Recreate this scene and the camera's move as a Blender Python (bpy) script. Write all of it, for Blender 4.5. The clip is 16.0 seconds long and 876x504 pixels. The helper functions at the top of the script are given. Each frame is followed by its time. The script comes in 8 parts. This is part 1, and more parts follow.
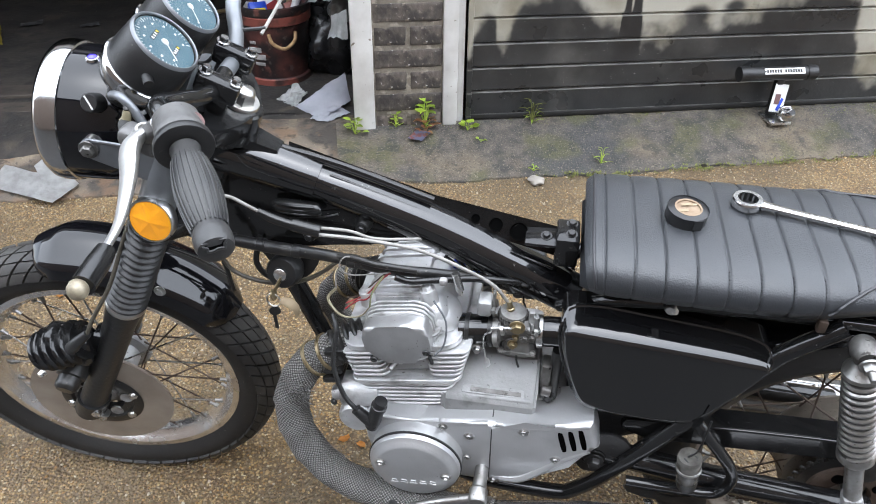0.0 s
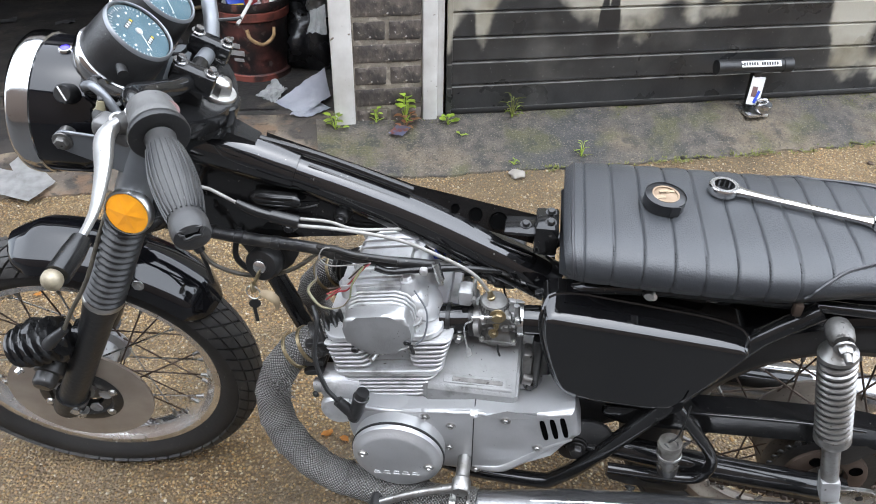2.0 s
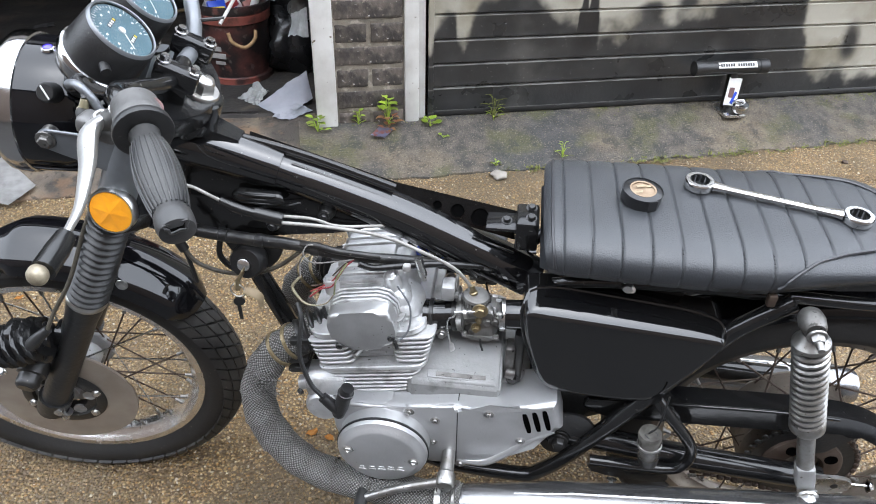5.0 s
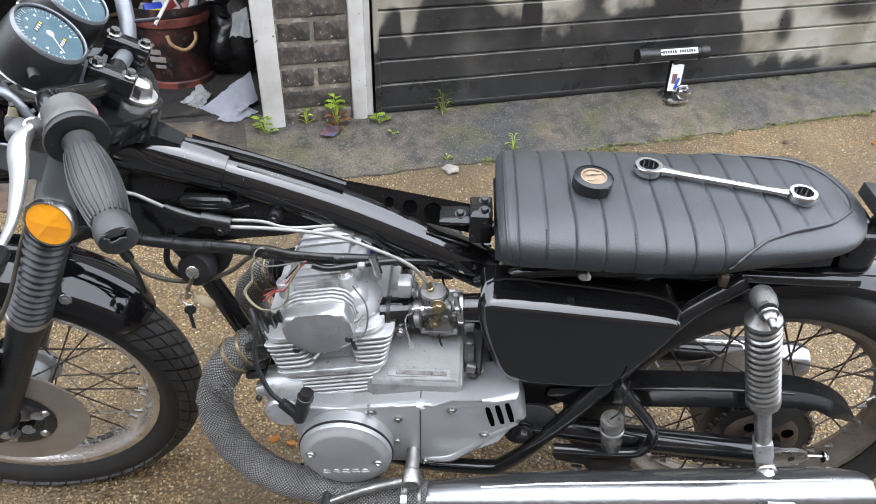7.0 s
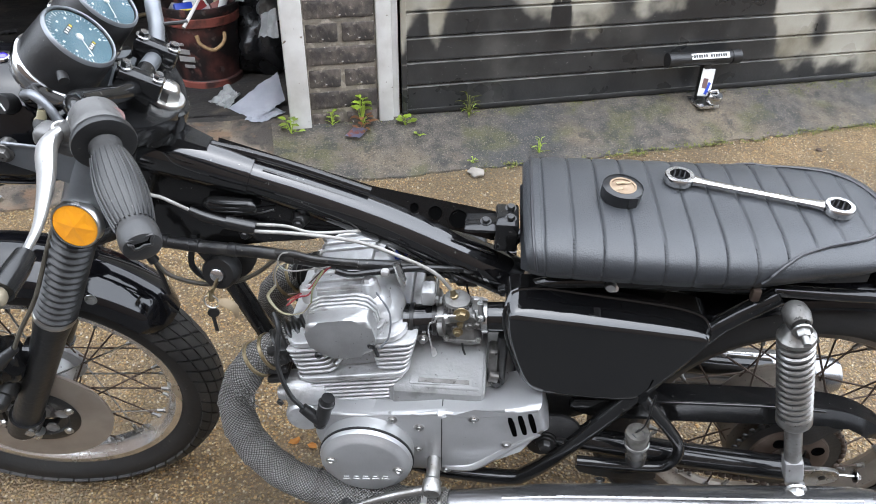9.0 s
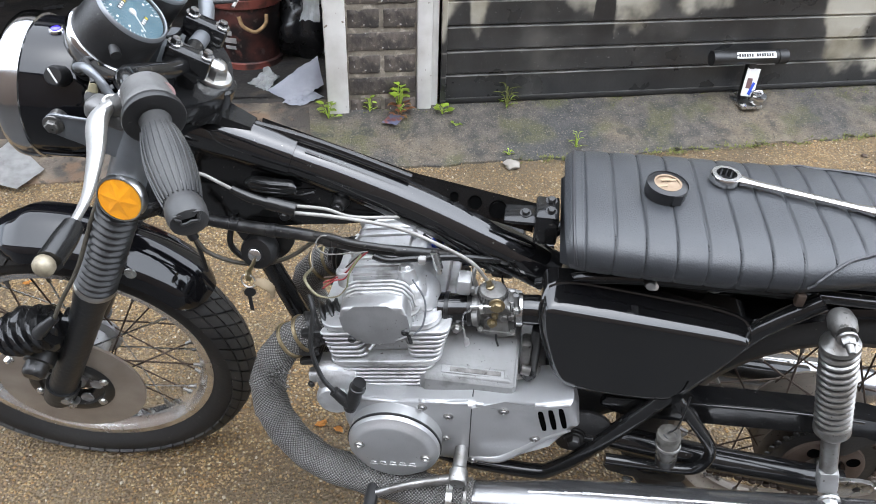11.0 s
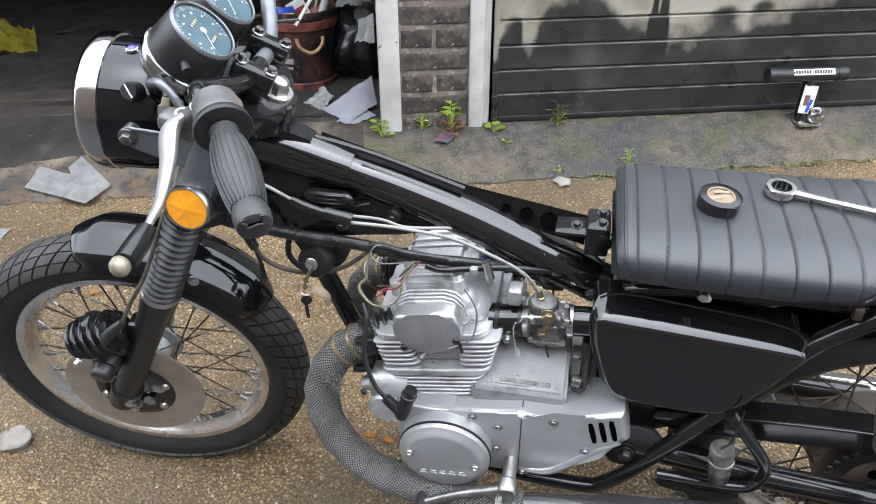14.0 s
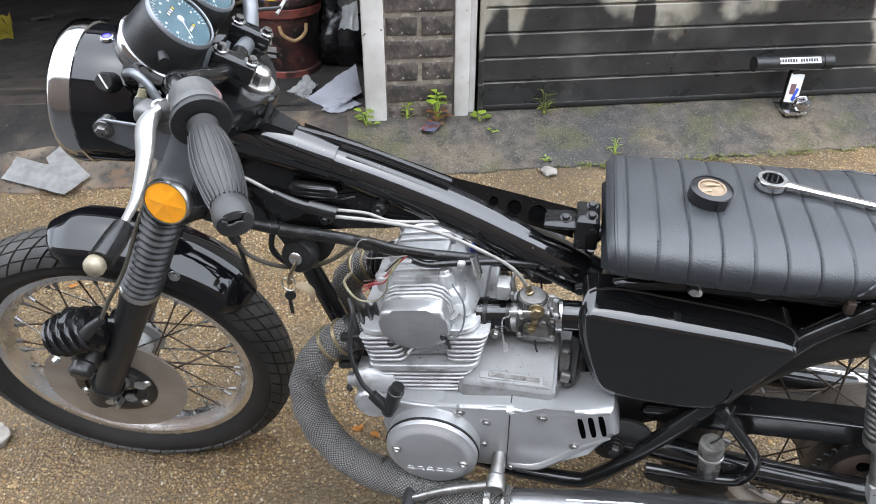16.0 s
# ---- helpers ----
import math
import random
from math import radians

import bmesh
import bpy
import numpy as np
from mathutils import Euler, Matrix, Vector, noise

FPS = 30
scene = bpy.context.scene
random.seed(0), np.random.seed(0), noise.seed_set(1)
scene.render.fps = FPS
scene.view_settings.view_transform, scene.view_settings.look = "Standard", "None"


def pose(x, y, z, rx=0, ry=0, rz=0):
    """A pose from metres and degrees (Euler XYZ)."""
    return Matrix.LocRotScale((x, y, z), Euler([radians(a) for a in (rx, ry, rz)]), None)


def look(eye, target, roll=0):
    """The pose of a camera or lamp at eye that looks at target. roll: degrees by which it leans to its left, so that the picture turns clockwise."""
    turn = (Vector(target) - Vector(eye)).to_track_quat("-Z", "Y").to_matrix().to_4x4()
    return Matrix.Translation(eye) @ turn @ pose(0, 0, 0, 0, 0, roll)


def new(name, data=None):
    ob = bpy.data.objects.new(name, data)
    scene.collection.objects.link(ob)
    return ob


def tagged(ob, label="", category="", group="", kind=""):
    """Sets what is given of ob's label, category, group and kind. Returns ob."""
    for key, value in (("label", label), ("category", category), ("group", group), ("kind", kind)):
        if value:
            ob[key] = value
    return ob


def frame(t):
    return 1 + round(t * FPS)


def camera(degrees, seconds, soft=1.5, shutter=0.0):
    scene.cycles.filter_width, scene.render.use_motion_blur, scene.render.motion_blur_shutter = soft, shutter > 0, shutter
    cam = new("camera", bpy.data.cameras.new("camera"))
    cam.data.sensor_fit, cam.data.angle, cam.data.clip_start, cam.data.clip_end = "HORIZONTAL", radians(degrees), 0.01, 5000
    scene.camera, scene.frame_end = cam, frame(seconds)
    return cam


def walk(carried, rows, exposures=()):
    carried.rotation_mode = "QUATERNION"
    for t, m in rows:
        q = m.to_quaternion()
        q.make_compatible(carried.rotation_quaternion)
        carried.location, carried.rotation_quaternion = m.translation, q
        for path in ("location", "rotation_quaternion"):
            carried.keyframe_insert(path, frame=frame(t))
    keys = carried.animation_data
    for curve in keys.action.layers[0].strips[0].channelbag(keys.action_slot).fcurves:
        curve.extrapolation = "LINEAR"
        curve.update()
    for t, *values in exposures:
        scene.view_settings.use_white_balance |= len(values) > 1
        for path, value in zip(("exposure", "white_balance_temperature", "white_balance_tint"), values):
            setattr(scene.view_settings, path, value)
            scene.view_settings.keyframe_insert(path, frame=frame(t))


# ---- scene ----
cam = camera(62.2, 16.0, soft=1.0)
PATH = [
    (0, (0.112, -0.991, 1.263), (-0.161, 0.652, 0.155), 0.7),
    (0.5, (0.097, -0.996, 1.255), (-0.199, 0.64, 0.143), 0.9),
    (1, (0.111, -0.991, 1.256), (-0.148, 0.653, 0.147), 0.8),
    (1.5, (0.116, -0.994, 1.254), (-0.121, 0.652, 0.143), 0.8),
    (2, (0.118, -0.997, 1.253), (-0.109, 0.65, 0.141), 0.9),
    (2.5, (0.118, -0.993, 1.251), (-0.104, 0.65, 0.133), 1.0),
    (3, (0.116, -0.993, 1.253), (-0.113, 0.651, 0.137), 1.0),
    (5.5, (0.128, -1.018, 1.251), (-0.019, 0.653, 0.162), 1.2),
    (6, (0.146, -1.016, 1.255), (0.069, 0.673, 0.186), 0.3),
    (6.5, (0.136, -1.004, 1.246), (0.088, 0.669, 0.153), 0.3),
    (7, (0.124, -1.006, 1.244), (0.061, 0.658, 0.136), 0.7),
    (7.5, (0.127, -0.991, 1.243), (0.113, 0.673, 0.134), 0.9),
    (8, (0.148, -0.977, 1.248), (0.174, 0.693, 0.149), 0.4),
    (8.5, (0.129, -0.986, 1.244), (0.074, 0.681, 0.141), 0.4),
    (9, (0.121, -0.99, 1.246), (-0.006, 0.67, 0.138), 0.5),
    (11.5, (0.103, -0.988, 1.24), (-0.109, 0.647, 0.109), 1.3),
    (12, (0.1, -0.974, 1.247), (-0.168, 0.679, 0.153), 0.2),
    (12.5, (0.09, -0.992, 1.264), (-0.273, 0.685, 0.236), -0.6),
    (13, (0.098, -0.99, 1.248), (-0.242, 0.675, 0.193), -0.6),
    (13.5, (0.105, -1.009, 1.241), (-0.24, 0.64, 0.164), -0.4),
    (14, (0.104, -1.015, 1.24), (-0.232, 0.631, 0.155), -0.3),
    (14.5, (0.104, -1.01, 1.24), (-0.223, 0.636, 0.152), -0.3),
    (15, (0.103, -1.003, 1.239), (-0.213, 0.642, 0.147), -0.1),
    (15.5, (0.099, -0.999, 1.238), (-0.209, 0.642, 0.137), 0.1),
    (16, (0.098, -0.993, 1.236), (-0.196, 0.643, 0.123), 0.2),
]
walk(cam, [(t, look(eye, target, roll)) for t, eye, target, roll in PATH])

# ---- world and light: an overcast day ----
world = bpy.data.worlds.new("sky")
scene.world = world
world.use_nodes = True
wn, wl = world.node_tree.nodes, world.node_tree.links
sky = wn.new("ShaderNodeTexSky")
sky.sky_type, sky.sun_disc = "NISHITA", False
sky.sun_elevation, sky.sun_rotation = radians(74), radians(159)
sky.dust_density, sky.air_density = 1.0, 1.0
grey = wn.new("ShaderNodeHueSaturation")
grey.inputs["Saturation"].default_value = 0.25
wl.new(sky.outputs[0], grey.inputs["Color"])
wl.new(grey.outputs[0], wn["Background"].inputs["Color"])
wn["Background"].inputs["Strength"].default_value = 0.15
sun_data = bpy.data.lights.new("sun", "SUN")
sun_data.energy, sun_data.angle, sun_data.color = 1.5, radians(150), (1.0, 0.985, 0.965)
sun = new("sun", sun_data)
sun.matrix_world = look((0.5, -1.3, 5.0), (0, 0, 0))
scene.view_settings.exposure = 2.27
scene.view_settings.use_white_balance = True
scene.view_settings.white_balance_temperature, scene.view_settings.white_balance_tint = 6000, 9

# ---- places ----
BIKE = pose(0, 0, 0, 5.4, 0, 0)                      # leans on its side stand
RAKE = 0.489
HEAD = Vector((-0.316, -0.005, 0.884))
STEER = Matrix.Translation(HEAD) @ Matrix.Rotation(radians(9.2), 4, Vector((math.sin(RAKE), 0, math.cos(RAKE)))) @ Matrix.Translation(-HEAD)
WALL = pose(-0.215, 1.61, 0, 0, 0, 17.5)             # u along the garages, v into them
TILT_ENGINE = Matrix.Translation((-0.083, 0, 0.41)) @ Matrix.Rotation(radians(-10), 4, "Y")


# ---- materials ----
def material(name, colour, rough=0.5, metal=0.0, second=None, scale=6.0, amount=0.5, bump=0.0, bump_scale=60.0, rough_var=0.12,
             coat=0.0, detail=6.0, speck=None, speck_scale=90.0, speck_at=0.66, object_random=0.0, lo=0.38, hi=0.68, ior=1.5, patches=()):
    """A procedural surface: two colours mixed by stains, small specks, uneven gloss and a fine relief."""
    m = bpy.data.materials.new(name)
    m.use_nodes = True
    n, l = m.node_tree.nodes, m.node_tree.links
    b = n["Principled BSDF"]
    co = n.new("ShaderNodeTexCoord")
    stain = n.new("ShaderNodeTexNoise")
    stain.inputs["Scale"].default_value, stain.inputs["Detail"].default_value = scale, detail
    l.new(co.outputs["Object"], stain.inputs["Vector"])
    ramp = n.new("ShaderNodeMapRange")
    ramp.inputs["From Min"].default_value, ramp.inputs["From Max"].default_value = lo, hi
    ramp.inputs["To Max"].default_value = amount
    l.new(stain.outputs["Fac"], ramp.inputs["Value"])
    mix = n.new("ShaderNodeMix")
    mix.data_type = "RGBA"
    mix.inputs["A"].default_value = (*colour, 1)
    mix.inputs["B"].default_value = (*(second or [c * 0.7 for c in colour]), 1)
    l.new(ramp.outputs["Result"], mix.inputs["Factor"])
    out = mix.outputs["Result"]
    if speck:
        sp = n.new("ShaderNodeTexNoise")
        sp.inputs["Scale"].default_value, sp.inputs["Detail"].default_value = speck_scale, 3
        l.new(co.outputs["Object"], sp.inputs["Vector"])
        sr = n.new("ShaderNodeMapRange")
        sr.inputs["From Min"].default_value, sr.inputs["From Max"].default_value = speck_at, speck_at + 0.04
        l.new(sp.outputs["Fac"], sr.inputs["Value"])
        m2 = n.new("ShaderNodeMix")
        m2.data_type = "RGBA"
        m2.inputs["B"].default_value = (*speck, 1)
        l.new(sr.outputs["Result"], m2.inputs["Factor"])
        l.new(out, m2.inputs["A"])
        out = m2.outputs["Result"]
    for k, (tint, size, p_lo, p_hi, share) in enumerate(patches):
        pn = n.new("ShaderNodeTexNoise")
        pn.inputs["Scale"].default_value, pn.inputs["Detail"].default_value = size, 7
        shift = n.new("ShaderNodeMapping")
        shift.inputs["Location"].default_value = (3.7 * k + 1.3, 0.9 * k, 2.1)
        l.new(co.outputs["Object"], shift.inputs["Vector"])
        l.new(shift.outputs[0], pn.inputs["Vector"])
        pr = n.new("ShaderNodeMapRange")
        pr.inputs["From Min"].default_value, pr.inputs["From Max"].default_value, pr.inputs["To Max"].default_value = p_lo, p_hi, share
        l.new(pn.outputs["Fac"], pr.inputs["Value"])
        pm = n.new("ShaderNodeMix")
        pm.data_type = "RGBA"
        pm.inputs["B"].default_value = (*tint, 1)
        l.new(pr.outputs["Result"], pm.inputs["Factor"])
        l.new(out, pm.inputs["A"])
        out = pm.outputs["Result"]
    if object_random:
        info = n.new("ShaderNodeObjectInfo")
        hs = n.new("ShaderNodeHueSaturation")
        vr = n.new("ShaderNodeMapRange")
        vr.inputs["To Min"].default_value, vr.inputs["To Max"].default_value = 1 - object_random, 1 + object_random
        l.new(info.outputs["Random"], vr.inputs["Value"])
        l.new(vr.outputs["Result"], hs.inputs["Value"])
        l.new(out, hs.inputs["Color"])
        out = hs.outputs["Color"]
    l.new(out, b.inputs["Base Color"])
    fine = n.new("ShaderNodeTexNoise")
    fine.inputs["Scale"].default_value, fine.inputs["Detail"].default_value = bump_scale, 5
    l.new(co.outputs["Object"], fine.inputs["Vector"])
    rr = n.new("ShaderNodeMapRange")
    rr.inputs["To Min"].default_value, rr.inputs["To Max"].default_value = max(rough - rough_var, 0.02), min(rough + rough_var, 1)
    l.new(stain.outputs["Fac"], rr.inputs["Value"])
    l.new(rr.outputs["Result"], b.inputs["Roughness"])
    b.inputs["IOR"].default_value = ior
    b.inputs["Metallic"].default_value = metal
    b.inputs["Coat Weight"].default_value = coat
    b.inputs["Coat Roughness"].default_value = 0.06
    if bump:
        bp = n.new("ShaderNodeBump")
        bp.inputs["Strength"].default_value, bp.inputs["Distance"].default_value = 0.6, bump
        l.new(fine.outputs["Fac"], bp.inputs["Height"])
        l.new(bp.outputs["Normal"], b.inputs["Normal"])
    return m


M = {}
M["gloss"] = material("black gloss paint", (0.0075, 0.0075, 0.008), 0.12, 0, (0.014, 0.0138, 0.0135), 16, 0.7, 0.0005, 40, 0.06, ior=1.5, speck=(0.07, 0.066, 0.06), speck_scale=170, speck_at=0.69)
M["panel_gloss"] = material("deep gloss black panel paint", (0.004, 0.004, 0.0045), 0.06, 0, (0.007, 0.0068, 0.0066), 9, 0.7, 0.0010, 9, 0.04, ior=1.65, speck=(0.05, 0.048, 0.045), speck_scale=190, speck_at=0.75)
M["frame_gloss"] = material("gloss black frame paint", (0.005, 0.005, 0.0055), 0.07, 0, (0.009, 0.0088, 0.0086), 12, 0.7, 0.0008, 14, 0.04, ior=1.75, speck=(0.08, 0.076, 0.07), speck_scale=150, speck_at=0.7)
M["harness"] = material("dusty wrinkled tape", (0.009, 0.009, 0.0095), 0.34, 0, (0.035, 0.032, 0.028), 34, 0.7, 0.004, 55, 0.14, speck=(0.11, 0.1, 0.09), speck_scale=140, speck_at=0.67)
M["case_grey"] = material("greyed gearbox casting", (0.28, 0.28, 0.278), 0.5, 0.4, (0.17, 0.167, 0.163), 9, 0.8, 0.0012, 200, 0.12, speck=(0.05, 0.047, 0.043), speck_scale=150, speck_at=0.69, patches=(((0.06, 0.056, 0.05), 16, 0.57, 0.68, 0.6),))
M["floor_litter"] = material("dim grey litter", (0.09, 0.09, 0.09), 0.7, 0, (0.04, 0.04, 0.04), 30, 0.8)
M["enamel"] = material("black stove enamel", (0.004, 0.004, 0.005), 0.05, 0, (0.007, 0.007, 0.008), 14, 0.6, 0.0002, 20, 0.03, ior=1.5, speck=(0.05, 0.048, 0.045), speck_scale=190, speck_at=0.75)
M["satin"] = material("satin black metal", (0.0085, 0.0085, 0.009), 0.34, 0, (0.028, 0.026, 0.023), 26, 0.6, 0.0009, 120, 0.14, speck=(0.1, 0.092, 0.08), speck_scale=200, speck_at=0.69)
M["plastic"] = material("black plastic", (0.0095, 0.0095, 0.01), 0.42, 0, (0.022, 0.021, 0.02), 26, 0.6, 0.0006, 260, 0.12, speck=(0.06, 0.056, 0.05), speck_scale=180, speck_at=0.69)
M["rubber"] = material("grey black rubber", (0.013, 0.013, 0.0135), 0.4, 0, (0.03, 0.029, 0.028), 18, 0.6, 0.0004, 250, 0.12)
M["grip"] = material("worn grip rubber", (0.024, 0.024, 0.025), 0.42, 0, (0.045, 0.044, 0.042), 26, 0.8, 0.0005, 250, 0.12, speck=(0.12, 0.115, 0.11), speck_scale=150, speck_at=0.71)
M["tyre"] = material("tyre rubber", (0.010, 0.0096, 0.0094), 0.66, 0, (0.026, 0.0235, 0.021), 12, 0.6, 0.001, 140, 0.1, speck=(0.1, 0.09, 0.075), speck_scale=150, speck_at=0.7)
M["tread"] = material("dusty tread rubber", (0.017, 0.0165, 0.016), 0.6, 0, (0.05, 0.046, 0.041), 14, 0.8, 0.001, 140, 0.1, speck=(0.1, 0.09, 0.075), speck_scale=120, speck_at=0.7)
M["chrome"] = material("chrome", (0.5, 0.5, 0.505), 0.13, 1, (0.48, 0.46, 0.43), 18, 0.35, 0.0003, 60, 0.06, speck=(0.3, 0.2, 0.13), speck_scale=170, speck_at=0.73)
M["steel"] = material("worn bright steel", (0.62, 0.62, 0.61), 0.28, 1, (0.42, 0.4, 0.37), 25, 0.6, 0.0004, 120, 0.1)
M["rim"] = material("tarnished chrome rim", (0.8, 0.79, 0.775), 0.24, 0.95, (0.6, 0.575, 0.545), 26, 0.9, 0.0006, 120, 0.14, speck=(0.2, 0.14, 0.1), speck_scale=170, speck_at=0.68)
M["rust"] = material("rusty steel", (0.055, 0.036, 0.026), 0.6, 0.5, (0.13, 0.1, 0.08), 20, 0.8, 0.0006, 120)
M["rim_dark"] = material("dirty rear rim", (0.27, 0.24, 0.205), 0.5, 0.75, (0.12, 0.1, 0.082), 14, 0.9, 0.0006, 120, 0.12, speck=(0.08, 0.06, 0.05), speck_scale=240, speck_at=0.66)
M["housing"] = material("worn grey switch casting", (0.13, 0.128, 0.125), 0.4, 0.4, (0.07, 0.068, 0.065), 30, 0.8, 0.0008, 140, 0.12, speck=(0.04, 0.038, 0.035), speck_scale=150, speck_at=0.68)
M["silencer"] = material("dulled silencer chrome", (0.27, 0.27, 0.275), 0.22, 0.88, (0.17, 0.167, 0.163), 9, 0.7, 0.0009, 60, 0.12, speck=(0.2, 0.18, 0.16), speck_scale=150, speck_at=0.71)
M["cap_alloy"] = material("polished rocker cap", (0.44, 0.44, 0.438), 0.32, 0.75, (0.32, 0.316, 0.31), 24, 0.7, 0.0008, 240, 0.1, speck=(0.14, 0.13, 0.12), speck_scale=190, speck_at=0.7)
M["spring"] = material("dulled spring steel", (0.36, 0.355, 0.345), 0.36, 0.9, (0.2, 0.187, 0.17), 38, 0.9, 0.0006, 160, 0.12, speck=(0.12, 0.1, 0.08), speck_scale=190, speck_at=0.66)
M["disc"] = material("brown oxidised disc", (0.38, 0.335, 0.285), 0.46, 0.5, (0.27, 0.228, 0.19), 14, 0.8, 0.0003, 160, 0.1)
M["alloy"] = material("cast aluminium", (0.62, 0.622, 0.625), 0.42, 0.6, (0.46, 0.456, 0.45), 30, 0.75, 0.0012, 220, 0.12, speck=(0.16, 0.15, 0.14), speck_scale=170, speck_at=0.70, patches=(((0.16, 0.15, 0.14), 18, 0.58, 0.7, 0.75),))
M["alloy_dull"] = material("dirty cast aluminium", (0.4, 0.4, 0.397), 0.55, 0.5, (0.2, 0.196, 0.19), 16, 0.8, 0.001, 140, 0.1, patches=(((0.08, 0.072, 0.064), 22, 0.56, 0.68, 0.7),), speck=(0.12, 0.112, 0.104), speck_scale=150, speck_at=0.68)
M["silver"] = material("silver painted cover", (0.48, 0.482, 0.485), 0.31, 0.65, (0.4, 0.398, 0.395), 12, 0.7, 0.0004, 260, 0.07, speck=(0.16, 0.155, 0.15), speck_scale=210, speck_at=0.73, patches=(((0.28, 0.275, 0.27), 9, 0.6, 0.72, 0.45),))
M["vinyl"] = material("black vinyl", (0.03, 0.032, 0.0355), 0.35, 0, (0.042, 0.044, 0.047), 9, 0.6, 0.0010, 420, 0.06)
M["piping"] = material("black piping", (0.03, 0.03, 0.033), 0.35, 0)
M["cable"] = material("pale grey cable sleeve", (0.3, 0.29, 0.27), 0.5, 0, (0.17, 0.16, 0.145), 30, 0.8)
M["black_cable"] = material("black cable", (0.012, 0.012, 0.012), 0.45, 0)
M["amber"] = material("amber lens", (0.9, 0.37, 0.01), 0.2, 0, (0.8, 0.26, 0.005), 40, 0.4, 0.001, 160, 0.05, coat=0.7)
M["brass"] = material("brass", (0.3, 0.245, 0.15), 0.4, 0.85, (0.24, 0.185, 0.1), 60, 0.7)
M["seam"] = material("dark seam thread", (0.012, 0.012, 0.013), 0.6, 0)
M["carb"] = material("grimy pot metal", (0.16, 0.155, 0.147), 0.4, 0.7, (0.05, 0.046, 0.042), 40, 0.9, 0.001, 160, 0.12, speck=(0.03, 0.028, 0.025), speck_scale=130, speck_at=0.62)
M["carb_alloy"] = material("grimy light alloy", (0.25, 0.246, 0.237), 0.4, 0.6, (0.1, 0.095, 0.087), 36, 0.9, 0.001, 160, 0.12, speck=(0.06, 0.055, 0.05), speck_scale=140, speck_at=0.66, patches=(((0.05, 0.045, 0.04), 40, 0.55, 0.66, 0.75),))
M["lever"] = material("scratched bare alloy", (0.5, 0.495, 0.485), 0.42, 0.75, (0.36, 0.352, 0.34), 30, 0.7, 0.0008, 160, 0.1, speck=(0.2, 0.19, 0.18), speck_scale=170, speck_at=0.7)
# blue lightened to hold the sky's haze on the gauge glass
M["dial"] = material("faded blue dial", (0.07, 0.135, 0.17), 0.35, 0, (0.12, 0.19, 0.22), 40, 0.6)
M["white"] = material("white marks", (0.7, 0.7, 0.68), 0.5)
M["red"] = material("red", (0.3, 0.04, 0.04), 0.5)
M["void"] = material("dark void", (0.002, 0.002, 0.002), 1.0, ior=1.05)
M["dark_red"] = material("dark red wire", (0.25, 0.025, 0.03), 0.5)
M["faded"] = material("faded red plastic", (0.13, 0.07, 0.066), 0.6)
M["bellows"] = material("black bellows", (0.009, 0.009, 0.009), 0.22, 0, (0.016, 0.016, 0.016), 20, 0.5)
M["blue"] = material("blue", (0.02, 0.06, 0.45), 0.4)
M["yellow"] = material("yellow", (0.7, 0.55, 0.03), 0.5)
M["green"] = material("green yellow wire", (0.2, 0.22, 0.11), 0.5)
M["violet"] = material("blue violet lens", (0.06, 0.04, 0.5), 0.15, 0, coat=0.8)
M["timber"] = material("white painted timber", (0.6, 0.59, 0.565), 0.55, 0, (0.4, 0.38, 0.35), 9, 0.7, 0.0015, 50, 0.1, speck=(0.16, 0.13, 0.1), speck_scale=45, speck_at=0.68)
M["mortar"] = material("mortar", (0.22, 0.193, 0.155), 0.9, 0, (0.12, 0.104, 0.084), 16, 0.8, 0.006, 90, patches=(((0.08, 0.072, 0.06), 9, 0.54, 0.66, 0.7), ((0.4, 0.36, 0.3), 30, 0.56, 0.66, 0.7)))
M["brick"] = material("dark weathered brick", (0.052, 0.042, 0.036), 0.88, 0, (0.115, 0.096, 0.08), 30, 0.9, 0.006, 70, 0.08, speck=(0.5, 0.48, 0.45), speck_scale=75, speck_at=0.67, object_random=0.35, patches=(((0.025, 0.022, 0.02), 14, 0.5, 0.6, 0.7), ((0.18, 0.15, 0.12), 60, 0.6, 0.68, 0.8)))
M["concrete"] = material("stained concrete", (0.086, 0.073, 0.058), 0.62, 0, (0.033, 0.0305, 0.0285), 20, 0.9, 0.01, 150, 0.22, detail=12, speck=(0.17, 0.15, 0.12), speck_scale=280, speck_at=0.65, lo=0.36, hi=0.62, patches=(((0.14, 0.108, 0.068), 3.0, 0.48, 0.62, 0.7), ((0.036, 0.037, 0.039), 2.4, 0.5, 0.6, 0.7), ((0.06, 0.06, 0.022), 7, 0.53, 0.64, 0.75), ((0.02, 0.0195, 0.019), 15, 0.55, 0.65, 0.7), ((0.02, 0.019, 0.018), 110, 0.56, 0.61, 0.6), ((0.2, 0.17, 0.125), 160, 0.59, 0.63, 0.6)))
M["worn_edge"] = material("worn tan concrete", (0.19, 0.15, 0.105), 0.75, 0, (0.075, 0.062, 0.05), 5, 1.0, 0.006, 120, 0.15, speck=(0.3, 0.25, 0.18), speck_scale=230, speck_at=0.67, lo=0.38, hi=0.6, patches=(((0.035, 0.029, 0.024), 6, 0.5, 0.6, 0.85), ((0.13, 0.078, 0.042), 12, 0.5, 0.62, 0.7), ((0.02, 0.017, 0.014), 40, 0.57, 0.64, 0.7)))
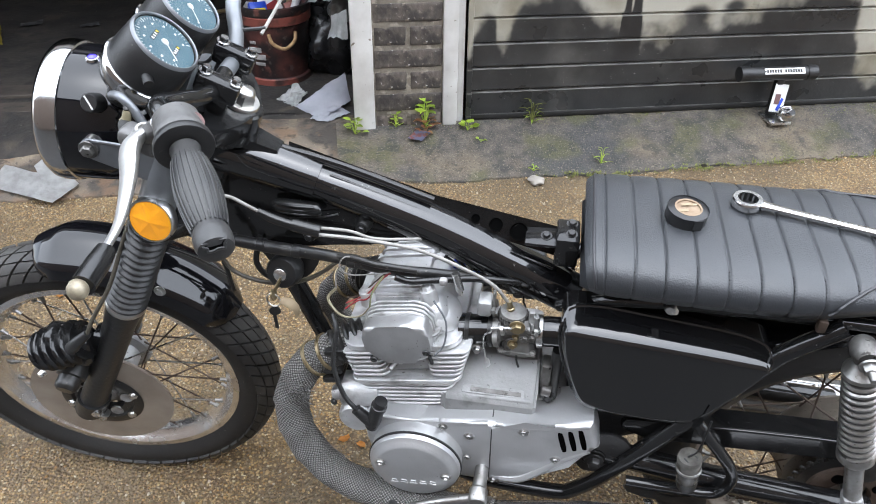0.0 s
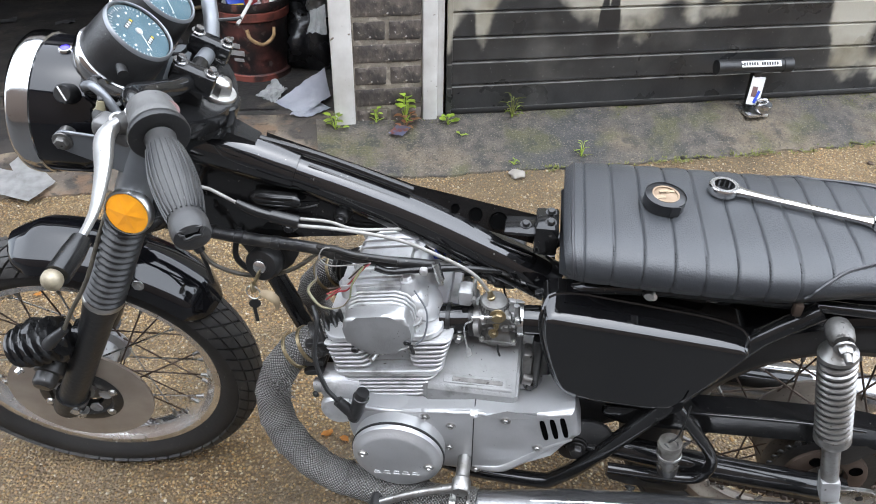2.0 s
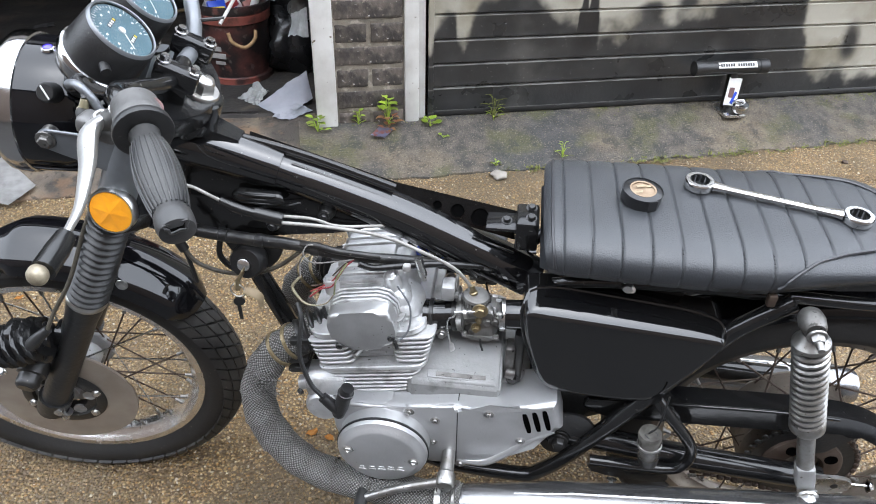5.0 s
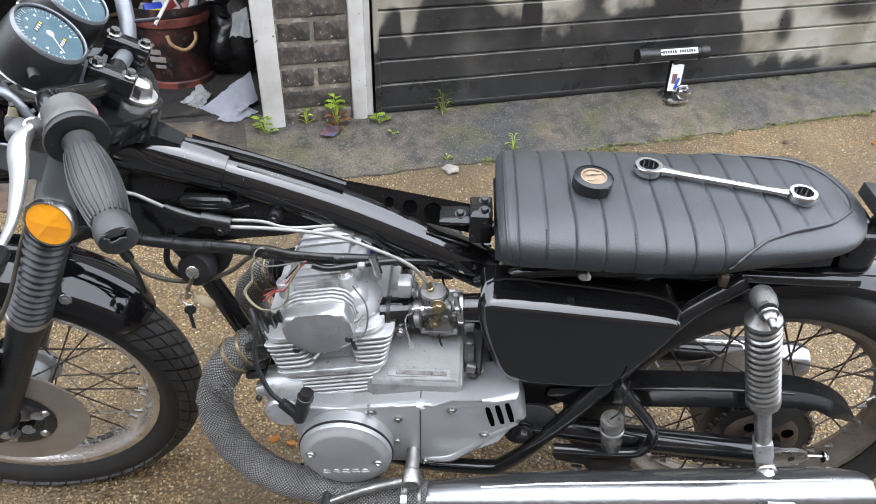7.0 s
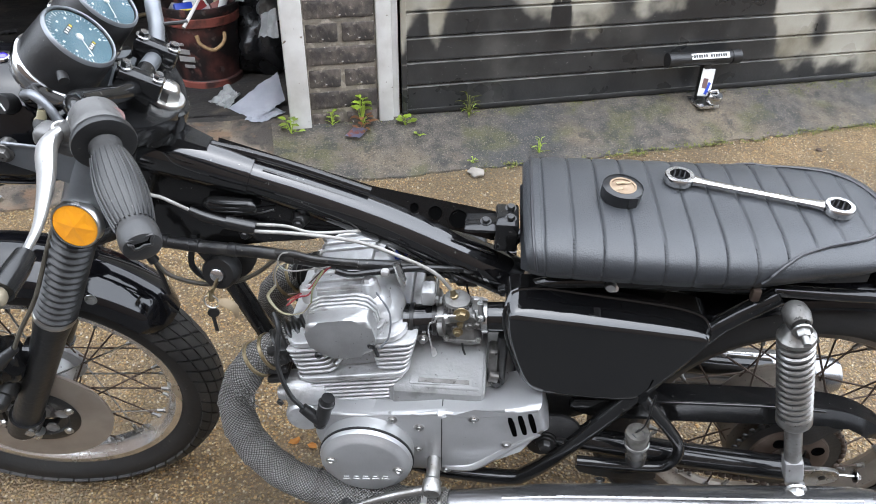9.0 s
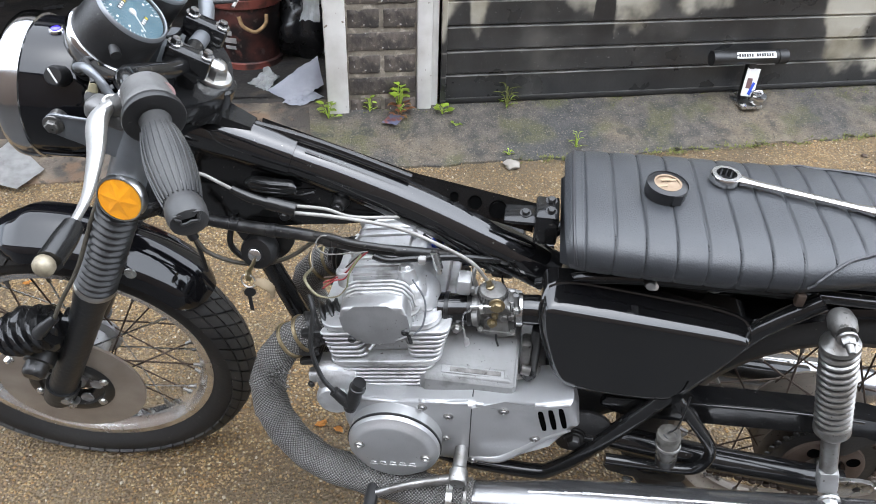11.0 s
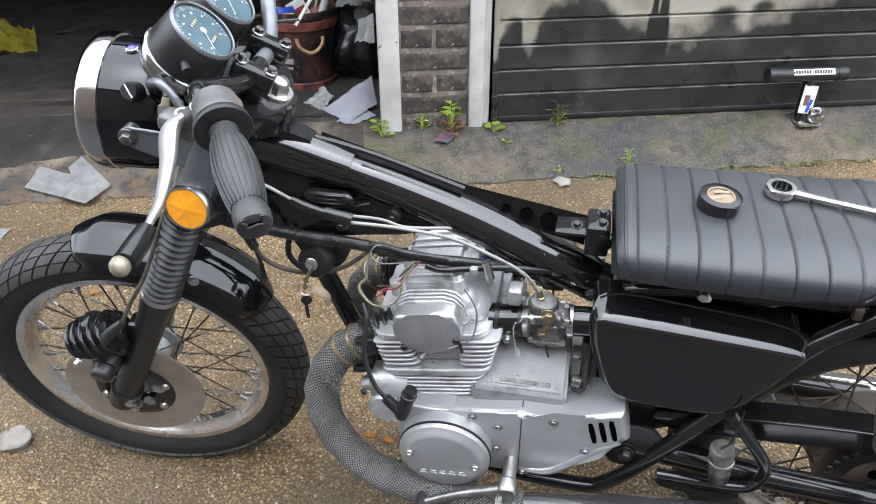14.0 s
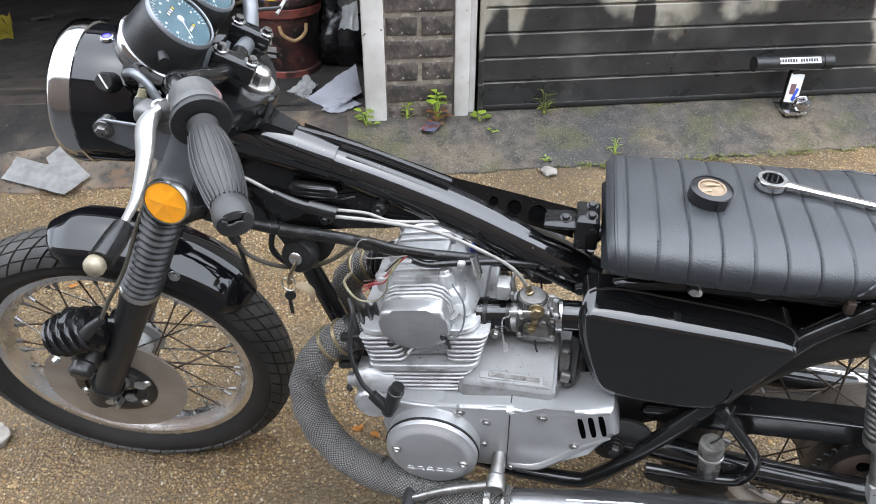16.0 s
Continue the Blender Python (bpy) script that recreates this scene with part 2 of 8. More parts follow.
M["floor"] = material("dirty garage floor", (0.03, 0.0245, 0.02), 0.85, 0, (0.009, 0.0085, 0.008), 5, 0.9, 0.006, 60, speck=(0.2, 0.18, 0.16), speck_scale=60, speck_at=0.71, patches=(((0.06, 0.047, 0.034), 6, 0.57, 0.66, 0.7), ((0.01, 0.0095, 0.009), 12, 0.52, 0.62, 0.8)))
# near-black base colour carries the shade of the garage interior
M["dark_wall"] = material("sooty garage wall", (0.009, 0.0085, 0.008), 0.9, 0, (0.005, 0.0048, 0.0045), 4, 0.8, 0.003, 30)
M["leaf"] = material("fresh weed leaf", (0.3, 0.4, 0.04), 0.45, 0, (0.22, 0.33, 0.045), 40, 0.7, object_random=0.3)
M["red_leaf"] = material("reddish weed leaf", (0.3, 0.1, 0.06), 0.5, 0, (0.2, 0.2, 0.04), 40, 0.7)
# dark surface for the added sheet that glossy sides reflect
M["unseen_ground"] = material("damp dark tarmac", (0.026, 0.0255, 0.025), 0.6, 0, (0.045, 0.042, 0.038), 6, 0.7, 0.004, 140, speck=(0.1, 0.1, 0.095), speck_scale=160, speck_at=0.66)
M["paper"] = material("crumpled paper", (0.5, 0.51, 0.55), 0.6, 0, (0.33, 0.34, 0.4), 12, 0.6)
M["card"] = material("trodden wet paper", (0.42, 0.415, 0.405), 0.7, 0, (0.28, 0.275, 0.26), 26, 0.9, 0.004, 60)
M["house"] = material("brown brickwork", (0.16, 0.12, 0.095), 0.85, 0, (0.11, 0.085, 0.07), 2, 0.7)
M["stone"] = material("pale stone", (0.22, 0.2, 0.175), 0.8, 0, (0.3, 0.275, 0.24), 30, 0.9, 0.004, 90, patches=(((0.08, 0.065, 0.045), 18, 0.5, 0.62, 0.6),))


def wrap_material():
    """Woven heat wrap: two crossed sets of threads."""
    m = material("woven exhaust wrap", (0.3, 0.29, 0.275), 0.8, 0, (0.17, 0.16, 0.15), 18, 0.7)
    n, l = m.node_tree.nodes, m.node_tree.links
    co = n["Texture Coordinate"]
    b = n["Principled BSDF"]
    heights = []
    for turn in (42, -48):
        mp = n.new("ShaderNodeMapping")
        mp.inputs["Rotation"].default_value = (0, 0, radians(turn))
        l.new(co.outputs["UV"], mp.inputs["Vector"])
        w = n.new("ShaderNodeTexWave")
        w.inputs["Scale"].default_value, w.inputs["Distortion"].default_value, w.inputs["Detail"].default_value = 75, 1.2, 1
        l.new(mp.outputs[0], w.inputs["Vector"])
        heights.append(w)
    mul = n.new("ShaderNodeMath")
    mul.operation = "MULTIPLY"
    l.new(heights[0].outputs["Fac"], mul.inputs[0])
    l.new(heights[1].outputs["Fac"], mul.inputs[1])
    bump = n.new("ShaderNodeBump")
    bump.inputs["Strength"].default_value, bump.inputs["Distance"].default_value = 1.0, 0.003
    l.new(mul.outputs[0], bump.inputs["Height"])
    l.new(bump.outputs["Normal"], b.inputs["Normal"])
    src = b.inputs["Base Color"].links[0].from_socket
    mix = n.new("ShaderNodeMix")
    mix.data_type = "RGBA"
    mix.inputs["A"].default_value = (0.045, 0.043, 0.04, 1)
    mr = n.new("ShaderNodeMapRange")
    mr.inputs["From Max"].default_value = 0.35
    l.new(mul.outputs[0], mr.inputs["Value"])
    l.new(mr.outputs["Result"], mix.inputs["Factor"])
    l.new(src, mix.inputs["B"])
    l.new(mix.outputs["Result"], b.inputs["Base Color"])
    return m


def aggregate_material():
    """Exposed aggregate: tan, brown, grey and pale stones in a sandy bed."""
    m = bpy.data.materials.new("exposed aggregate")
    m.use_nodes = True
    n, l = m.node_tree.nodes, m.node_tree.links
    b = n["Principled BSDF"]
    co = n.new("ShaderNodeTexCoord")
    warp = n.new("ShaderNodeTexNoise")
    warp.inputs["Scale"].default_value = 120
    l.new(co.outputs["Object"], warp.inputs["Vector"])
    add = n.new("ShaderNodeVectorMath")
    add.operation = "MULTIPLY_ADD"
    add.inputs[1].default_value = (0.006, 0.006, 0.006)
    l.new(warp.outputs["Color"], add.inputs[0])
    l.new(co.outputs["Object"], add.inputs[2])
    cols, dists = [], []
    for sc in (150.0, 270.0):
        v = n.new("ShaderNodeTexVoronoi")
        v.inputs["Scale"].default_value = sc
        l.new(add.outputs[0], v.inputs["Vector"])
        sep = n.new("ShaderNodeSeparateColor")
        l.new(v.outputs["Color"], sep.inputs[0])
        r = n.new("ShaderNodeValToRGB")
        r.color_ramp.interpolation = "CONSTANT"
        stops = [(0.0, (0.155, 0.098, 0.042)), (0.2, (0.25, 0.163, 0.066)), (0.38, (0.085, 0.053, 0.026)), (0.52, (0.34, 0.23, 0.1)),
                 (0.66, (0.19, 0.142, 0.087)), (0.76, (0.45, 0.335, 0.17)), (0.87, (0.32, 0.17, 0.045)), (0.95, (0.52, 0.45, 0.31))]
        el = r.color_ramp.elements
        el[0].position, el[0].color = stops[0][0], (*stops[0][1], 1)
        el[1].position, el[1].color = stops[1][0], (*stops[1][1], 1)
        for p, c in stops[2:]:
            e = el.new(p)
            e.color = (*c, 1)
        l.new(sep.outputs[0], r.inputs["Fac"])
        cols.append(r)
        dists.append(v)
    mx = n.new("ShaderNodeMix")
    mx.data_type = "RGBA"
    size = n.new("ShaderNodeTexNoise")
    size.inputs["Scale"].default_value = 30
    l.new(co.outputs["Object"], size.inputs["Vector"])
    st = n.new("ShaderNodeMapRange")
    st.inputs["From Min"].default_value, st.inputs["From Max"].default_value = 0.45, 0.55
    l.new(size.outputs["Fac"], st.inputs["Value"])
    l.new(st.outputs["Result"], mx.inputs["Factor"])
    l.new(cols[0].outputs["Color"], mx.inputs["A"])
    l.new(cols[1].outputs["Color"], mx.inputs["B"])
    edge = n.new("ShaderNodeMapRange")
    edge.inputs["From Min"].default_value, edge.inputs["From Max"].default_value = 0.38, 0.62
    l.new(dists[0].outputs["Distance"], edge.inputs["Value"])
    bed = n.new("ShaderNodeMix")
    bed.data_type = "RGBA"
    bed.inputs["B"].default_value = (0.095, 0.06, 0.027, 1)
    ef = n.new("ShaderNodeMath")
    ef.operation = "MULTIPLY"
    ef.inputs[1].default_value = 0.9
    l.new(edge.outputs["Result"], ef.inputs[0])
    l.new(ef.outputs[0], bed.inputs["Factor"])
    l.new(mx.outputs["Result"], bed.inputs["A"])
    big = n.new("ShaderNodeTexNoise")
    big.inputs["Scale"].default_value, big.inputs["Detail"].default_value = 1.3, 5
    l.new(co.outputs["Object"], big.inputs["Vector"])
    br = n.new("ShaderNodeMapRange")
    br.inputs["From Min"].default_value, br.inputs["From Max"].default_value = 0.45, 0.72
    br.inputs["To Max"].default_value = 0.75
    l.new(big.outputs["Fac"], br.inputs["Value"])
    moss = n.new("ShaderNodeMix")
    moss.data_type = "RGBA"
    moss.inputs["B"].default_value = (0.085, 0.062, 0.034, 1)
    l.new(br.outputs["Result"], moss.inputs["Factor"])
    l.new(bed.outputs["Result"], moss.inputs["A"])
    # damp and dusty blotches, a hand to a foot across
    out = moss.outputs["Result"]
    for k, (size, tint, share) in enumerate(((4.5, (0.085, 0.062, 0.034), 0.5), (7.0, (0.27, 0.19, 0.1), 0.25), (2.2, (0.1, 0.077, 0.048), 0.5))):
        shift = n.new("ShaderNodeMapping")
        shift.inputs["Location"].default_value = (2.3 * k, 4.1, 0)
        l.new(co.outputs["Object"], shift.inputs["Vector"])
        blot = n.new("ShaderNodeTexNoise")
        blot.inputs["Scale"].default_value, blot.inputs["Detail"].default_value = size, 8
        l.new(shift.outputs[0], blot.inputs["Vector"])
        span = n.new("ShaderNodeMapRange")
        span.inputs["From Min"].default_value, span.inputs["From Max"].default_value, span.inputs["To Max"].default_value = 0.5, 0.66, share
        l.new(blot.outputs["Fac"], span.inputs["Value"])
        lay = n.new("ShaderNodeMix")
        lay.data_type = "RGBA"
        lay.inputs["B"].default_value = (*tint, 1)
        l.new(span.outputs["Result"], lay.inputs["Factor"])
        l.new(out, lay.inputs["A"])
        out = lay.outputs["Result"]
    l.new(out, b.inputs["Base Color"])
    b.inputs["Roughness"].default_value = 0.55
    inv = n.new("ShaderNodeMath")
    inv.operation = "SUBTRACT"
    inv.inputs[0].default_value = 1
    l.new(dists[0].outputs["Distance"], inv.inputs[1])
    bump = n.new("ShaderNodeBump")
    bump.inputs["Strength"].default_value, bump.inputs["Distance"].default_value = 1.0, 0.006
    l.new(inv.outputs[0], bump.inputs["Height"])
    l.new(bump.outputs["Normal"], b.inputs["Normal"])
    return m


def door_material():
    """Cream up-and-over door, its lower part covered with sprayed black paint along a soft, uneven line."""
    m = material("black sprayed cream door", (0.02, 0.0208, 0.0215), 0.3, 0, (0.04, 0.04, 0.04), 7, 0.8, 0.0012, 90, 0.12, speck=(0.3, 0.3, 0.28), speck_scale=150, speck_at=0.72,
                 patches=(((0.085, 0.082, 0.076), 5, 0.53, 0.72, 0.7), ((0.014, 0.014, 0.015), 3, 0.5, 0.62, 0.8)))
    n, l = m.node_tree.nodes, m.node_tree.links
    b = n["Principled BSDF"]
    co = n["Texture Coordinate"]
    sep = n.new("ShaderNodeSeparateXYZ")
    l.new(co.outputs["Object"], sep.inputs[0])
    along = n.new("ShaderNodeMath")
    along.operation = "DIVIDE"
    along.inputs[1].default_value = 2.4
    l.new(sep.outputs[0], along.inputs[0])
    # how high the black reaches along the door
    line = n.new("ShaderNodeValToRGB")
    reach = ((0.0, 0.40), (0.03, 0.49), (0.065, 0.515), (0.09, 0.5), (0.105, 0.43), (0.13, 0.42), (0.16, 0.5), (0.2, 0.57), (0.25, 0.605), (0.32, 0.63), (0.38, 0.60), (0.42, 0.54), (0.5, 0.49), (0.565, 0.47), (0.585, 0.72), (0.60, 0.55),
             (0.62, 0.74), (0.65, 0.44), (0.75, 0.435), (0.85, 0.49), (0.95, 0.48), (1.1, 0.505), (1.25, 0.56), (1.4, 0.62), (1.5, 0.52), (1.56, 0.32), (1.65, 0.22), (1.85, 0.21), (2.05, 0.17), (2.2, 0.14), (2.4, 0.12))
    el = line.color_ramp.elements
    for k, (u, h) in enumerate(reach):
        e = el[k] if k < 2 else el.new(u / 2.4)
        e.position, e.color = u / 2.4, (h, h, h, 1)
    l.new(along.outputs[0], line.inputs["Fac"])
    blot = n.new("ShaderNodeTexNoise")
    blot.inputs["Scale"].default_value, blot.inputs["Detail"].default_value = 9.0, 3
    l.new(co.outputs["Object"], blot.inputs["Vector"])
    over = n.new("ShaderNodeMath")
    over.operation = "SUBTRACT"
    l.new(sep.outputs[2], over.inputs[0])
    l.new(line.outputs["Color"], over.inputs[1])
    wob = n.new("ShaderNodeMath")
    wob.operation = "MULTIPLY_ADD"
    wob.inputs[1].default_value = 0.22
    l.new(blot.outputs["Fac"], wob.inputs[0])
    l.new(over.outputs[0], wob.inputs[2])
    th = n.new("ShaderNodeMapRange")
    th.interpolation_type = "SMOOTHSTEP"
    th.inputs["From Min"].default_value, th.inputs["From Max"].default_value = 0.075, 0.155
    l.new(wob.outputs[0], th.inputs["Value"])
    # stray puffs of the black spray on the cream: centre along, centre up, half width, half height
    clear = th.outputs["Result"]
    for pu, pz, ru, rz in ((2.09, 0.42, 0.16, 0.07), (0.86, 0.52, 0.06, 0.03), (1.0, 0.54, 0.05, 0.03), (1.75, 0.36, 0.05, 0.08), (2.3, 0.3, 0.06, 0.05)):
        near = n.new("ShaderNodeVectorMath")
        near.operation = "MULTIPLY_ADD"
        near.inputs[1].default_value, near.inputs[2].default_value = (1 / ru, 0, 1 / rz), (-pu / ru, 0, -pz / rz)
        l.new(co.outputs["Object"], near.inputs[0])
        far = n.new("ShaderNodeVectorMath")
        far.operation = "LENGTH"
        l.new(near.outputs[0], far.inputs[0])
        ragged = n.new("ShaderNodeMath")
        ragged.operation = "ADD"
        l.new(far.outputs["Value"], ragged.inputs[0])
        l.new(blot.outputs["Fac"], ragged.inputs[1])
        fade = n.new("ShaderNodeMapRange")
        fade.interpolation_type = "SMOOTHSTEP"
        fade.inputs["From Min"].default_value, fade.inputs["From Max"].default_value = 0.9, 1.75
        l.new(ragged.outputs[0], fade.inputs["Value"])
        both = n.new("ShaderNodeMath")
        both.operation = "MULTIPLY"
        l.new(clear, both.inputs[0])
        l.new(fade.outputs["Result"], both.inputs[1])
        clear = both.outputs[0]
    dirt = n.new("ShaderNodeTexNoise")
    dirt.inputs["Scale"].default_value, dirt.inputs["Detail"].default_value = 4.0, 8
    l.new(co.outputs["Object"], dirt.inputs["Vector"])
    dr = n.new("ShaderNodeMapRange")
    dr.inputs["From Min"].default_value, dr.inputs["From Max"].default_value = 0.45, 0.72
    l.new(dirt.outputs["Fac"], dr.inputs["Value"])
    cream = n.new("ShaderNodeMix")
    cream.data_type = "RGBA"
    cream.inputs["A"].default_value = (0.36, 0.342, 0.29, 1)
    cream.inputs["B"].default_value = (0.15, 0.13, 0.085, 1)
    l.new(dr.outputs["Result"], cream.inputs["Factor"])
    src = b.inputs["Base Color"].links[0].from_socket
    # paler grey, broken line along the nose of each pressed rib
    rib = n.new("ShaderNodeMath")
    rib.operation = "MULTIPLY_ADD"
    rib.inputs[1].default_value, rib.inputs[2].default_value = 1 / 0.0912, -0.248 / 0.0912
    l.new(sep.outputs[2], rib.inputs[0])
    part_of = n.new("ShaderNodeMath")
    part_of.operation = "FRACT"
    l.new(rib.outputs[0], part_of.inputs[0])
    nose = n.new("ShaderNodeMapRange")
    nose.inputs["From Min"].default_value, nose.inputs["From Max"].default_value = 0.925, 0.95
    l.new(part_of.outputs[0], nose.inputs["Value"])
    broken = n.new("ShaderNodeMapRange")
    broken.inputs["From Min"].default_value, broken.inputs["From Max"].default_value, broken.inputs["To Min"].default_value, broken.inputs["To Max"].default_value = 0.35, 0.65, 0.25, 0.9
    l.new(blot.outputs["Fac"], broken.inputs["Value"])
    rib_line = n.new("ShaderNodeMath")
    rib_line.operation = "MULTIPLY"
    l.new(nose.outputs["Result"], rib_line.inputs[0])
    l.new(broken.outputs["Result"], rib_line.inputs[1])
    worn = n.new("ShaderNodeMix")
    worn.data_type = "RGBA"
    worn.inputs["B"].default_value = (0.2, 0.195, 0.18, 1)
    l.new(rib_line.outputs[0], worn.inputs["Factor"])
    l.new(src, worn.inputs["A"])
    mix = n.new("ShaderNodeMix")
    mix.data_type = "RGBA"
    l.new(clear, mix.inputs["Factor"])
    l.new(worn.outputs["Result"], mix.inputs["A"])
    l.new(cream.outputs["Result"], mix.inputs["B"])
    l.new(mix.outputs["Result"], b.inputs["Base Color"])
    return m


def grit_material():
    """Small stones, each of its own colour."""
    m = bpy.data.materials.new("mixed grit")
    m.use_nodes = True
    n, l = m.node_tree.nodes, m.node_tree.links
    geo = n.new("ShaderNodeNewGeometry")
    r = n.new("ShaderNodeValToRGB")
    el = r.color_ramp.elements
    el[0].position, el[0].color = 0.0, (0.085, 0.058, 0.03, 1)
    el[1].position, el[1].color = 1.0, (0.46, 0.41, 0.32, 1)
    for p, c in ((0.3, (0.25, 0.16, 0.072)), (0.6, (0.34, 0.24, 0.12)), (0.8, (0.17, 0.14, 0.105))):
        el.new(p).color = (*c, 1)
    l.new(geo.outputs["Random Per Island"], r.inputs["Fac"])
    l.new(r.outputs["Color"], n["Principled BSDF"].inputs["Base Color"])
    n["Principled BSDF"].inputs["Roughness"].default_value = 0.6
    return m


def glass_material(name, colour, rough=0.02):
    m = bpy.data.materials.new(name)
    m.use_nodes = True
    b = m.node_tree.nodes["Principled BSDF"]
    b.inputs["Base Color"].default_value = (*colour, 1)
    b.inputs["Transmission Weight"].default_value = 1.0
    b.inputs["Roughness"].default_value = rough
    b.inputs["IOR"].default_value = 1.45
    return m


M["ivory"] = material("worn dirty ball end", (0.33, 0.29, 0.21), 0.35, 0.2, (0.13, 0.105, 0.07), 90, 0.9)
M["pale"] = material("yellowed clear plastic", (0.24, 0.215, 0.14), 0.35, 0, (0.2, 0.17, 0.1), 40, 0.6)
M["bronze"] = material("brown grey cable", (0.075, 0.066, 0.05), 0.45, 0, (0.04, 0.035, 0.027), 60, 0.7)
M["tan"] = material("tan leather", (0.3, 0.235, 0.15), 0.65, 0, (0.2, 0.15, 0.085), 40, 0.6)
M["tape"] = material("black insulating tape", (0.012, 0.012, 0.013), 0.32, 0, (0.02, 0.02, 0.021), 30, 0.5)
M["cardboard"] = material("cardboard", (0.2, 0.14, 0.088), 0.8, 0, (0.3, 0.235, 0.165), 60, 0.8, 0.0006, 120)
M["spanner"] = material("polished spanner steel", (0.66, 0.66, 0.66), 0.2, 1, (0.5, 0.49, 0.47), 30, 0.5, 0.0002, 120, 0.08)
M["moss"] = material("moss", (0.14, 0.15, 0.03), 0.8, 0, (0.09, 0.1, 0.025), 40, 0.8)
M["orange"] = material("orange dead leaf", (0.5, 0.22, 0.04), 0.7, 0, (0.35, 0.14, 0.03), 60, 0.7)
M["film"] = material("cloudy plastic film", (0.5, 0.51, 0.5), 0.3, 0, (0.3, 0.31, 0.3), 25, 0.7)
M["film_grey"] = material("grey plastic bag", (0.2, 0.205, 0.2), 0.3, 0, (0.06, 0.062, 0.06), 16, 0.9, 0.004, 50)
M["bin_bag"] = material("black bin bag", (0.012, 0.012, 0.013), 0.28, 0, (0.02, 0.02, 0.02), 12, 0.5, 0.002, 40)
M["tub"] = material("blackened red tub", (0.014, 0.0105, 0.0105), 0.45, 0, (0.1, 0.034, 0.028), 9, 0.9, 0.003, 50, lo=0.5, hi=0.68, patches=(((0.2, 0.075, 0.058), 14, 0.6, 0.7, 0.8), ((0.12, 0.1, 0.09), 40, 0.62, 0.7, 0.5)))
M["tub_red"] = material("rust red plastic", (0.2, 0.058, 0.043), 0.5, 0, (0.035, 0.018, 0.016), 12, 1.0, 0.003, 50, lo=0.44, hi=0.6)
M["bar_grey"] = material("dull grey bar", (0.2, 0.21, 0.225), 0.36, 0.55, (0.12, 0.125, 0.13), 20, 0.6, 0.0004, 120, 0.08)
M["rope"] = material("tan rope", (0.34, 0.22, 0.11), 0.85, 0, (0.2, 0.12, 0.06), 60, 0.8, 0.002, 160)
M["label_grey"] = material("grey print", (0.3, 0.29, 0.28), 0.7, 0, (0.18, 0.17, 0.16), 30, 0.7)
M["yellow_cloth"] = material("yellow cloth", (0.36, 0.3, 0.025), 0.85, 0, (0.24, 0.19, 0.015), 14, 0.7, 0.001, 120)
M["old_wood"] = material("old brown wood", (0.05, 0.039, 0.03), 0.8, 0, (0.022, 0.018, 0.015), 9, 0.9, 0.003, 40)
M["scrap"] = material("coloured litter", (0.14, 0.15, 0.22), 0.5, 0, (0.22, 0.09, 0.08), 30, 1.0, lo=0.48, hi=0.54)
M["grit"] = grit_material()
M["wrap"] = wrap_material()
M["aggregate"] = aggregate_material()
M["door"] = door_material()
M["glass"] = glass_material("clear glass", (0.95, 0.96, 0.96))
M["jar"] = material("grimy clouded plastic", (0.11, 0.105, 0.095), 0.22, 0, (0.035, 0.032, 0.028), 60, 0.9, 0.001, 90)


# ---- geometry helpers ----
def link(name, bm, mat, parent=None, label="", m=None, sharp=40):
    me = bpy.data.meshes.new(name)
    bmesh.ops.recalc_face_normals(bm, faces=bm.faces)
    bm.to_mesh(me)
    bm.free()
    me.materials.append(M[mat] if isinstance(mat, str) else mat)
    for p in me.polygons:
        p.use_smooth = True
    me.set_sharp_from_angle(angle=radians(sharp))
    ob = new(name, me)
    if m is not None:
        ob.matrix_basis = m
    if parent is not None:
        ob.parent = parent
    if label:
        ob["label"] = label
    return ob


def part(name, bm, mat, parent, label="", m=None, sharp=40):
    """One mesh of its own under a thing or a part."""
    return link(name, bm, mat, parent, label, m, sharp)


def again(ob, parent, m=None):
    """One more piece on the same mesh."""
    o = new(ob.name.split(".")[0], ob.data)
    o.parent = parent
    if m is not None:
        o.matrix_basis = m
    if "label" in ob:
        o["label"] = ob["label"]
    return o


def empty(name, m, label, category, group="", kind=""):
    ob = new(name)
    ob.matrix_basis = m
    return tagged(ob, label, category, group, kind)


def merge(*bms):
    out = bms[0]
    for b in bms[1:]:
        me = bpy.data.meshes.new("t")
        b.to_mesh(me)
        b.free()
        out.from_mesh(me)
        bpy.data.meshes.remove(me)
    return out


def box(c, s, bevel=0.0, seg=2, m=None):
    bm = bmesh.new()
    bmesh.ops.create_cube(bm, size=1, matrix=Matrix.Translation(c) @ Matrix.Diagonal((*s, 1)))
    if bevel:
        bmesh.ops.bevel(bm, geom=bm.edges[:], offset=bevel, segments=seg, affect="EDGES", profile=0.5)
    if m is not None:
        bm.transform(m)
    return bm


def spline(pts, per=6):
    """Points of a smooth curve through pts."""
    p = [Vector(q) for q in pts]
    p = [2 * p[0] - p[1]] + p + [2 * p[-1] - p[-2]]
    out = []
    for i in range(1, len(p) - 2):
        for k in range(per):
            t = k / per
            a, b, c, d = p[i - 1], p[i], p[i + 1], p[i + 2]
            out.append(0.5 * (2 * b + (c - a) * t + (2 * a - 5 * b + 4 * c - d) * t * t + (3 * b - a - 3 * c + d) * t ** 3))
    return out + [p[-2]]


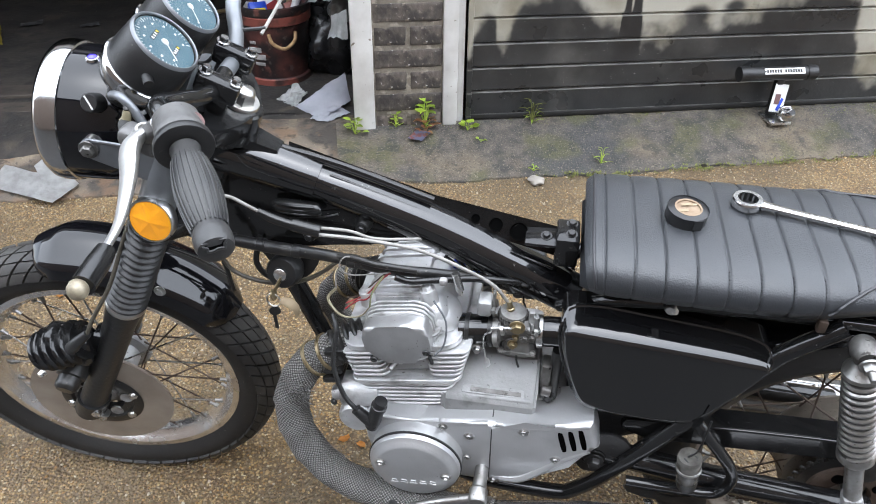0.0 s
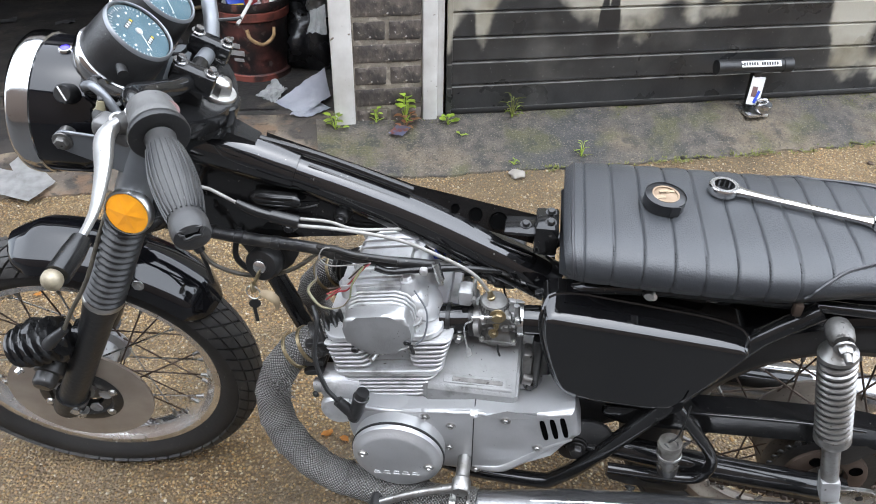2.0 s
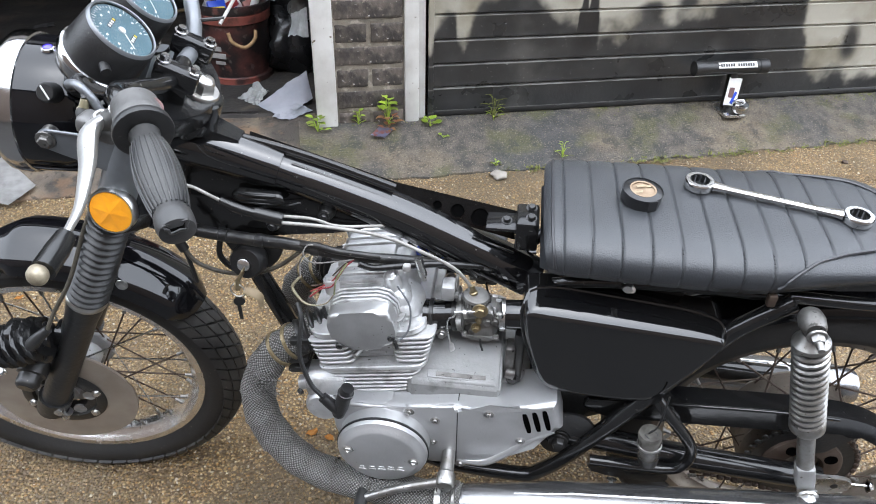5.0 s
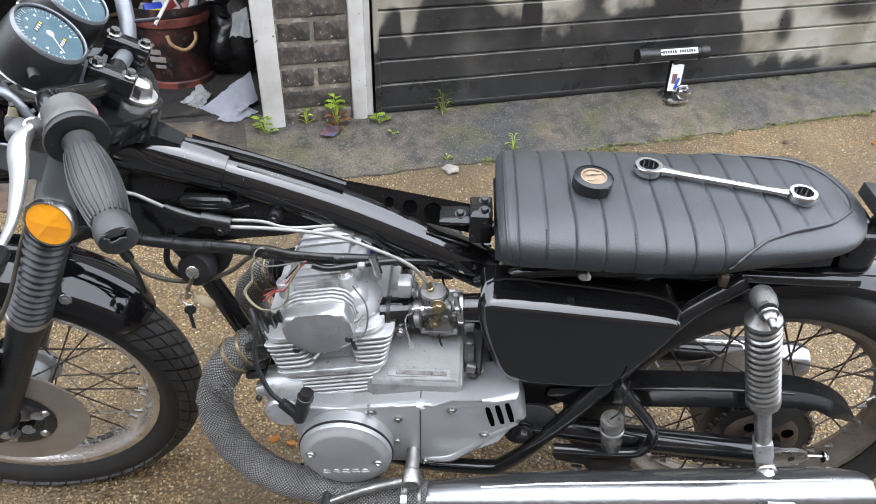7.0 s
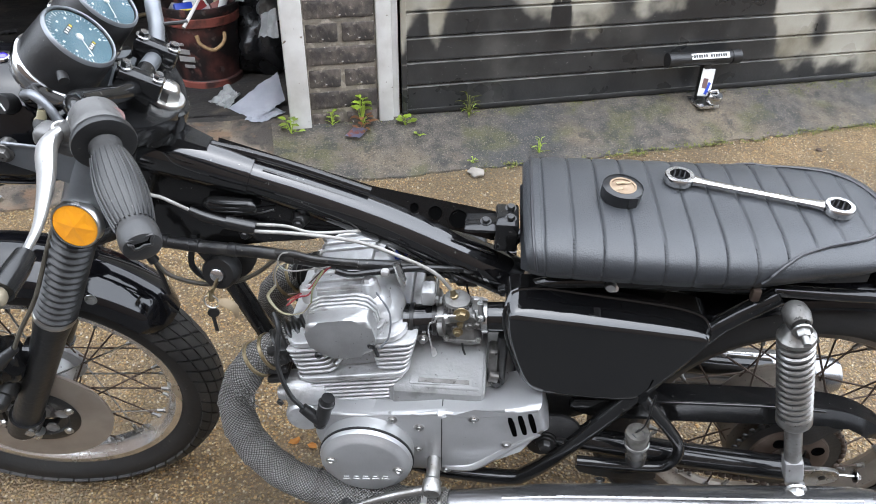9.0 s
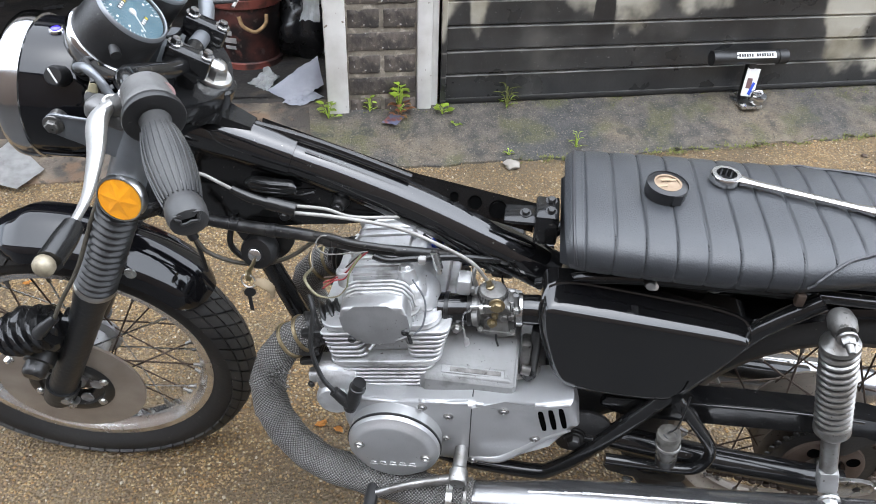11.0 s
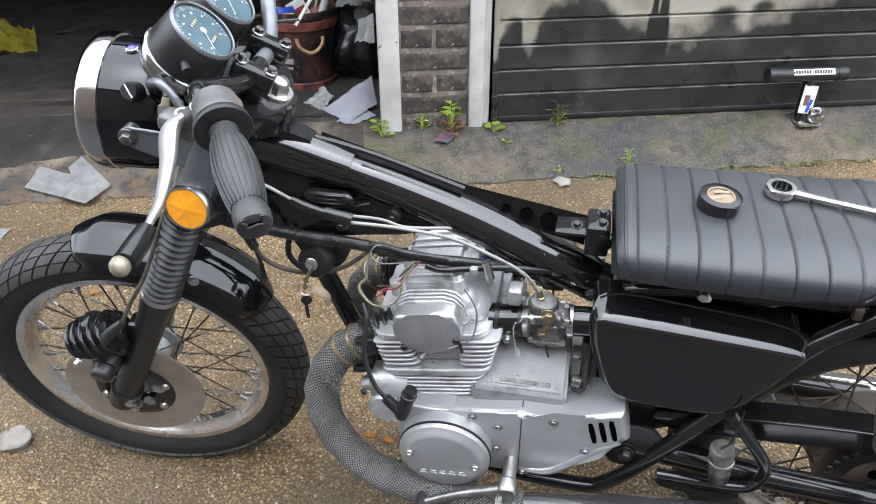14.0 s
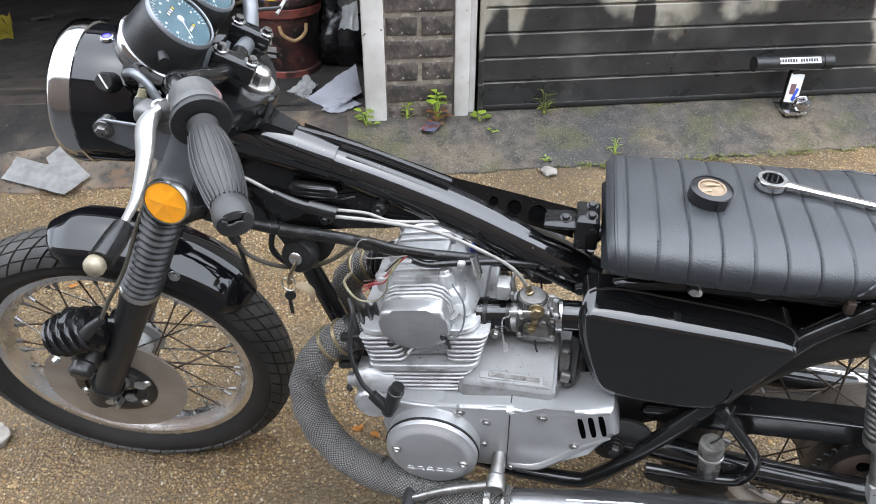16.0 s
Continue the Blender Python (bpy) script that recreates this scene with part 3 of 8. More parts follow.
def tube(pts, r, n=12, smooth=6, caps=True, flat=1.0):
    """A round bar or hose along pts; r is one radius or one for each point."""
    if smooth:
        rs = r if hasattr(r, "__len__") else [r] * len(pts)
        q = spline(pts, smooth)
        rr = [rs[min(int(i / smooth), len(rs) - 1)] * (1 - (i % smooth) / smooth) + rs[min(int(i / smooth) + 1, len(rs) - 1)] * (i % smooth) / smooth for i in range(len(q))]
    else:
        q = [Vector(p) for p in pts]
        rr = list(r) if hasattr(r, "__len__") else [r] * len(q)
    bm = bmesh.new()
    uv = bm.loops.layers.uv.new("along")
    run = [0.0]
    for p, s in zip(q, q[1:]):
        run.append(run[-1] + (s - p).length)
    rings = []
    side = None
    for i, c in enumerate(q):
        d = (q[min(i + 1, len(q) - 1)] - q[max(i - 1, 0)])
        d = d.normalized() if d.length > 1e-9 else Vector((0, 0, 1))
        if side is None:
            side = d.orthogonal().normalized()
        side = (side - d * side.dot(d)).normalized()
        up = d.cross(side)
        rings.append([bm.verts.new(c + rr[i] * (math.cos(2 * math.pi * k / n) * side + flat * math.sin(2 * math.pi * k / n) * up)) for k in range(n)])
    for i, (a, b) in enumerate(zip(rings, rings[1:])):
        for k in range(n):
            f = bm.faces.new((a[k], a[(k + 1) % n], b[(k + 1) % n], b[k]))
            for lp, (s, t) in zip(f.loops, ((k, i), (k + 1, i), (k + 1, i + 1), (k, i + 1))):
                lp[uv].uv = (2 * math.pi * rr[0] * s / n, run[t])
    if caps:
        bm.faces.new(rings[0][::-1])
        bm.faces.new(rings[-1])
    return bm


def bar(a, b, r, n=12, r2=None):
    return tube([a, b], [r, r if r2 is None else r2], n, 0)


def lathe(profile, origin=(0, 0, 0), axis=(0, 0, 1), n=32, closed=False):
    """profile: (radius, height along the axis) pairs, turned about the axis."""
    z = Vector(axis).normalized()
    x = z.orthogonal().normalized()
    y = z.cross(x)
    o = Vector(origin)
    bm = bmesh.new()
    rings = []
    for r, h in profile:
        if r < 1e-6:
            rings.append([bm.verts.new(o + z * h)])
        else:
            rings.append([bm.verts.new(o + z * h + r * (math.cos(2 * math.pi * k / n) * x + math.sin(2 * math.pi * k / n) * y)) for k in range(n)])
    pairs = list(zip(rings, rings[1:])) + ([(rings[-1], rings[0])] if closed else [])
    for a, b in pairs:
        if len(a) == 1 and len(b) == 1:
            continue
        for k in range(n):
            q = (k + 1) % n
            if len(a) == 1:
                bm.faces.new((a[0], b[q], b[k]))
            elif len(b) == 1:
                bm.faces.new((a[k], a[q], b[0]))
            else:
                bm.faces.new((a[k], a[q], b[q], b[k]))
    return bm


def prism(outline, y0, y1, bevel=0.0, seg=3, round_corners=0):
    """An outline in x and z, drawn out along y from y0 (the near face) to y1, its near rim rounded."""
    pts = outline
    for _ in range(round_corners):
        pts = [q for a, b in zip(pts, pts[1:] + pts[:1]) for q in ((a[0] * 0.75 + b[0] * 0.25, a[1] * 0.75 + b[1] * 0.25), (a[0] * 0.25 + b[0] * 0.75, a[1] * 0.25 + b[1] * 0.75))]
    bm = bmesh.new()
    near = [bm.verts.new((x, y0, z)) for x, z in pts]
    far = [bm.verts.new((x, y1, z)) for x, z in pts]
    f = bm.faces.new(near)
    bm.faces.new(far[::-1])
    k = len(pts)
    for i in range(k):
        bm.faces.new((near[i], near[(i + 1) % k], far[(i + 1) % k], far[i]))
    if bevel:
        bmesh.ops.bevel(bm, geom=list(f.edges), offset=bevel, segments=seg, affect="EDGES", profile=0.5)
    return bm


def loft(sections, closed=True, caps=True):
    bm = bmesh.new()
    rings = [[bm.verts.new(p) for p in s] for s in sections]
    k = len(rings[0])
    for a, b in zip(rings, rings[1:]):
        for i in range(k if closed else k - 1):
            bm.faces.new((a[i], a[(i + 1) % k], b[(i + 1) % k], b[i]))
    if caps and closed:
        bm.faces.new(rings[0][::-1])
        bm.faces.new(rings[-1])
    return bm


def hexbolt(c, axis, r=0.006, h=0.006, washer=True, mat_dome=0.3):
    """A hexagon head on its washer."""
    a = Vector(axis).normalized()
    c = Vector(c)
    bm = lathe([(0, h * 1.02), (r * 0.8, h), (r, h * 0.8), (r, 0), (0, 0)], c, a, 6)
    if washer:
        bm = merge(bm, lathe([(0, h * 0.22), (r * 1.4, h * 0.22), (r * 1.45, 0.0), (0, 0)], c, a, 16))
    return bm


def screw(c, axis, r=0.0055):
    """A cross-head screw, dished."""
    return lathe([(0, 0.0006), (r * 0.35, 0.0006), (r * 0.5, 0.003), (r * 0.85, 0.0026), (r, 0.001), (r, -0.002), (0, -0.002)], c, axis, 14)


# ---- the setting: drive, apron, garages ----
def height(u, v):
    """The drive rises gently towards the garages."""
    if v < -1.5:
        return -0.05
    if v < -0.3:
        return -0.05 + 0.085 * (v + 1.5) / 1.2
    return 0.035 + 0.085 * min((v + 0.3) / 0.3, 1.0)


def ground():
    us = [-400, -60, -15, -6, -4] + [-3 + 0.1 * i for i in range(71)] + [5, 7, 15, 60, 400]
    vs = [-400, -60, -15, -6, -4] + [-3 + 0.1 * i for i in range(32)] + [0.2, 3.4, 20, 100, 600]
    bm = bmesh.new()
    rows = [[bm.verts.new((u, v, height(u, v) - (0.012 if v > 0.05 else 0) + 0.004 * noise.noise((u * 2, v * 2, 0)))) for u in us] for v in vs]
    for a, b in zip(rows, rows[1:]):
        for i in range(len(us) - 1):
            bm.faces.new((a[i], a[i + 1], b[i + 1], b[i]))
    ob = link("ground", bm, "aggregate", None, "", WALL)
    return tagged(ob, "brown exposed-aggregate concrete drive with damp patches", "ground", kind="structure")


ground()


def front_dark_sheet():
    """Unseen dark sheet at the near side of the drive, beyond the motorcycle's exhaust, added to darken reflections."""
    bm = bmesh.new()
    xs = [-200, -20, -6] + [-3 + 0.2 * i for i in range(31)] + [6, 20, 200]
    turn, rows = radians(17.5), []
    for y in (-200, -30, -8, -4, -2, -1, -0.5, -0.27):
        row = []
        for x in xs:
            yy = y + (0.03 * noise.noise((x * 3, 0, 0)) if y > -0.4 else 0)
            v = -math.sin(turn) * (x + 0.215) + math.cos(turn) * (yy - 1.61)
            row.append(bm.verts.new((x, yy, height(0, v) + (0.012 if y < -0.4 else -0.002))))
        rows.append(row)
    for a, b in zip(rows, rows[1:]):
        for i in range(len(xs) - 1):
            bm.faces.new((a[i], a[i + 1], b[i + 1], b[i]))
    # added out of view so that panel and engine sides reflect something dark
    tagged(link("road", bm, "unseen_ground"), "unseen dark sheet before the drive, added to darken reflections", "road", kind="structure")


front_dark_sheet()


def apron():
    """A strip of old concrete before the door, its front edge broken and uneven; further along it is worn down to a tan step."""
    def strip(name, us, edge, back, bulge, mat, label):
        bm = bmesh.new()
        top, low = [], []
        for u in us:
            e, f = edge(u), back(u)
            row = []
            for k in range(15):
                v = e + (f - e) * k / 14
                row.append(bm.verts.new((u, v, height(u, v) + 0.012 + bulge * math.sin(math.pi * k / 14) + 0.004 * noise.noise((u * 6, v * 6, 3)) + 0.0035 * noise.noise((u * 22, v * 22, 8)) - (0.006 if k == 0 else 0))))
            top.append(row)
            low.append(bm.verts.new((u, e - 0.006, height(u, e) - 0.03)))
        for a, b, p, q in zip(top, top[1:], low, low[1:]):
            for k in range(14):
                bm.faces.new((a[k], b[k], b[k + 1], a[k + 1]))
            bm.faces.new((p, q, b[0], a[0]))
        tagged(link(name, bm, mat, None, "", WALL), label, "pavement", kind="structure")
    def rough(u):
        return 0.02 * noise.noise((u * 3, 1, 0)) + 0.013 * noise.noise((u * 13, 5, 0)) + 0.006 * noise.noise((u * 40, 2, 0))
    strip("pavement", [-0.5 + 0.02 * i for i in range(150)], lambda u: -0.25 - 0.065 * min(max((u + 0.5) / 0.35, 0), 1) + 0.05 * max(0, (u - 0.6) / 1.8) + rough(u), lambda u: 0.03, 0.004, "concrete", "worn dark concrete apron with moss along its broken edge")
    strip("pavement_step", [-4.2 + 0.02 * i for i in range(193)], lambda u: -0.285 + (0.07 if u > -0.75 else 0) + rough(u) * 1.3, lambda u: -0.02 if u < -0.9 else 0.2, 0.0, "worn_edge", "worn tan concrete step before the open garage")


apron()


def garage_floor():
    """The garage floor ends in a rough broken ledge."""
    bm = bmesh.new()
    us = [-4.2 + 0.03 * i for i in range(130)]
    vs = [-0.13, -0.09, -0.085] + [-0.06 + 0.06 * i for i in range(55)]
    rows = []
    for j, v in enumerate(vs):
        row = []
        for u in us:
            wob = (0.03 * noise.noise((u * 2.5, 7, 0)) + 0.018 * noise.noise((u * 11, 3, 0))) if j < 3 else 0
            back = 0.2 * min(max((u + 1.15) / 0.3, 0), 1) if j < 6 else 0
            lift = (-0.02, 0.014, 0.02)[j] if j < 3 else 0.022
            rut = 0.007 * noise.noise((u * 1.6, v * 26, 1)) + 0.005 * noise.noise((u * 14, v * 14, 4))
            row.append(bm.verts.new((u, v + wob + back, max(height(u, min(v + back, 0)), 0) + lift + rut)))
        rows.append(row)
    for a, b in zip(rows, rows[1:]):
        for i in range(len(us) - 1):
            bm.faces.new((a[i], a[i + 1], b[i + 1], b[i]))
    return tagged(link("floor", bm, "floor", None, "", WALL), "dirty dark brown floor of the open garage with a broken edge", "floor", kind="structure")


garage_floor()


def garage_shell():
    """Side walls, back wall and roof of the open garage, and the run of garages on both sides."""
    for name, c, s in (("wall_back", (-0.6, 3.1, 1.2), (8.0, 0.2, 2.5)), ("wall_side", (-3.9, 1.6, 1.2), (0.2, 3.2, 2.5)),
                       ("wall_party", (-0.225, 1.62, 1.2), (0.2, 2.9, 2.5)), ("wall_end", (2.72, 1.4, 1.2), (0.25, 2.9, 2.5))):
        tagged(link(name, box(c, s, 0.005), "dark_wall", None, "", WALL), "near-black brick wall inside the garages, interior shade in its colour", "wall", kind="structure")
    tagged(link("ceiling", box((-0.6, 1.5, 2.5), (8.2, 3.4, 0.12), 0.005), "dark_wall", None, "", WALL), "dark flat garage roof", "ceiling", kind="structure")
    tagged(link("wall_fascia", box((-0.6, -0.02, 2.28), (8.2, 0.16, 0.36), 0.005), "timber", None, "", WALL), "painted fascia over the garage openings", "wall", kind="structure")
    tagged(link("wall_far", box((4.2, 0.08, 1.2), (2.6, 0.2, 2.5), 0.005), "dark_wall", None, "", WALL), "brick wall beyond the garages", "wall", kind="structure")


garage_shell()


def house_opposite():
    """A terrace of houses close behind the yard, flat-faced, with a shallow roof."""
    ob = empty("house", pose(0, -6.4, -0.05), "brown brick terraced houses across the yard", "house", kind="structure")
    part("wall", box((0, -2, 3.15), (44, 4, 6.3), 0.01), "house", ob)
    bm = prism([(-4.3, 6.25), (0.35, 6.25), (-2, 8.3)], -22.3, 22.3)
    bm.transform(Matrix.Rotation(radians(90), 4, "Z"))
    part("roof", bm, "old_wood", ob)
    return ob


house_opposite()


def up_and_over_door():
    """Ribbed sheet-steel door: broad flat bands with a pressed step between them."""
    ob = empty("door_1", WALL, "closed up-and-over garage door, cream steel sprayed blotchy black", "garage door", kind="structure")
    step = 0.0912
    prof = []
    z = 0.248
    prof += [(0.004, 0.135), (-0.003, z - 0.004)]
    while z < 2.1:
        prof += [(-0.005, z - 0.0045), (0.010, z - 0.001), (0.010, z + 0.002), (-0.003, z + 0.008), (-0.004, z + step - 0.009)]
        z += step
    bm = bmesh.new()
    for (v0, z0), (v1, z1) in zip(prof, prof[1:]):
        a = [bm.verts.new((u, v, z)) for u, v, z in ((0.012, v0, z0), (2.385, v0, z0), (2.385, v1, z1), (0.012, v1, z1))]
        bm.faces.new(a)
    bmesh.ops.remove_doubles(bm, verts=bm.verts[:], dist=0.0005)
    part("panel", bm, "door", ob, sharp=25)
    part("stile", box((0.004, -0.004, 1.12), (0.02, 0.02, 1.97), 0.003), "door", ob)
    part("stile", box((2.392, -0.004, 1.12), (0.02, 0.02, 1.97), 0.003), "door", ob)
    part("bottom_rail", box((1.2, 0.012, 0.145), (2.38, 0.03, 0.02), 0.004), "plastic", ob)
    part("handle", merge(bar((1.205, -0.005, 0.672), (1.205, -0.03, 0.672), 0.03, 20), box((1.205, -0.035, 0.672), (0.07, 0.014, 0.02), 0.005)), "plastic", ob, "black turn handle")


up_and_over_door()


def frame_post(u0, u1, v0, v1, label):
    bm = box(((u0 + u1) / 2, (v0 + v1) / 2, 1.11), (u1 - u0, v1 - v0, 1.97), 0.005)
    return tagged(link("door_frame", bm, "timber", None, "", WALL), label, "door frame", kind="structure")


frame_post(-0.428, -0.352, -0.03, 0.07, "white painted timber door post, paint worn at its foot")
frame_post(-0.096, -0.042, -0.02, 0.07, "white painted timber door jamb with flaking paint")
frame_post(-0.042, -0.014, 0.0, 0.07, "narrow white stop of the door jamb")
frame_post(2.408, 2.48, -0.02, 0.07, "weathered white timber door jamb at the garage end")


def chipped(size, seed):
    """A worn brick: its edges rounded off unevenly."""
    bm = box((0, 0, 0), size, 0.007, 2)
    bmesh.ops.subdivide_edges(bm, edges=[e for e in bm.edges if e.calc_length() > 0.05], cuts=5, use_grid_fill=True)
    for q in bm.verts:
        w = q.co * 28 + Vector((seed, seed, 0))
        q.co += Vector((0.003 * noise.noise(w), 0.003 * noise.noise(w + Vector((7, 0, 0))), 0.003 * noise.noise(w + Vector((0, 7, 0)))))
    return bm


def brick_pier():
    ob = empty("pier_wall", WALL, "dark weathered brick pier with pale mortar between the garages", "wall", kind="structure")
    part("mortar_core", box((-0.224, 0.068, 1.18), (0.254, 0.15, 2.12), 0.002), "mortar", ob)
    c = 0.0827
    full = half = None
    for k in range(25):
        z = 0.0973 + c * (k + 0.5)
        if k % 2:
            if full is None:
                full = part("brick", chipped((0.25, 0.06, c - 0.015), 4), "brick", ob, m=pose(-0.224, 0.018, z))
            else:
                again(full, ob, pose(-0.224, 0.018 + 0.003 * random.uniform(-1, 1), z, 0, 0, random.uniform(-0.5, 0.5)))
        else:
            for s in (-1, 1):
                m = pose(-0.224 + s * 0.0645, 0.018 + 0.003 * random.uniform(-1, 1), z, 0, 0, random.uniform(-0.8, 0.8))
                if half is None:
                    half = part("brick", chipped((0.117, 0.06, c - 0.015), 9), "brick", ob, m=m)
                else:
                    again(half, ob, m)


brick_pier()

# ---- the motorcycle ----
bike = empty("motorcycle", BIKE, "stripped black vintage twin motorcycle without its tank, leaning on its stand", "motorcycle")


def wheel(name, m, label, rear=False):
    """Spoked wheel about its own y axis, the near side at -y."""
    tyre_r, half = (0.322, 0.052) if rear else (0.318, 0.047)
    prof = []
    for k in range(25):
        a = math.pi * (k / 24) * 1.28 - 0.14 * math.pi
        sn = math.sin(a)
        prof.append((0.266 + (tyre_r - 0.266) * sn ** 0.8, -half * math.cos(a)) if sn > 0 else (0.266 + 0.048 * sn, -math.copysign(half * abs(math.cos(a)) + 0.035 * sn, math.cos(a))))
    root = part("rear_wheel" if rear else "front_wheel", lathe(prof, (0, 0, 0), (0, 1, 0), 96), "tyre", bike, label, m)
    # rim: two flanges and a dropped well
    rim = [(0.246, -0.034), (0.249, -0.031), (0.246, -0.027), (0.238, -0.026), (0.234, -0.022), (0.231, -0.012), (0.222, -0.008), (0.222, 0.008), (0.231, 0.012), (0.234, 0.022),
           (0.238, 0.026), (0.246, 0.027), (0.249, 0.031), (0.246, 0.034), (0.234, 0.033), (0.227, 0.024), (0.223, 0.014), (0.216, 0.009), (0.216, -0.009), (0.223, -0.014), (0.227, -0.024), (0.234, -0.033)]
    rim = [(r, y * 0.86) for r, y in rim]
    part("rim", lathe(rim, (0, 0, 0), (0, 1, 0), 96, True), "rim_dark" if rear else "rim", root, "dirty tarnished rim" if rear else "tarnished chrome rim")
    hub_r = 0.085 if rear else 0.05
    hub = [(0, -0.07), (0.02, -0.07), (0.022, -0.055), (hub_r, -0.05), (hub_r + 0.004, -0.044), (hub_r, -0.036), (hub_r * 0.72, -0.03), (hub_r * 0.7, 0.03), (hub_r, 0.036), (hub_r + 0.004, 0.044), (hub_r, 0.05), (0.022, 0.055), (0.02, 0.07), (0, 0.07)]
    if rear:
        hub = [(0, -0.06), (0.03, -0.06), (0.034, -0.05), (0.092, -0.046)] + [(0.098 if k % 2 else 0.089, -0.042 + 0.0062 * k) for k in range(14)] + [(0.092, 0.048), (0.03, 0.055), (0, 0.06)]
    part("hub", lathe(hub, (0, 0, 0), (0, 1, 0), 40), "rim_dark" if rear else "alloy_dull", root, "dull finned brake drum" if rear else "dull cast hub")
    # spokes, crossed, one mesh for each of the two slants on each side
    for k in range(36):
        side = -1 if k % 2 else 1
        a = 2 * math.pi * k / 36
        lead = (1 if (k // 2) % 2 else -1) * 0.85
        h = Vector((hub_r * math.cos(a + lead), side * 0.042, hub_r * math.sin(a + lead)))
        e = Vector((0.219 * math.cos(a), side * 0.004, 0.219 * math.sin(a)))
        part("spoke", bar(h, e, 0.0017, 6), "rust" if rear or k % 3 else "steel", root)
        part("nipple", merge(bar(e, e + (h - e).normalized() * 0.017, 0.0036, 8), bar(e, e + (h - e).normalized() * 0.006, 0.0055, 8)), "spring", root)
    # tread: skewed blocks that follow the carcass, with narrow grooves between them
    def skin(th, a, h):
        sn = math.sin(a)
        r, y = 0.266 + (tyre_r - 0.266) * sn ** 0.8, -half * math.cos(a)
        r, y = r + h * sn, y - h * math.cos(a)
        return Vector((r * math.cos(th), y, r * math.sin(th)))
    verts, faces = [], []
    count = 58
    turn = 2 * math.pi / count
    pitch, wide = (18, 15.8) if rear else (21, 18.6)
    for row in range(-2, 3) if rear else range(-3, 4):
        for k in range(count):
            th0 = turn * (k + 0.5 * abs(row))
            lean = 0.5 * turn * (wide / pitch) * (1 if row > 0 else -1)
            base = len(verts)
            for h in (0.0055, -0.003):
                for i in range(4):
                    u = i / 3 - 0.5
                    da = radians(wide if h > 0 else wide + 1.6) * u
                    for w in (-0.5, 0.5):
                        verts.append(skin(th0 + lean * u + w * turn * (0.84 if h > 0 else 0.92), radians(90 + pitch * row) + da, h))
            for i in range(3):
                p = base + 2 * i
                faces.append((p, p + 1, p + 3, p + 2))
            for i in range(3):
                p, q = base + 2 * i, base + 8 + 2 * i
                faces += [(p, p + 2, q + 2, q), (p + 1, q + 1, q + 3, p + 3)]
            faces += [(base, base + 8, base + 9, base + 1), (base + 6, base + 7, base + 15, base + 14)]
    me = bpy.data.meshes.new("tread")
    me.from_pydata(verts, [], faces)
    me.materials.append(M["tread"])
    tr = new("tread", me)
    tr.parent = root
    tagged(tr, kind="stuff")
    return root


FRONT = STEER @ Matrix.Translation((-0.692, 0, 0.268))
front_wheel = wheel("front_wheel", FRONT, "black block-tread tyre, dusty")
REAR = Matrix.Translation((0.655, 0, 0.282)) @ Matrix.Scale(1.012, 4)
rear_wheel = wheel("rear_wheel", REAR, "black block-tread tyre, worn", True)


def brake_disc():
    prof = [(0.132, -0.0745), (0.132, -0.0795), (0.07, -0.0795), (0.07, -0.0745)]
    disc = part("brake_disc", lathe(prof, (0, 0, 0), (0, 1, 0), 64, True), "disc", front_wheel, "brown oxidised brake disc")
    bell = [(0.076, -0.081), (0.073, -0.083), (0.058, -0.083), (0.05, -0.072), (0.05, -0.06), (0.04, -0.06), (0.04, -0.078), (0.07, -0.078)]
    bm = lathe(bell, (0, 0, 0), (0, 1, 0), 48, True)
    part("disc_carrier", bm, "satin", front_wheel, "black disc carrier")
    for k in range(6):
        a = math.pi / 3 * k + 0.2
        part("carrier_bolt", hexbolt((0.064 * math.cos(a), -0.083, 0.064 * math.sin(a)), (0, -1, 0), 0.006, 0.005), "steel", front_wheel)
    for k in range(5):
        a = 2 * math.pi / 5 * k
        part("carrier_hole", lathe([(0, 0), (0.0105, 0), (0.012, 0.001), (0.012, -0.003)], (0.044 * math.cos(a), -0.0785, 0.044 * math.sin(a)), (0, -1, 0), 16), "alloy_dull", front_wheel)


brake_disc()


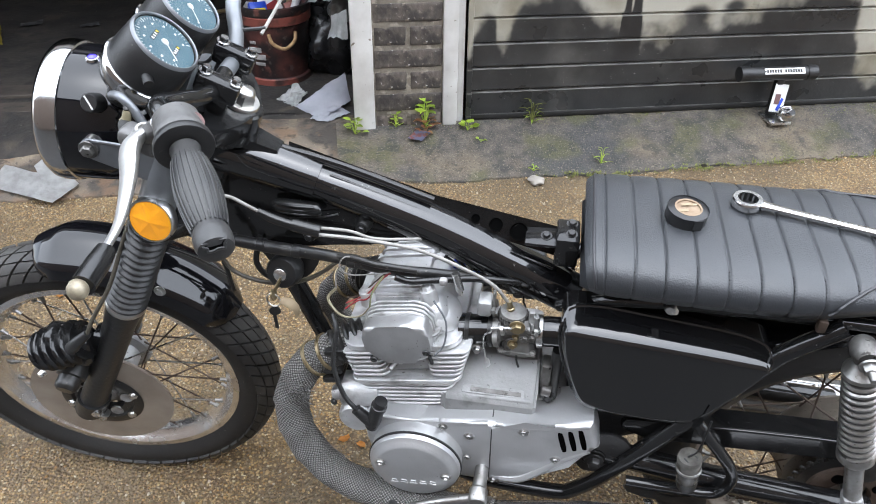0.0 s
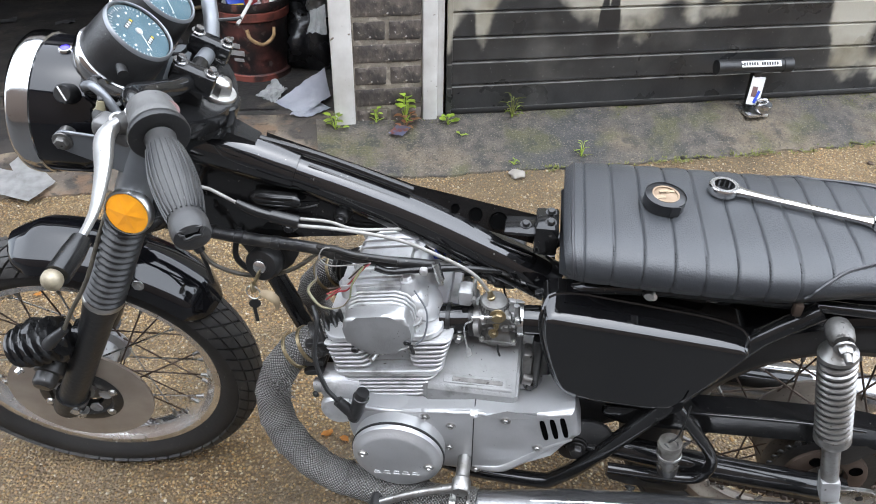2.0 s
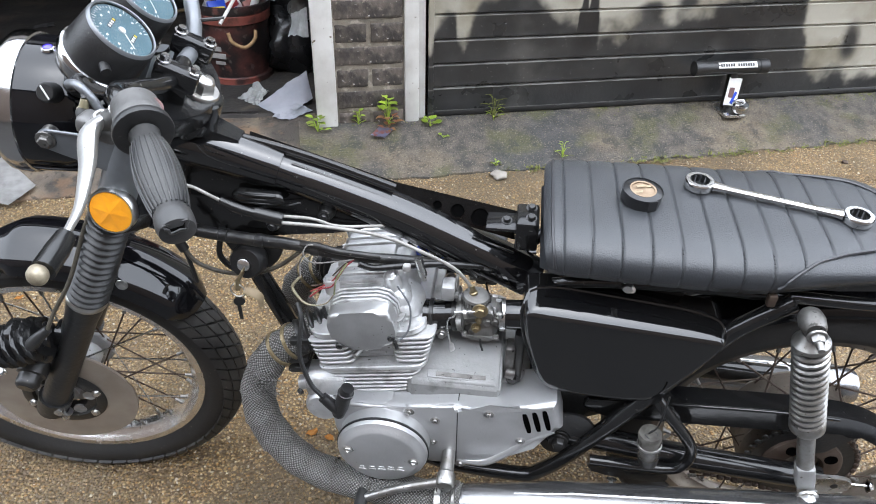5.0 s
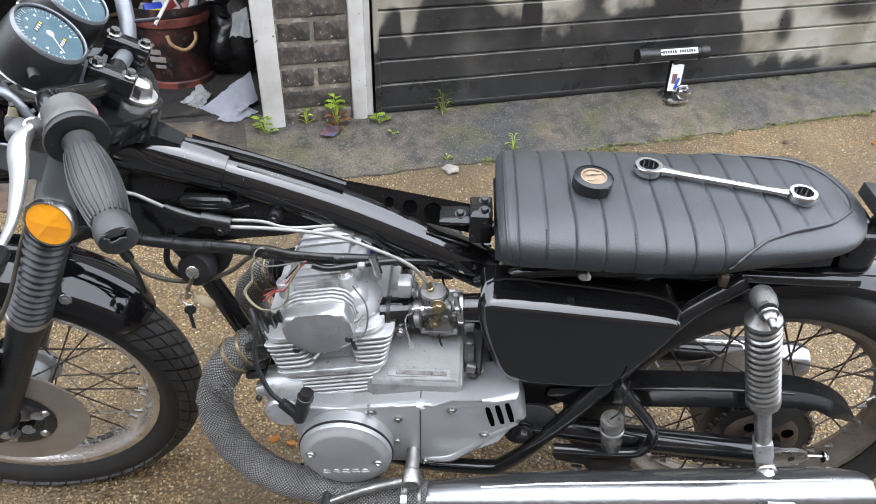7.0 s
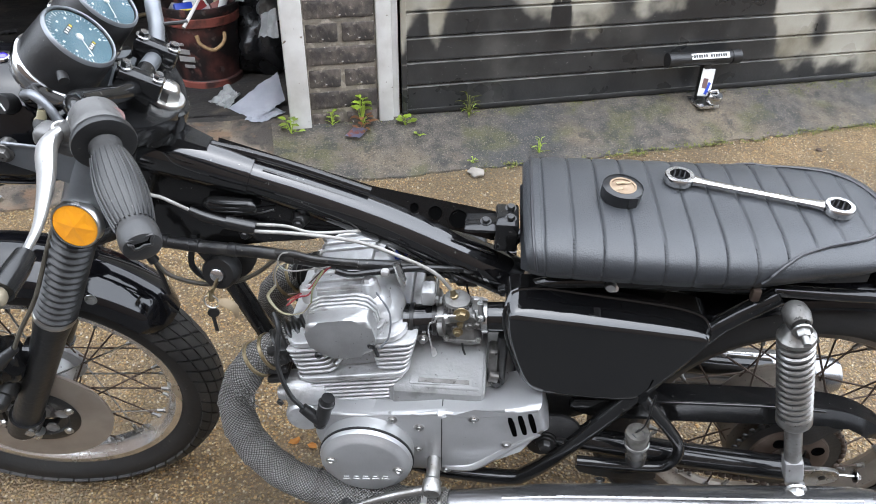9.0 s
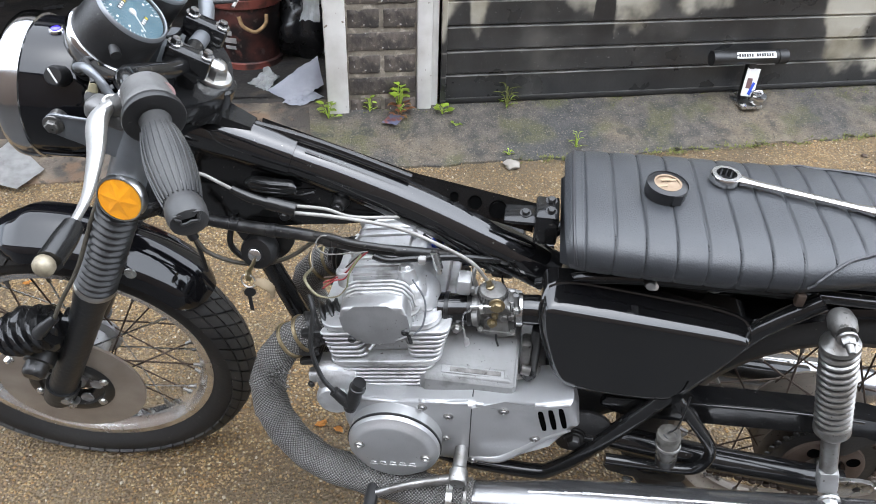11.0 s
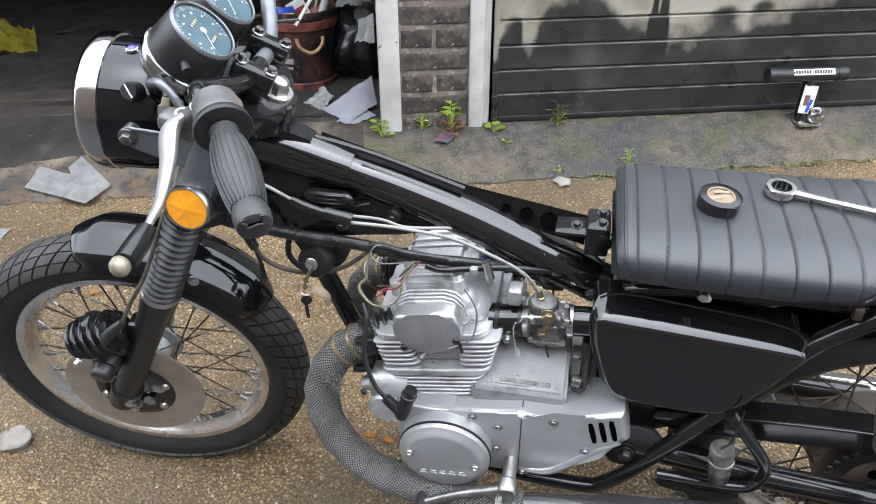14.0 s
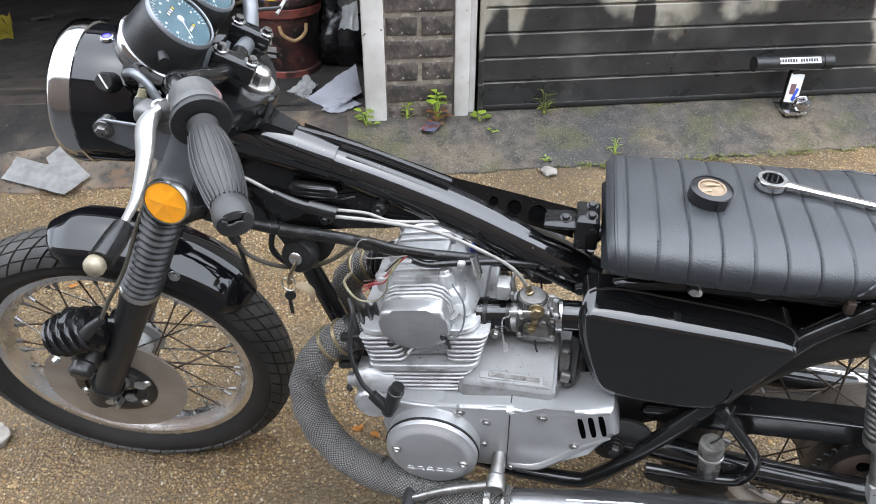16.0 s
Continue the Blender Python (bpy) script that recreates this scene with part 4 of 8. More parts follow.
def fork():
    for side in (-1, 1):
        y = 0.09 * side
        top, low = Vector((-0.392, y, 0.865)), Vector((-0.712, y, 0.262))
        d = (low - top).normalized()
        # gaiter between the lower yoke and the slider
        prof = []
        L = 0.185
        for k in range(157):
            h = L * k / 156
            prof.append((0.0265 + 0.0038 * math.sin(2 * math.pi * k / 12) + 0.0025 * k / 156, h))
        start = Vector((-0.470, y, 0.712))
        leg = part("fork_leg", merge(tube([start + d * 0.19, start + d * 0.2, start + d * 0.235, start + d * 0.28, low], [0.03, 0.03, 0.0265, 0.026, 0.025], 24, 0),
                                     tube([low - d * 0.03, low + d * 0.012], [0.03, 0.028], 20, 0)), "satin", bike, "black painted fork slider", STEER)
        part("gaiter", lathe([(0.018, 0)] + prof + [(0.018, L)], start, d, 40), "rubber", leg, "ribbed black rubber fork gaiter")
        part("clip_ring", lathe([(0.031, 0.178), (0.0325, 0.181), (0.0325, 0.187), (0.031, 0.19), (0.028, 0.19), (0.028, 0.178)], start, d, 28, True), "steel", leg, "steel clip")
        part("fork_shroud", tube([top + d * -0.02, top + d * 0.05, start - d * 0.005], [0.024, 0.026, 0.027], 24, 0), "bar_grey", leg, "dull grey fork stanchion")
        part("axle_clamp", box((low.x + 0.004, y, low.z + 0.004), (0.05, 0.04, 0.04), 0.01), "satin", leg)
        part("stud", hexbolt((low.x - 0.004, y - 0.012, low.z - 0.02), d, 0.007, 0.012), "steel", leg, "bright stud and nut")
        part("stud", hexbolt((low.x + 0.026, y - 0.012, low.z - 0.01), d, 0.007, 0.012), "steel", leg, "bright stud and nut")
    part("axle", tube([(-0.692, -0.118, 0.268), (-0.692, 0.118, 0.268)], 0.0085, 14, 0), "steel", bike, "bright wheel axle", STEER)


fork()


def caliper():
    """Cable-worked brake caliper: a ribbed glossy block ahead of the fork leg, a round cap at its foot."""
    c = Vector((-0.672, -0.095, 0.448))
    along = Vector((0.5, 0, 0.866))
    turn = Matrix.Translation(c) @ Matrix.Rotation(radians(12), 4, "Y")
    body = part("brake_caliper", merge(box((-0.006, -0.008, 0.01), (0.08, 0.05, 0.074), 0.016, 3, turn), box((0.052, 0.006, 0.02), (0.04, 0.036, 0.05), 0.008, 2, turn)), "gloss", bike, "glossy black mechanical brake caliper", STEER)
    prof = [(0, -0.045)] + [(0.0345 + 0.0055 * math.cos(2 * math.pi * k / 8) - 0.006 * abs(k / 20 - 1) ** 3, -0.042 + 0.0021 * k) for k in range(41)] + [(0, 0.045)]
    part("bellows", lathe(prof, c + Vector((-0.012, -0.016, 0.016)), (0.95, 0.05, 0.3), 32), "gloss", body, "ribbed glossy black bellows")
    part("piston_cap", lathe([(0, 0.03), (0.014, 0.03), (0.0185, 0.026), (0.02, 0.02), (0.02, 0.006), (0.025, 0.004), (0.025, -0.02), (0, -0.02)], c + Vector((-0.022, -0.022, -0.058)), (-0.15, -0.9, -0.25), 28), "satin", body, "round black cap")
    part("cap_bolt", hexbolt(c + Vector((-0.062, -0.03, -0.04)), (-0.4, -0.9, 0), 0.006, 0.01), "steel", body)
    part("cable_boot", tube([c + Vector((0.018, -0.038, 0.035)), c + Vector((0.036, -0.04, 0.055)), c + Vector((0.056, -0.035, 0.07))], [0.0115, 0.0095, 0.007], 14, 4), "rubber", body, "grey rubber cable boot")
    part("brake_cable", tube([c + Vector((0.055, -0.035, 0.07)), (-0.598, -0.122, 0.55), (-0.55, -0.12, 0.62), (-0.51, -0.10, 0.70), (-0.49, -0.07, 0.74)], 0.0034, 8), "bronze", body, "dirty olive brake cable")


caliper()


def fender():
    """Short black mudguard that wraps over the tyre."""
    secs = []
    for k in range(41):
        a = radians(95 - 62 * k / 40)
        end = min(k, 40 - k) / 5
        w = 0.066 * min(1, 0.55 + 0.45 * min(end, 1) ** 0.5)
        sec = []
        for j in range(25):
            s = j / 12 - 1
            y = math.copysign(float(np.interp(abs(s), (0, 0.15, 0.3, 0.45, 0.85, 0.95, 1), (0, 0.009, 0.018, 0.028, 0.059, 0.065, 0.066))), s)
            rise = float(np.interp(abs(s), (0, 0.15, 0.3, 0.45, 0.85, 0.95, 1), (0.0395, 0.0388, 0.036, 0.031, 0.0105, 0.0, -0.014)))
            r = 0.322 + rise * (min(1, 0.55 + 0.45 * min(end, 1)) if rise > 0 else 1)
            sec.append((r * math.cos(a), w / 0.066 * y, r * math.sin(a)))
        inner = [(x * 0.993, y * 0.965, z * 0.993) for x, y, z in reversed(sec)]
        secs.append(sec + inner)
    f = part("front_mudguard", loft(secs), "enamel", bike, "short gloss black front mudguard", FRONT, 50)
    for k, (a, y) in enumerate(((65, -0.066), (57, -0.062))):
        r = 0.335
        part("bolt", hexbolt((r * math.cos(radians(a)), y, r * math.sin(radians(a))), (0, -1, 0.1), 0.007, 0.006), "steel", f, "bright bolt")


fender()


def yokes():
    d = Vector((-math.sin(RAKE), 0, -math.cos(RAKE)))
    n = -d
    # top yoke: a triangle of cast bridge round stem and legs
    bm = bmesh.new()
    ring = []
    for k in range(48):
        a = 2 * math.pi * k / 48
        x, y = 0.028 * math.cos(a) - 0.055 * math.sin(a) ** 2, 0.122 * math.sin(a)
        ring.append((x, y))
    x_ax, y_ax = Vector((math.cos(RAKE), 0, -math.sin(RAKE))), Vector((0, 1, 0))
    def slab(c, th, k=1.0):
        secs = []
        for h, g in ((-th, 0.93), (-th * 0.8, 1.0), (th * 0.6, 1.0), (th, 0.93)):
            secs.append([Vector(c) + n * h + x_ax * x * g * k + y_ax * y * g for x, y in ring])
        return loft(secs)
    part("top_yoke", slab((-0.328, 0, 0.862), 0.016), "gloss", bike, "black cast top yoke", STEER)
    part("bottom_yoke", slab((-0.415, 0, 0.70), 0.016), "gloss", bike, "black bottom yoke", STEER)
    nut = lathe([(0, 0.019), (0.006, 0.019), (0.014, 0.017), (0.0175, 0.012), (0.0185, 0.0), (0, 0)], HEAD + d * 0.006, n, 6)
    dome = lathe([(0, 0.0225), (0.009, 0.022), (0.0135, 0.019), (0.015, 0.015), (0.015, 0.01)], HEAD + d * 0.006, n, 24)
    washer = lathe([(0, 0.002), (0.0245, 0.002), (0.026, 0), (0.026, -0.004), (0, -0.004)], HEAD + d * 0.006, n, 28)
    part("stem_nut", merge(nut, dome, washer), "steel", bike, "domed chrome stem nut", STEER)
    part("yoke_boss", lathe([(0, 0.0), (0.031, 0.0), (0.034, -0.003), (0.036, -0.03), (0.034, -0.034), (0.036, -0.038), (0.037, -0.052), (0, -0.052)], HEAD + d * 0.010, n, 32), "gloss", bike, "round black boss of the top yoke", STEER)
    part("steering_head", tube([Vector((-0.34, 0, 0.835)), Vector((-0.405, 0, 0.715))], 0.031, 24, 0), "gloss", bike, "black frame headstock")
    for s in (-1, 1):
        y = 0.045 * s
        base = Vector((-0.339, y, 0.913 if s < 0 else 0.908))
        cl = part("handlebar_clamp", box((0, 0, 0), (0.058, 0.027, 0.03), 0.006, 2, Matrix.Translation(base + n * 0.012) @ Matrix.Rotation(RAKE, 4, "Y")), "gloss", bike, "black handlebar clamp", STEER)
        part("clamp_stand", box((0, 0, 0), (0.04, 0.024, 0.04), 0.006, 2, Matrix.Translation(base - n * 0.014) @ Matrix.Rotation(RAKE, 4, "Y")), "gloss", cl)
        for g in (-1, 1):
            part("clamp_bolt", hexbolt(base + n * 0.027 + x_ax * 0.02 * g, n, 0.0068, 0.009), "chrome", cl, "bright hexagon bolt")


yokes()


def handlebar():
    pts = [(-0.25, -0.37, 0.953), (-0.302, -0.26, 0.974), (-0.33, -0.218, 0.983), (-0.352, -0.185, 0.982), (-0.354, -0.135, 0.957), (-0.344, -0.085, 0.932), (-0.337, -0.045, 0.92),
           (-0.335, 0.045, 0.915), (-0.34, 0.095, 0.93), (-0.345, 0.125, 0.96), (-0.34, 0.165, 0.99), (-0.325, 0.205, 0.993), (-0.295, 0.26, 0.981), (-0.24, 0.385, 0.957)]
    b = part("handlebar", tube(pts[:7] + [(-0.336, 0, 0.9175)], 0.0112, 16), "gloss", bike, "black handlebar", STEER)
    part("bar_half", tube([(-0.336, 0, 0.9175)] + pts[7:], 0.0112, 16), "bar_grey", b, "dull grey right half of the bar")
    rnd = random.Random(14)
    wrap = tube([(-0.344, 0.14, 0.972), (-0.341, 0.158, 0.985), (-0.336, 0.175, 0.9915), (-0.328, 0.196, 0.993)], 0.0145, 20, 6)
    for q in wrap.verts:
        q.co += Vector((rnd.uniform(-1, 1), rnd.uniform(-1, 1), rnd.uniform(-1, 1))) * 0.0022
    part("foil_wrap", wrap, "film", b, "crumpled clear wrapping round the bar", sharp=15)
    # barrel-shaped grip
    d = Vector((0.052, -0.11, -0.021)).normalized()
    o = Vector((-0.302, -0.260, 0.974))
    g = part("grip", lathe([(0.0125, 0), (0.0165, 0.0), (0.0155, 0.006), (0.0158, 0.012), (0.0175, 0.018), (0.0200, 0.032), (0.0225, 0.055), (0.0225, 0.075), (0.020, 0.1), (0.0165, 0.114), (0.0165, 0.117), (0.0182, 0.121), (0.0190, 0.127), (0.0190, 0.136), (0.0174, 0.142), (0.011, 0.1445), (0, 0.145)], o, d, 40), "grip", b, "grey rubber barrel grip, worn at its end")
    x = d.orthogonal().normalized()
    y = d.cross(x)
    for k in range(22):
        a = 2 * math.pi * k / 22
        w = math.cos(a) * x + math.sin(a) * y
        part("grip_rib", tube([o + d * h + w * r for h, r in ((0.018, 0.0176), (0.032, 0.0202), (0.055, 0.0226), (0.075, 0.0226), (0.1, 0.0202), (0.116, 0.0174))], 0.0011, 5, 2), "grip", b)
    # torn hole at the upper edge of the knob
    up = (Vector((0, 0, 1)) - d * d.z).normalized()
    side = d.cross(up)
    face = (d * 0.85 + up * 0.5).normalized()
    flat = up - face * up.dot(face)
    at = o + d * 0.1415 + up * 0.0085
    torn = [at + side * (0.0108 * k * math.cos(q)) + flat * (0.0066 * k * math.sin(q)) for q, k in ((2 * math.pi * j / 14, 1 + 0.22 * math.sin(j * 2.3)) for j in range(14))]
    bm = bmesh.new()
    bm.faces.new([bm.verts.new(p + face * 0.0030) for p in torn])
    bm.faces.new([bm.verts.new(p - face * 0.003) for p in torn])
    part("torn_hole", bm, "void", b, "dark torn hole in the grip's end")
    part("torn_lip", tube([p + face * 0.0026 for p in torn + torn[:1]], 0.0017, 7, 2), "rubber", b, "ragged rubber lip")
    o2 = Vector((-0.295, 0.26, 0.981))
    part("grip", lathe([(0.0125, 0), (0.018, 0), (0.0205, 0.03), (0.0225, 0.06), (0.020, 0.1), (0.0165, 0.124), (0.021, 0.133), (0.0165, 0.142), (0, 0.142)], o2, (0.055, 0.125, -0.024), 24), "grip", b, "grey rubber barrel grip")
    # switch housing with its black collar
    h = Vector((-0.313, -0.236, 0.979))
    sw = part("switch_housing", lathe([(0.0115, -0.025), (0.022, -0.025), (0.0255, -0.022), (0.0268, 0.0), (0.0278, 0.012), (0.026, 0.015), (0.0115, 0.015)], h, d, 32), "housing", b, "dull grey switch housing")
    part("collar", lathe([(0.0115, 0.012), (0.0285, 0.012), (0.031, 0.015), (0.0322, 0.022), (0.0315, 0.0245), (0.029, 0.0255), (0.016, 0.0245), (0.0115, 0.0245)], h, d, 44), "plastic", sw, "black collar")
    part("button", bar(h + Vector((0.012, 0.010, 0.006)), h + Vector((0.0195, 0.009, 0.012)), 0.009, 18), "faded", sw, "faded red button")
    perch = Matrix.Translation((-0.383, -0.187, 0.9375)) @ Matrix.Rotation(radians(18), 4, "Y") @ Matrix.Rotation(radians(-14), 4, "Z")
    lv = part("lever_perch", merge(box((0, 0, 0), (0.05, 0.03, 0.024), 0.008, 3, perch), bar((-0.375, -0.19, 0.944), (-0.338, -0.208, 0.972), 0.0125, 18), lathe([(0, 0.014), (0.0115, 0.014), (0.0135, 0.011), (0.0135, -0.012), (0, -0.012)], (-0.3745, -0.19, 0.9425), (0, -0.25, 1), 22)), "housing", b, "cast alloy lever perch")
    part("clamp_screw", screw((-0.350, -0.207, 0.974), (0, -0.7, 0.7), 0.0065), "steel", lv)
    pts = [(-0.372, -0.190, 0.952), (-0.384, -0.215, 0.946), (-0.378, -0.255, 0.930), (-0.377, -0.30, 0.912), (-0.380, -0.335, 0.906), (-0.38, -0.355, 0.906)]
    part("clutch_lever", tube(pts, [0.014, 0.0225, 0.0175, 0.0118, 0.0095, 0.0085], 18, 6, flat=0.45), "lever", b, "polished alloy clutch lever")
    part("lever_sleeve", tube([(-0.379, -0.342, 0.906), (-0.380, -0.362, 0.906), (-0.382, -0.395, 0.908)], [0.0105, 0.0125, 0.0125], 16, 3), "bellows", b, "black rubber sleeve")
    part("lever_ball", lathe([(0, 0.011), (0.006, 0.0095), (0.0095, 0.005), (0.0105, 0), (0.0095, -0.005), (0.006, -0.0095), (0, -0.011)], (-0.384, -0.402, 0.909), (0, 0, 1), 20), "ivory", b, "worn yellowed ball end")
    part("pivot_screw", screw((-0.3745, -0.1935, 0.9565), (0, -0.25, 1), 0.009), "steel", b)
    part("adjuster", tube([(-0.416, -0.153, 0.9385), (-0.412, -0.160, 0.936), (-0.402, -0.172, 0.936)], [0.0068, 0.0088, 0.0088], 16, 3), "rubber", b, "grey ribbed cable adjuster")


handlebar()


def headlamp():
    c = Vector((-0.514, 0, 0.852))
    ax = Vector((-0.985, 0, 0.13)).normalized()
    shell = [(0, -0.092), (0.03, -0.09), (0.06, -0.078), (0.082, -0.052), (0.093, -0.02), (0.0955, 0.02), (0.0955, 0.038)]
    s = part("headlamp", lathe(shell, c, ax, 56), "enamel", bike, "round gloss black headlamp shell", STEER)
    part("headlamp_rim", lathe([(0.0955, 0.034), (0.098, 0.035), (0.0995, 0.042), (0.0995, 0.054), (0.098, 0.061), (0.094, 0.066), (0.088, 0.0685), (0.0825, 0.066)], c, ax, 56), "chrome", s, "chrome headlamp rim")
    part("headlamp_lens", lathe([(0.0845, 0.066), (0.07, 0.071), (0.045, 0.075), (0.02, 0.078), (0, 0.079)], c, ax, 48), "glass", s, "clear ribbed lens")
    part("reflector", lathe([(0.086, 0.064), (0.07, 0.04), (0.03, 0.012), (0, 0.005)], c, ax, 32), "chrome", s)
    part("warning_lamp", lathe([(0, 0.0035), (0.005, 0.003), (0.0066, 0.0015), (0.0068, 0)], (-0.505, -0.012, 0.9475), (0.1, -0.1, 1), 20), "violet", s, "blue warning lamp lens")
    part("lamp_bezel", lathe([(0.0068, 0.0022), (0.0085, 0.0018), (0.0098, -0.001)], (-0.505, -0.012, 0.947), (0.1, -0.1, 1), 20), "chrome", s)
    # lighting switch on the flank: a knob with a pale bar
    k = part("switch_knob", lathe([(0, 0.011), (0.0105, 0.011), (0.0125, 0.008), (0.013, 0), (0.013, -0.012)], (-0.488, -0.08, 0.92), (-0.0, -0.85, 0.52), 24), "plastic", s, "black switch knob with a pale mark")
    part("mark", box((0, 0, 0.0115), (0.002, 0.02, 0.0012), 0.0003, 1, Matrix.Translation((-0.488, -0.08, 0.92)) @ Vector((0, -0.85, 0.52)).to_track_quat("Z", "Y").to_matrix().to_4x4() @ Matrix.Rotation(0.5, 4, "Z")), "white", s)
    part("switch_knob", lathe([(0, 0.01), (0.012, 0.01), (0.016, 0.004), (0.017, -0.012)], (-0.452, -0.07, 0.928), (0.25, -0.7, 0.6), 24), "plastic", s)
    for sd in (-1, 1):
        y = sd * 0.107
        e = part("headlamp_bracket", prism([(-0.512, 0.862), (-0.511, 0.876), (-0.501, 0.883), (-0.49, 0.881), (-0.40, 0.862), (-0.39, 0.82), (-0.42, 0.806), (-0.468, 0.834), (-0.505, 0.853)], y - 0.002, y + 0.002, 0.0008, 1, 2), "bar_grey", bike, "dull grey worn headlamp ear bracket", STEER)
        part("flange", tube([(-0.492, y + sd * 0.003, 0.882), (-0.45, y + sd * 0.003, 0.874), (-0.40, y + sd * 0.003, 0.864)], 0.0024, 8, 2), "bar_grey", e, "grey folded edge")
        part("spacer", bar((-0.5, sd * 0.09, 0.868), (-0.5, y, 0.868), 0.011, 16), "steel", e)
        part("bolt", hexbolt((-0.5, y + sd * 0.003, 0.868), (0, sd, 0), 0.0092, 0.009), "carb", e, "grimy hexagon bolt")


headlamp()


def gauge(name, c, needle, red_zone, label):
    ax = Vector((0.72, 0, 0.694)).normalized()
    c = Vector(c)
    body = part(name, lathe([(0, -0.06), (0.046, -0.058), (0.0485, -0.05), (0.0475, -0.03), (0.0455, 0.0), (0.0440, 0.002)], c, ax, 48), "plastic", bike, label, STEER)
    part("bezel", lathe([(0.0408, 0.001), (0.0412, 0.0045), (0.0425, 0.0055), (0.0448, 0.003), (0.0456, -0.004), (0.0450, -0.007)], c, ax, 48), "bar_grey", body, "grey bezel ring")
    part("cup_ring", lathe([(0.0485, -0.0495), (0.051, -0.0505), (0.0522, -0.054), (0.0515, -0.0585), (0.0485, -0.0595)], c, ax, 48, True), "chrome", body, "thin chrome ring")
    part("cup", lathe([(0.049, -0.056), (0.0495, -0.062), (0.046, -0.076), (0.034, -0.086), (0, -0.087)], c, ax, 48), "silencer", body, "dull chrome cup below")
    part("dial", lathe([(0, -0.003), (0.0402, -0.003), (0.0402, -0.006)], c, ax, 48), "dial", body, "faded blue dial")
    face = Matrix.Translation(c) @ Matrix(((0, ax.x * 0 - 0.694, ax.x, 0), (-1, 0, 0, 0), (0, 0.72, ax.z, 0), (0, 0, 0, 1)))
    # face: x to the rider's right is world +y
    xr, yu = Vector((0, 1, 0)), Vector((-0.694, 0, 0.72))
    face = Matrix.Translation(c) @ Matrix((xr, yu, ax)).transposed().to_4x4()
    marks = bmesh.new()
    bms = []
    for k in range(37):
        a = radians(225 - 270 * k / 36)
        big = k % 4 == 0
        bms.append(box((0, 0, 0), (0.006 if big else 0.003, 0.0011 if big else 0.0006, 0.0006), 0, 1, face @ Matrix.Rotation(a, 4, "Z") @ Matrix.Translation((0.0355, 0, -0.0024))))
    part("scale", merge(marks, *bms), "white", body, "white scale marks")
    for k in range(9):
        a = radians(225 - 270 * k / 8)
        part("figure", box((0.0275 * math.cos(a), 0.0275 * math.sin(a), -0.0024), (0.0038, 0.0028, 0.0006), 0.0002, 1, face), "white", body)
    part("needle", merge(box((0.012, 0, -0.0006), (0.034, 0.0018, 0.0008), 0.0003, 1, face @ Matrix.Rotation(needle, 4, "Z")), lathe([(0, 0.0012), (0.004, 0.001), (0.005, -0.002)], c, ax, 16)), "white", body, "white needle")
    if red_zone:
        bmz = bmesh.new()
        vs = []
        for k in range(9):
            a = radians(15 + 55 * k / 8)
            vs.append((bmz.verts.new(face @ Vector((0.02 * math.cos(a), 0.02 * math.sin(a), -0.0022))), bmz.verts.new(face @ Vector((0.036 * math.cos(a), 0.036 * math.sin(a), -0.0022)))))
        for p, q in zip(vs, vs[1:]):
            bmz.faces.new((p[0], p[1], q[1], q[0]))
        part("red_zone", bmz, "red", body, "red zone")
    else:
        for y, w in ((0.014, 0.022), (-0.016, 0.018)):
            wnd = part("counter_window", box((0, y, -0.0024), (w, 0.0055, 0.0008), 0.0002, 1, face), "plastic", body)
            for k in range(4):
                part("figure", box((-w * 0.36 + k * w * 0.24, y, -0.0018), (0.0028, 0.0038, 0.0006), 0, 1, face), "white" if k < 3 else "yellow", body)
    g = part("glass", lathe([(0.0405, 0.0035), (0.02, 0.0042), (0, 0.0045)], c, ax, 40), "glass", body, "clear glass")
    g.visible_shadow = False
    return body


sp_body = gauge("speedometer", (-0.379, -0.062, 0.995), radians(-128), False, "round black speedometer in a chrome cup")
part("trip_knob", bar(Vector((-0.396, -0.100, 0.976)), Vector((-0.388, -0.118, 0.969)), 0.0062, 14), "plastic", sp_body, "ribbed trip knob")
gauge("tachometer", (-0.385, 0.062, 0.984), radians(-135), True, "round black tachometer in a chrome cup")


def reflector():
    c = Vector((-0.442, -0.128, 0.761))
    ax = Vector((-0.12, -0.96, 0.25)).normalized()
    b = part("side_reflector", lathe([(0, -0.02), (0.03, -0.018), (0.0335, -0.012), (0.034, 0.0), (0.0325, 0.003), (0.0305, 0.003)], c, ax, 40), "steel", bike, "round amber side reflector in a bright ring", STEER)
    bm = bmesh.new()
    x = ax.orthogonal().normalized()
    y = ax.cross(x)
    for k in range(6):
        a0, a1 = math.pi / 3 * k, math.pi / 3 * (k + 1)
        pts = [c + ax * 0.0062] + [c + ax * 0.002 + 0.0305 * (math.cos(a0 + (a1 - a0) * j / 5) * x + math.sin(a0 + (a1 - a0) * j / 5) * y) for j in range(6)]
        v = [bm.verts.new(p) for p in pts]
        mid = bm.verts.new(c + ax * 0.0028 + 0.016 * (math.cos((a0 + a1) / 2) * x + math.sin((a0 + a1) / 2) * y))
        for p, q in zip(v, v[1:] + v[:1]):
            bm.faces.new((p, q, mid))
    bmesh.ops.remove_doubles(bm, verts=bm.verts[:], dist=0.0002)
    part("amber_lens", bm, "amber", b, "amber faceted lens", sharp=5)


reflector()


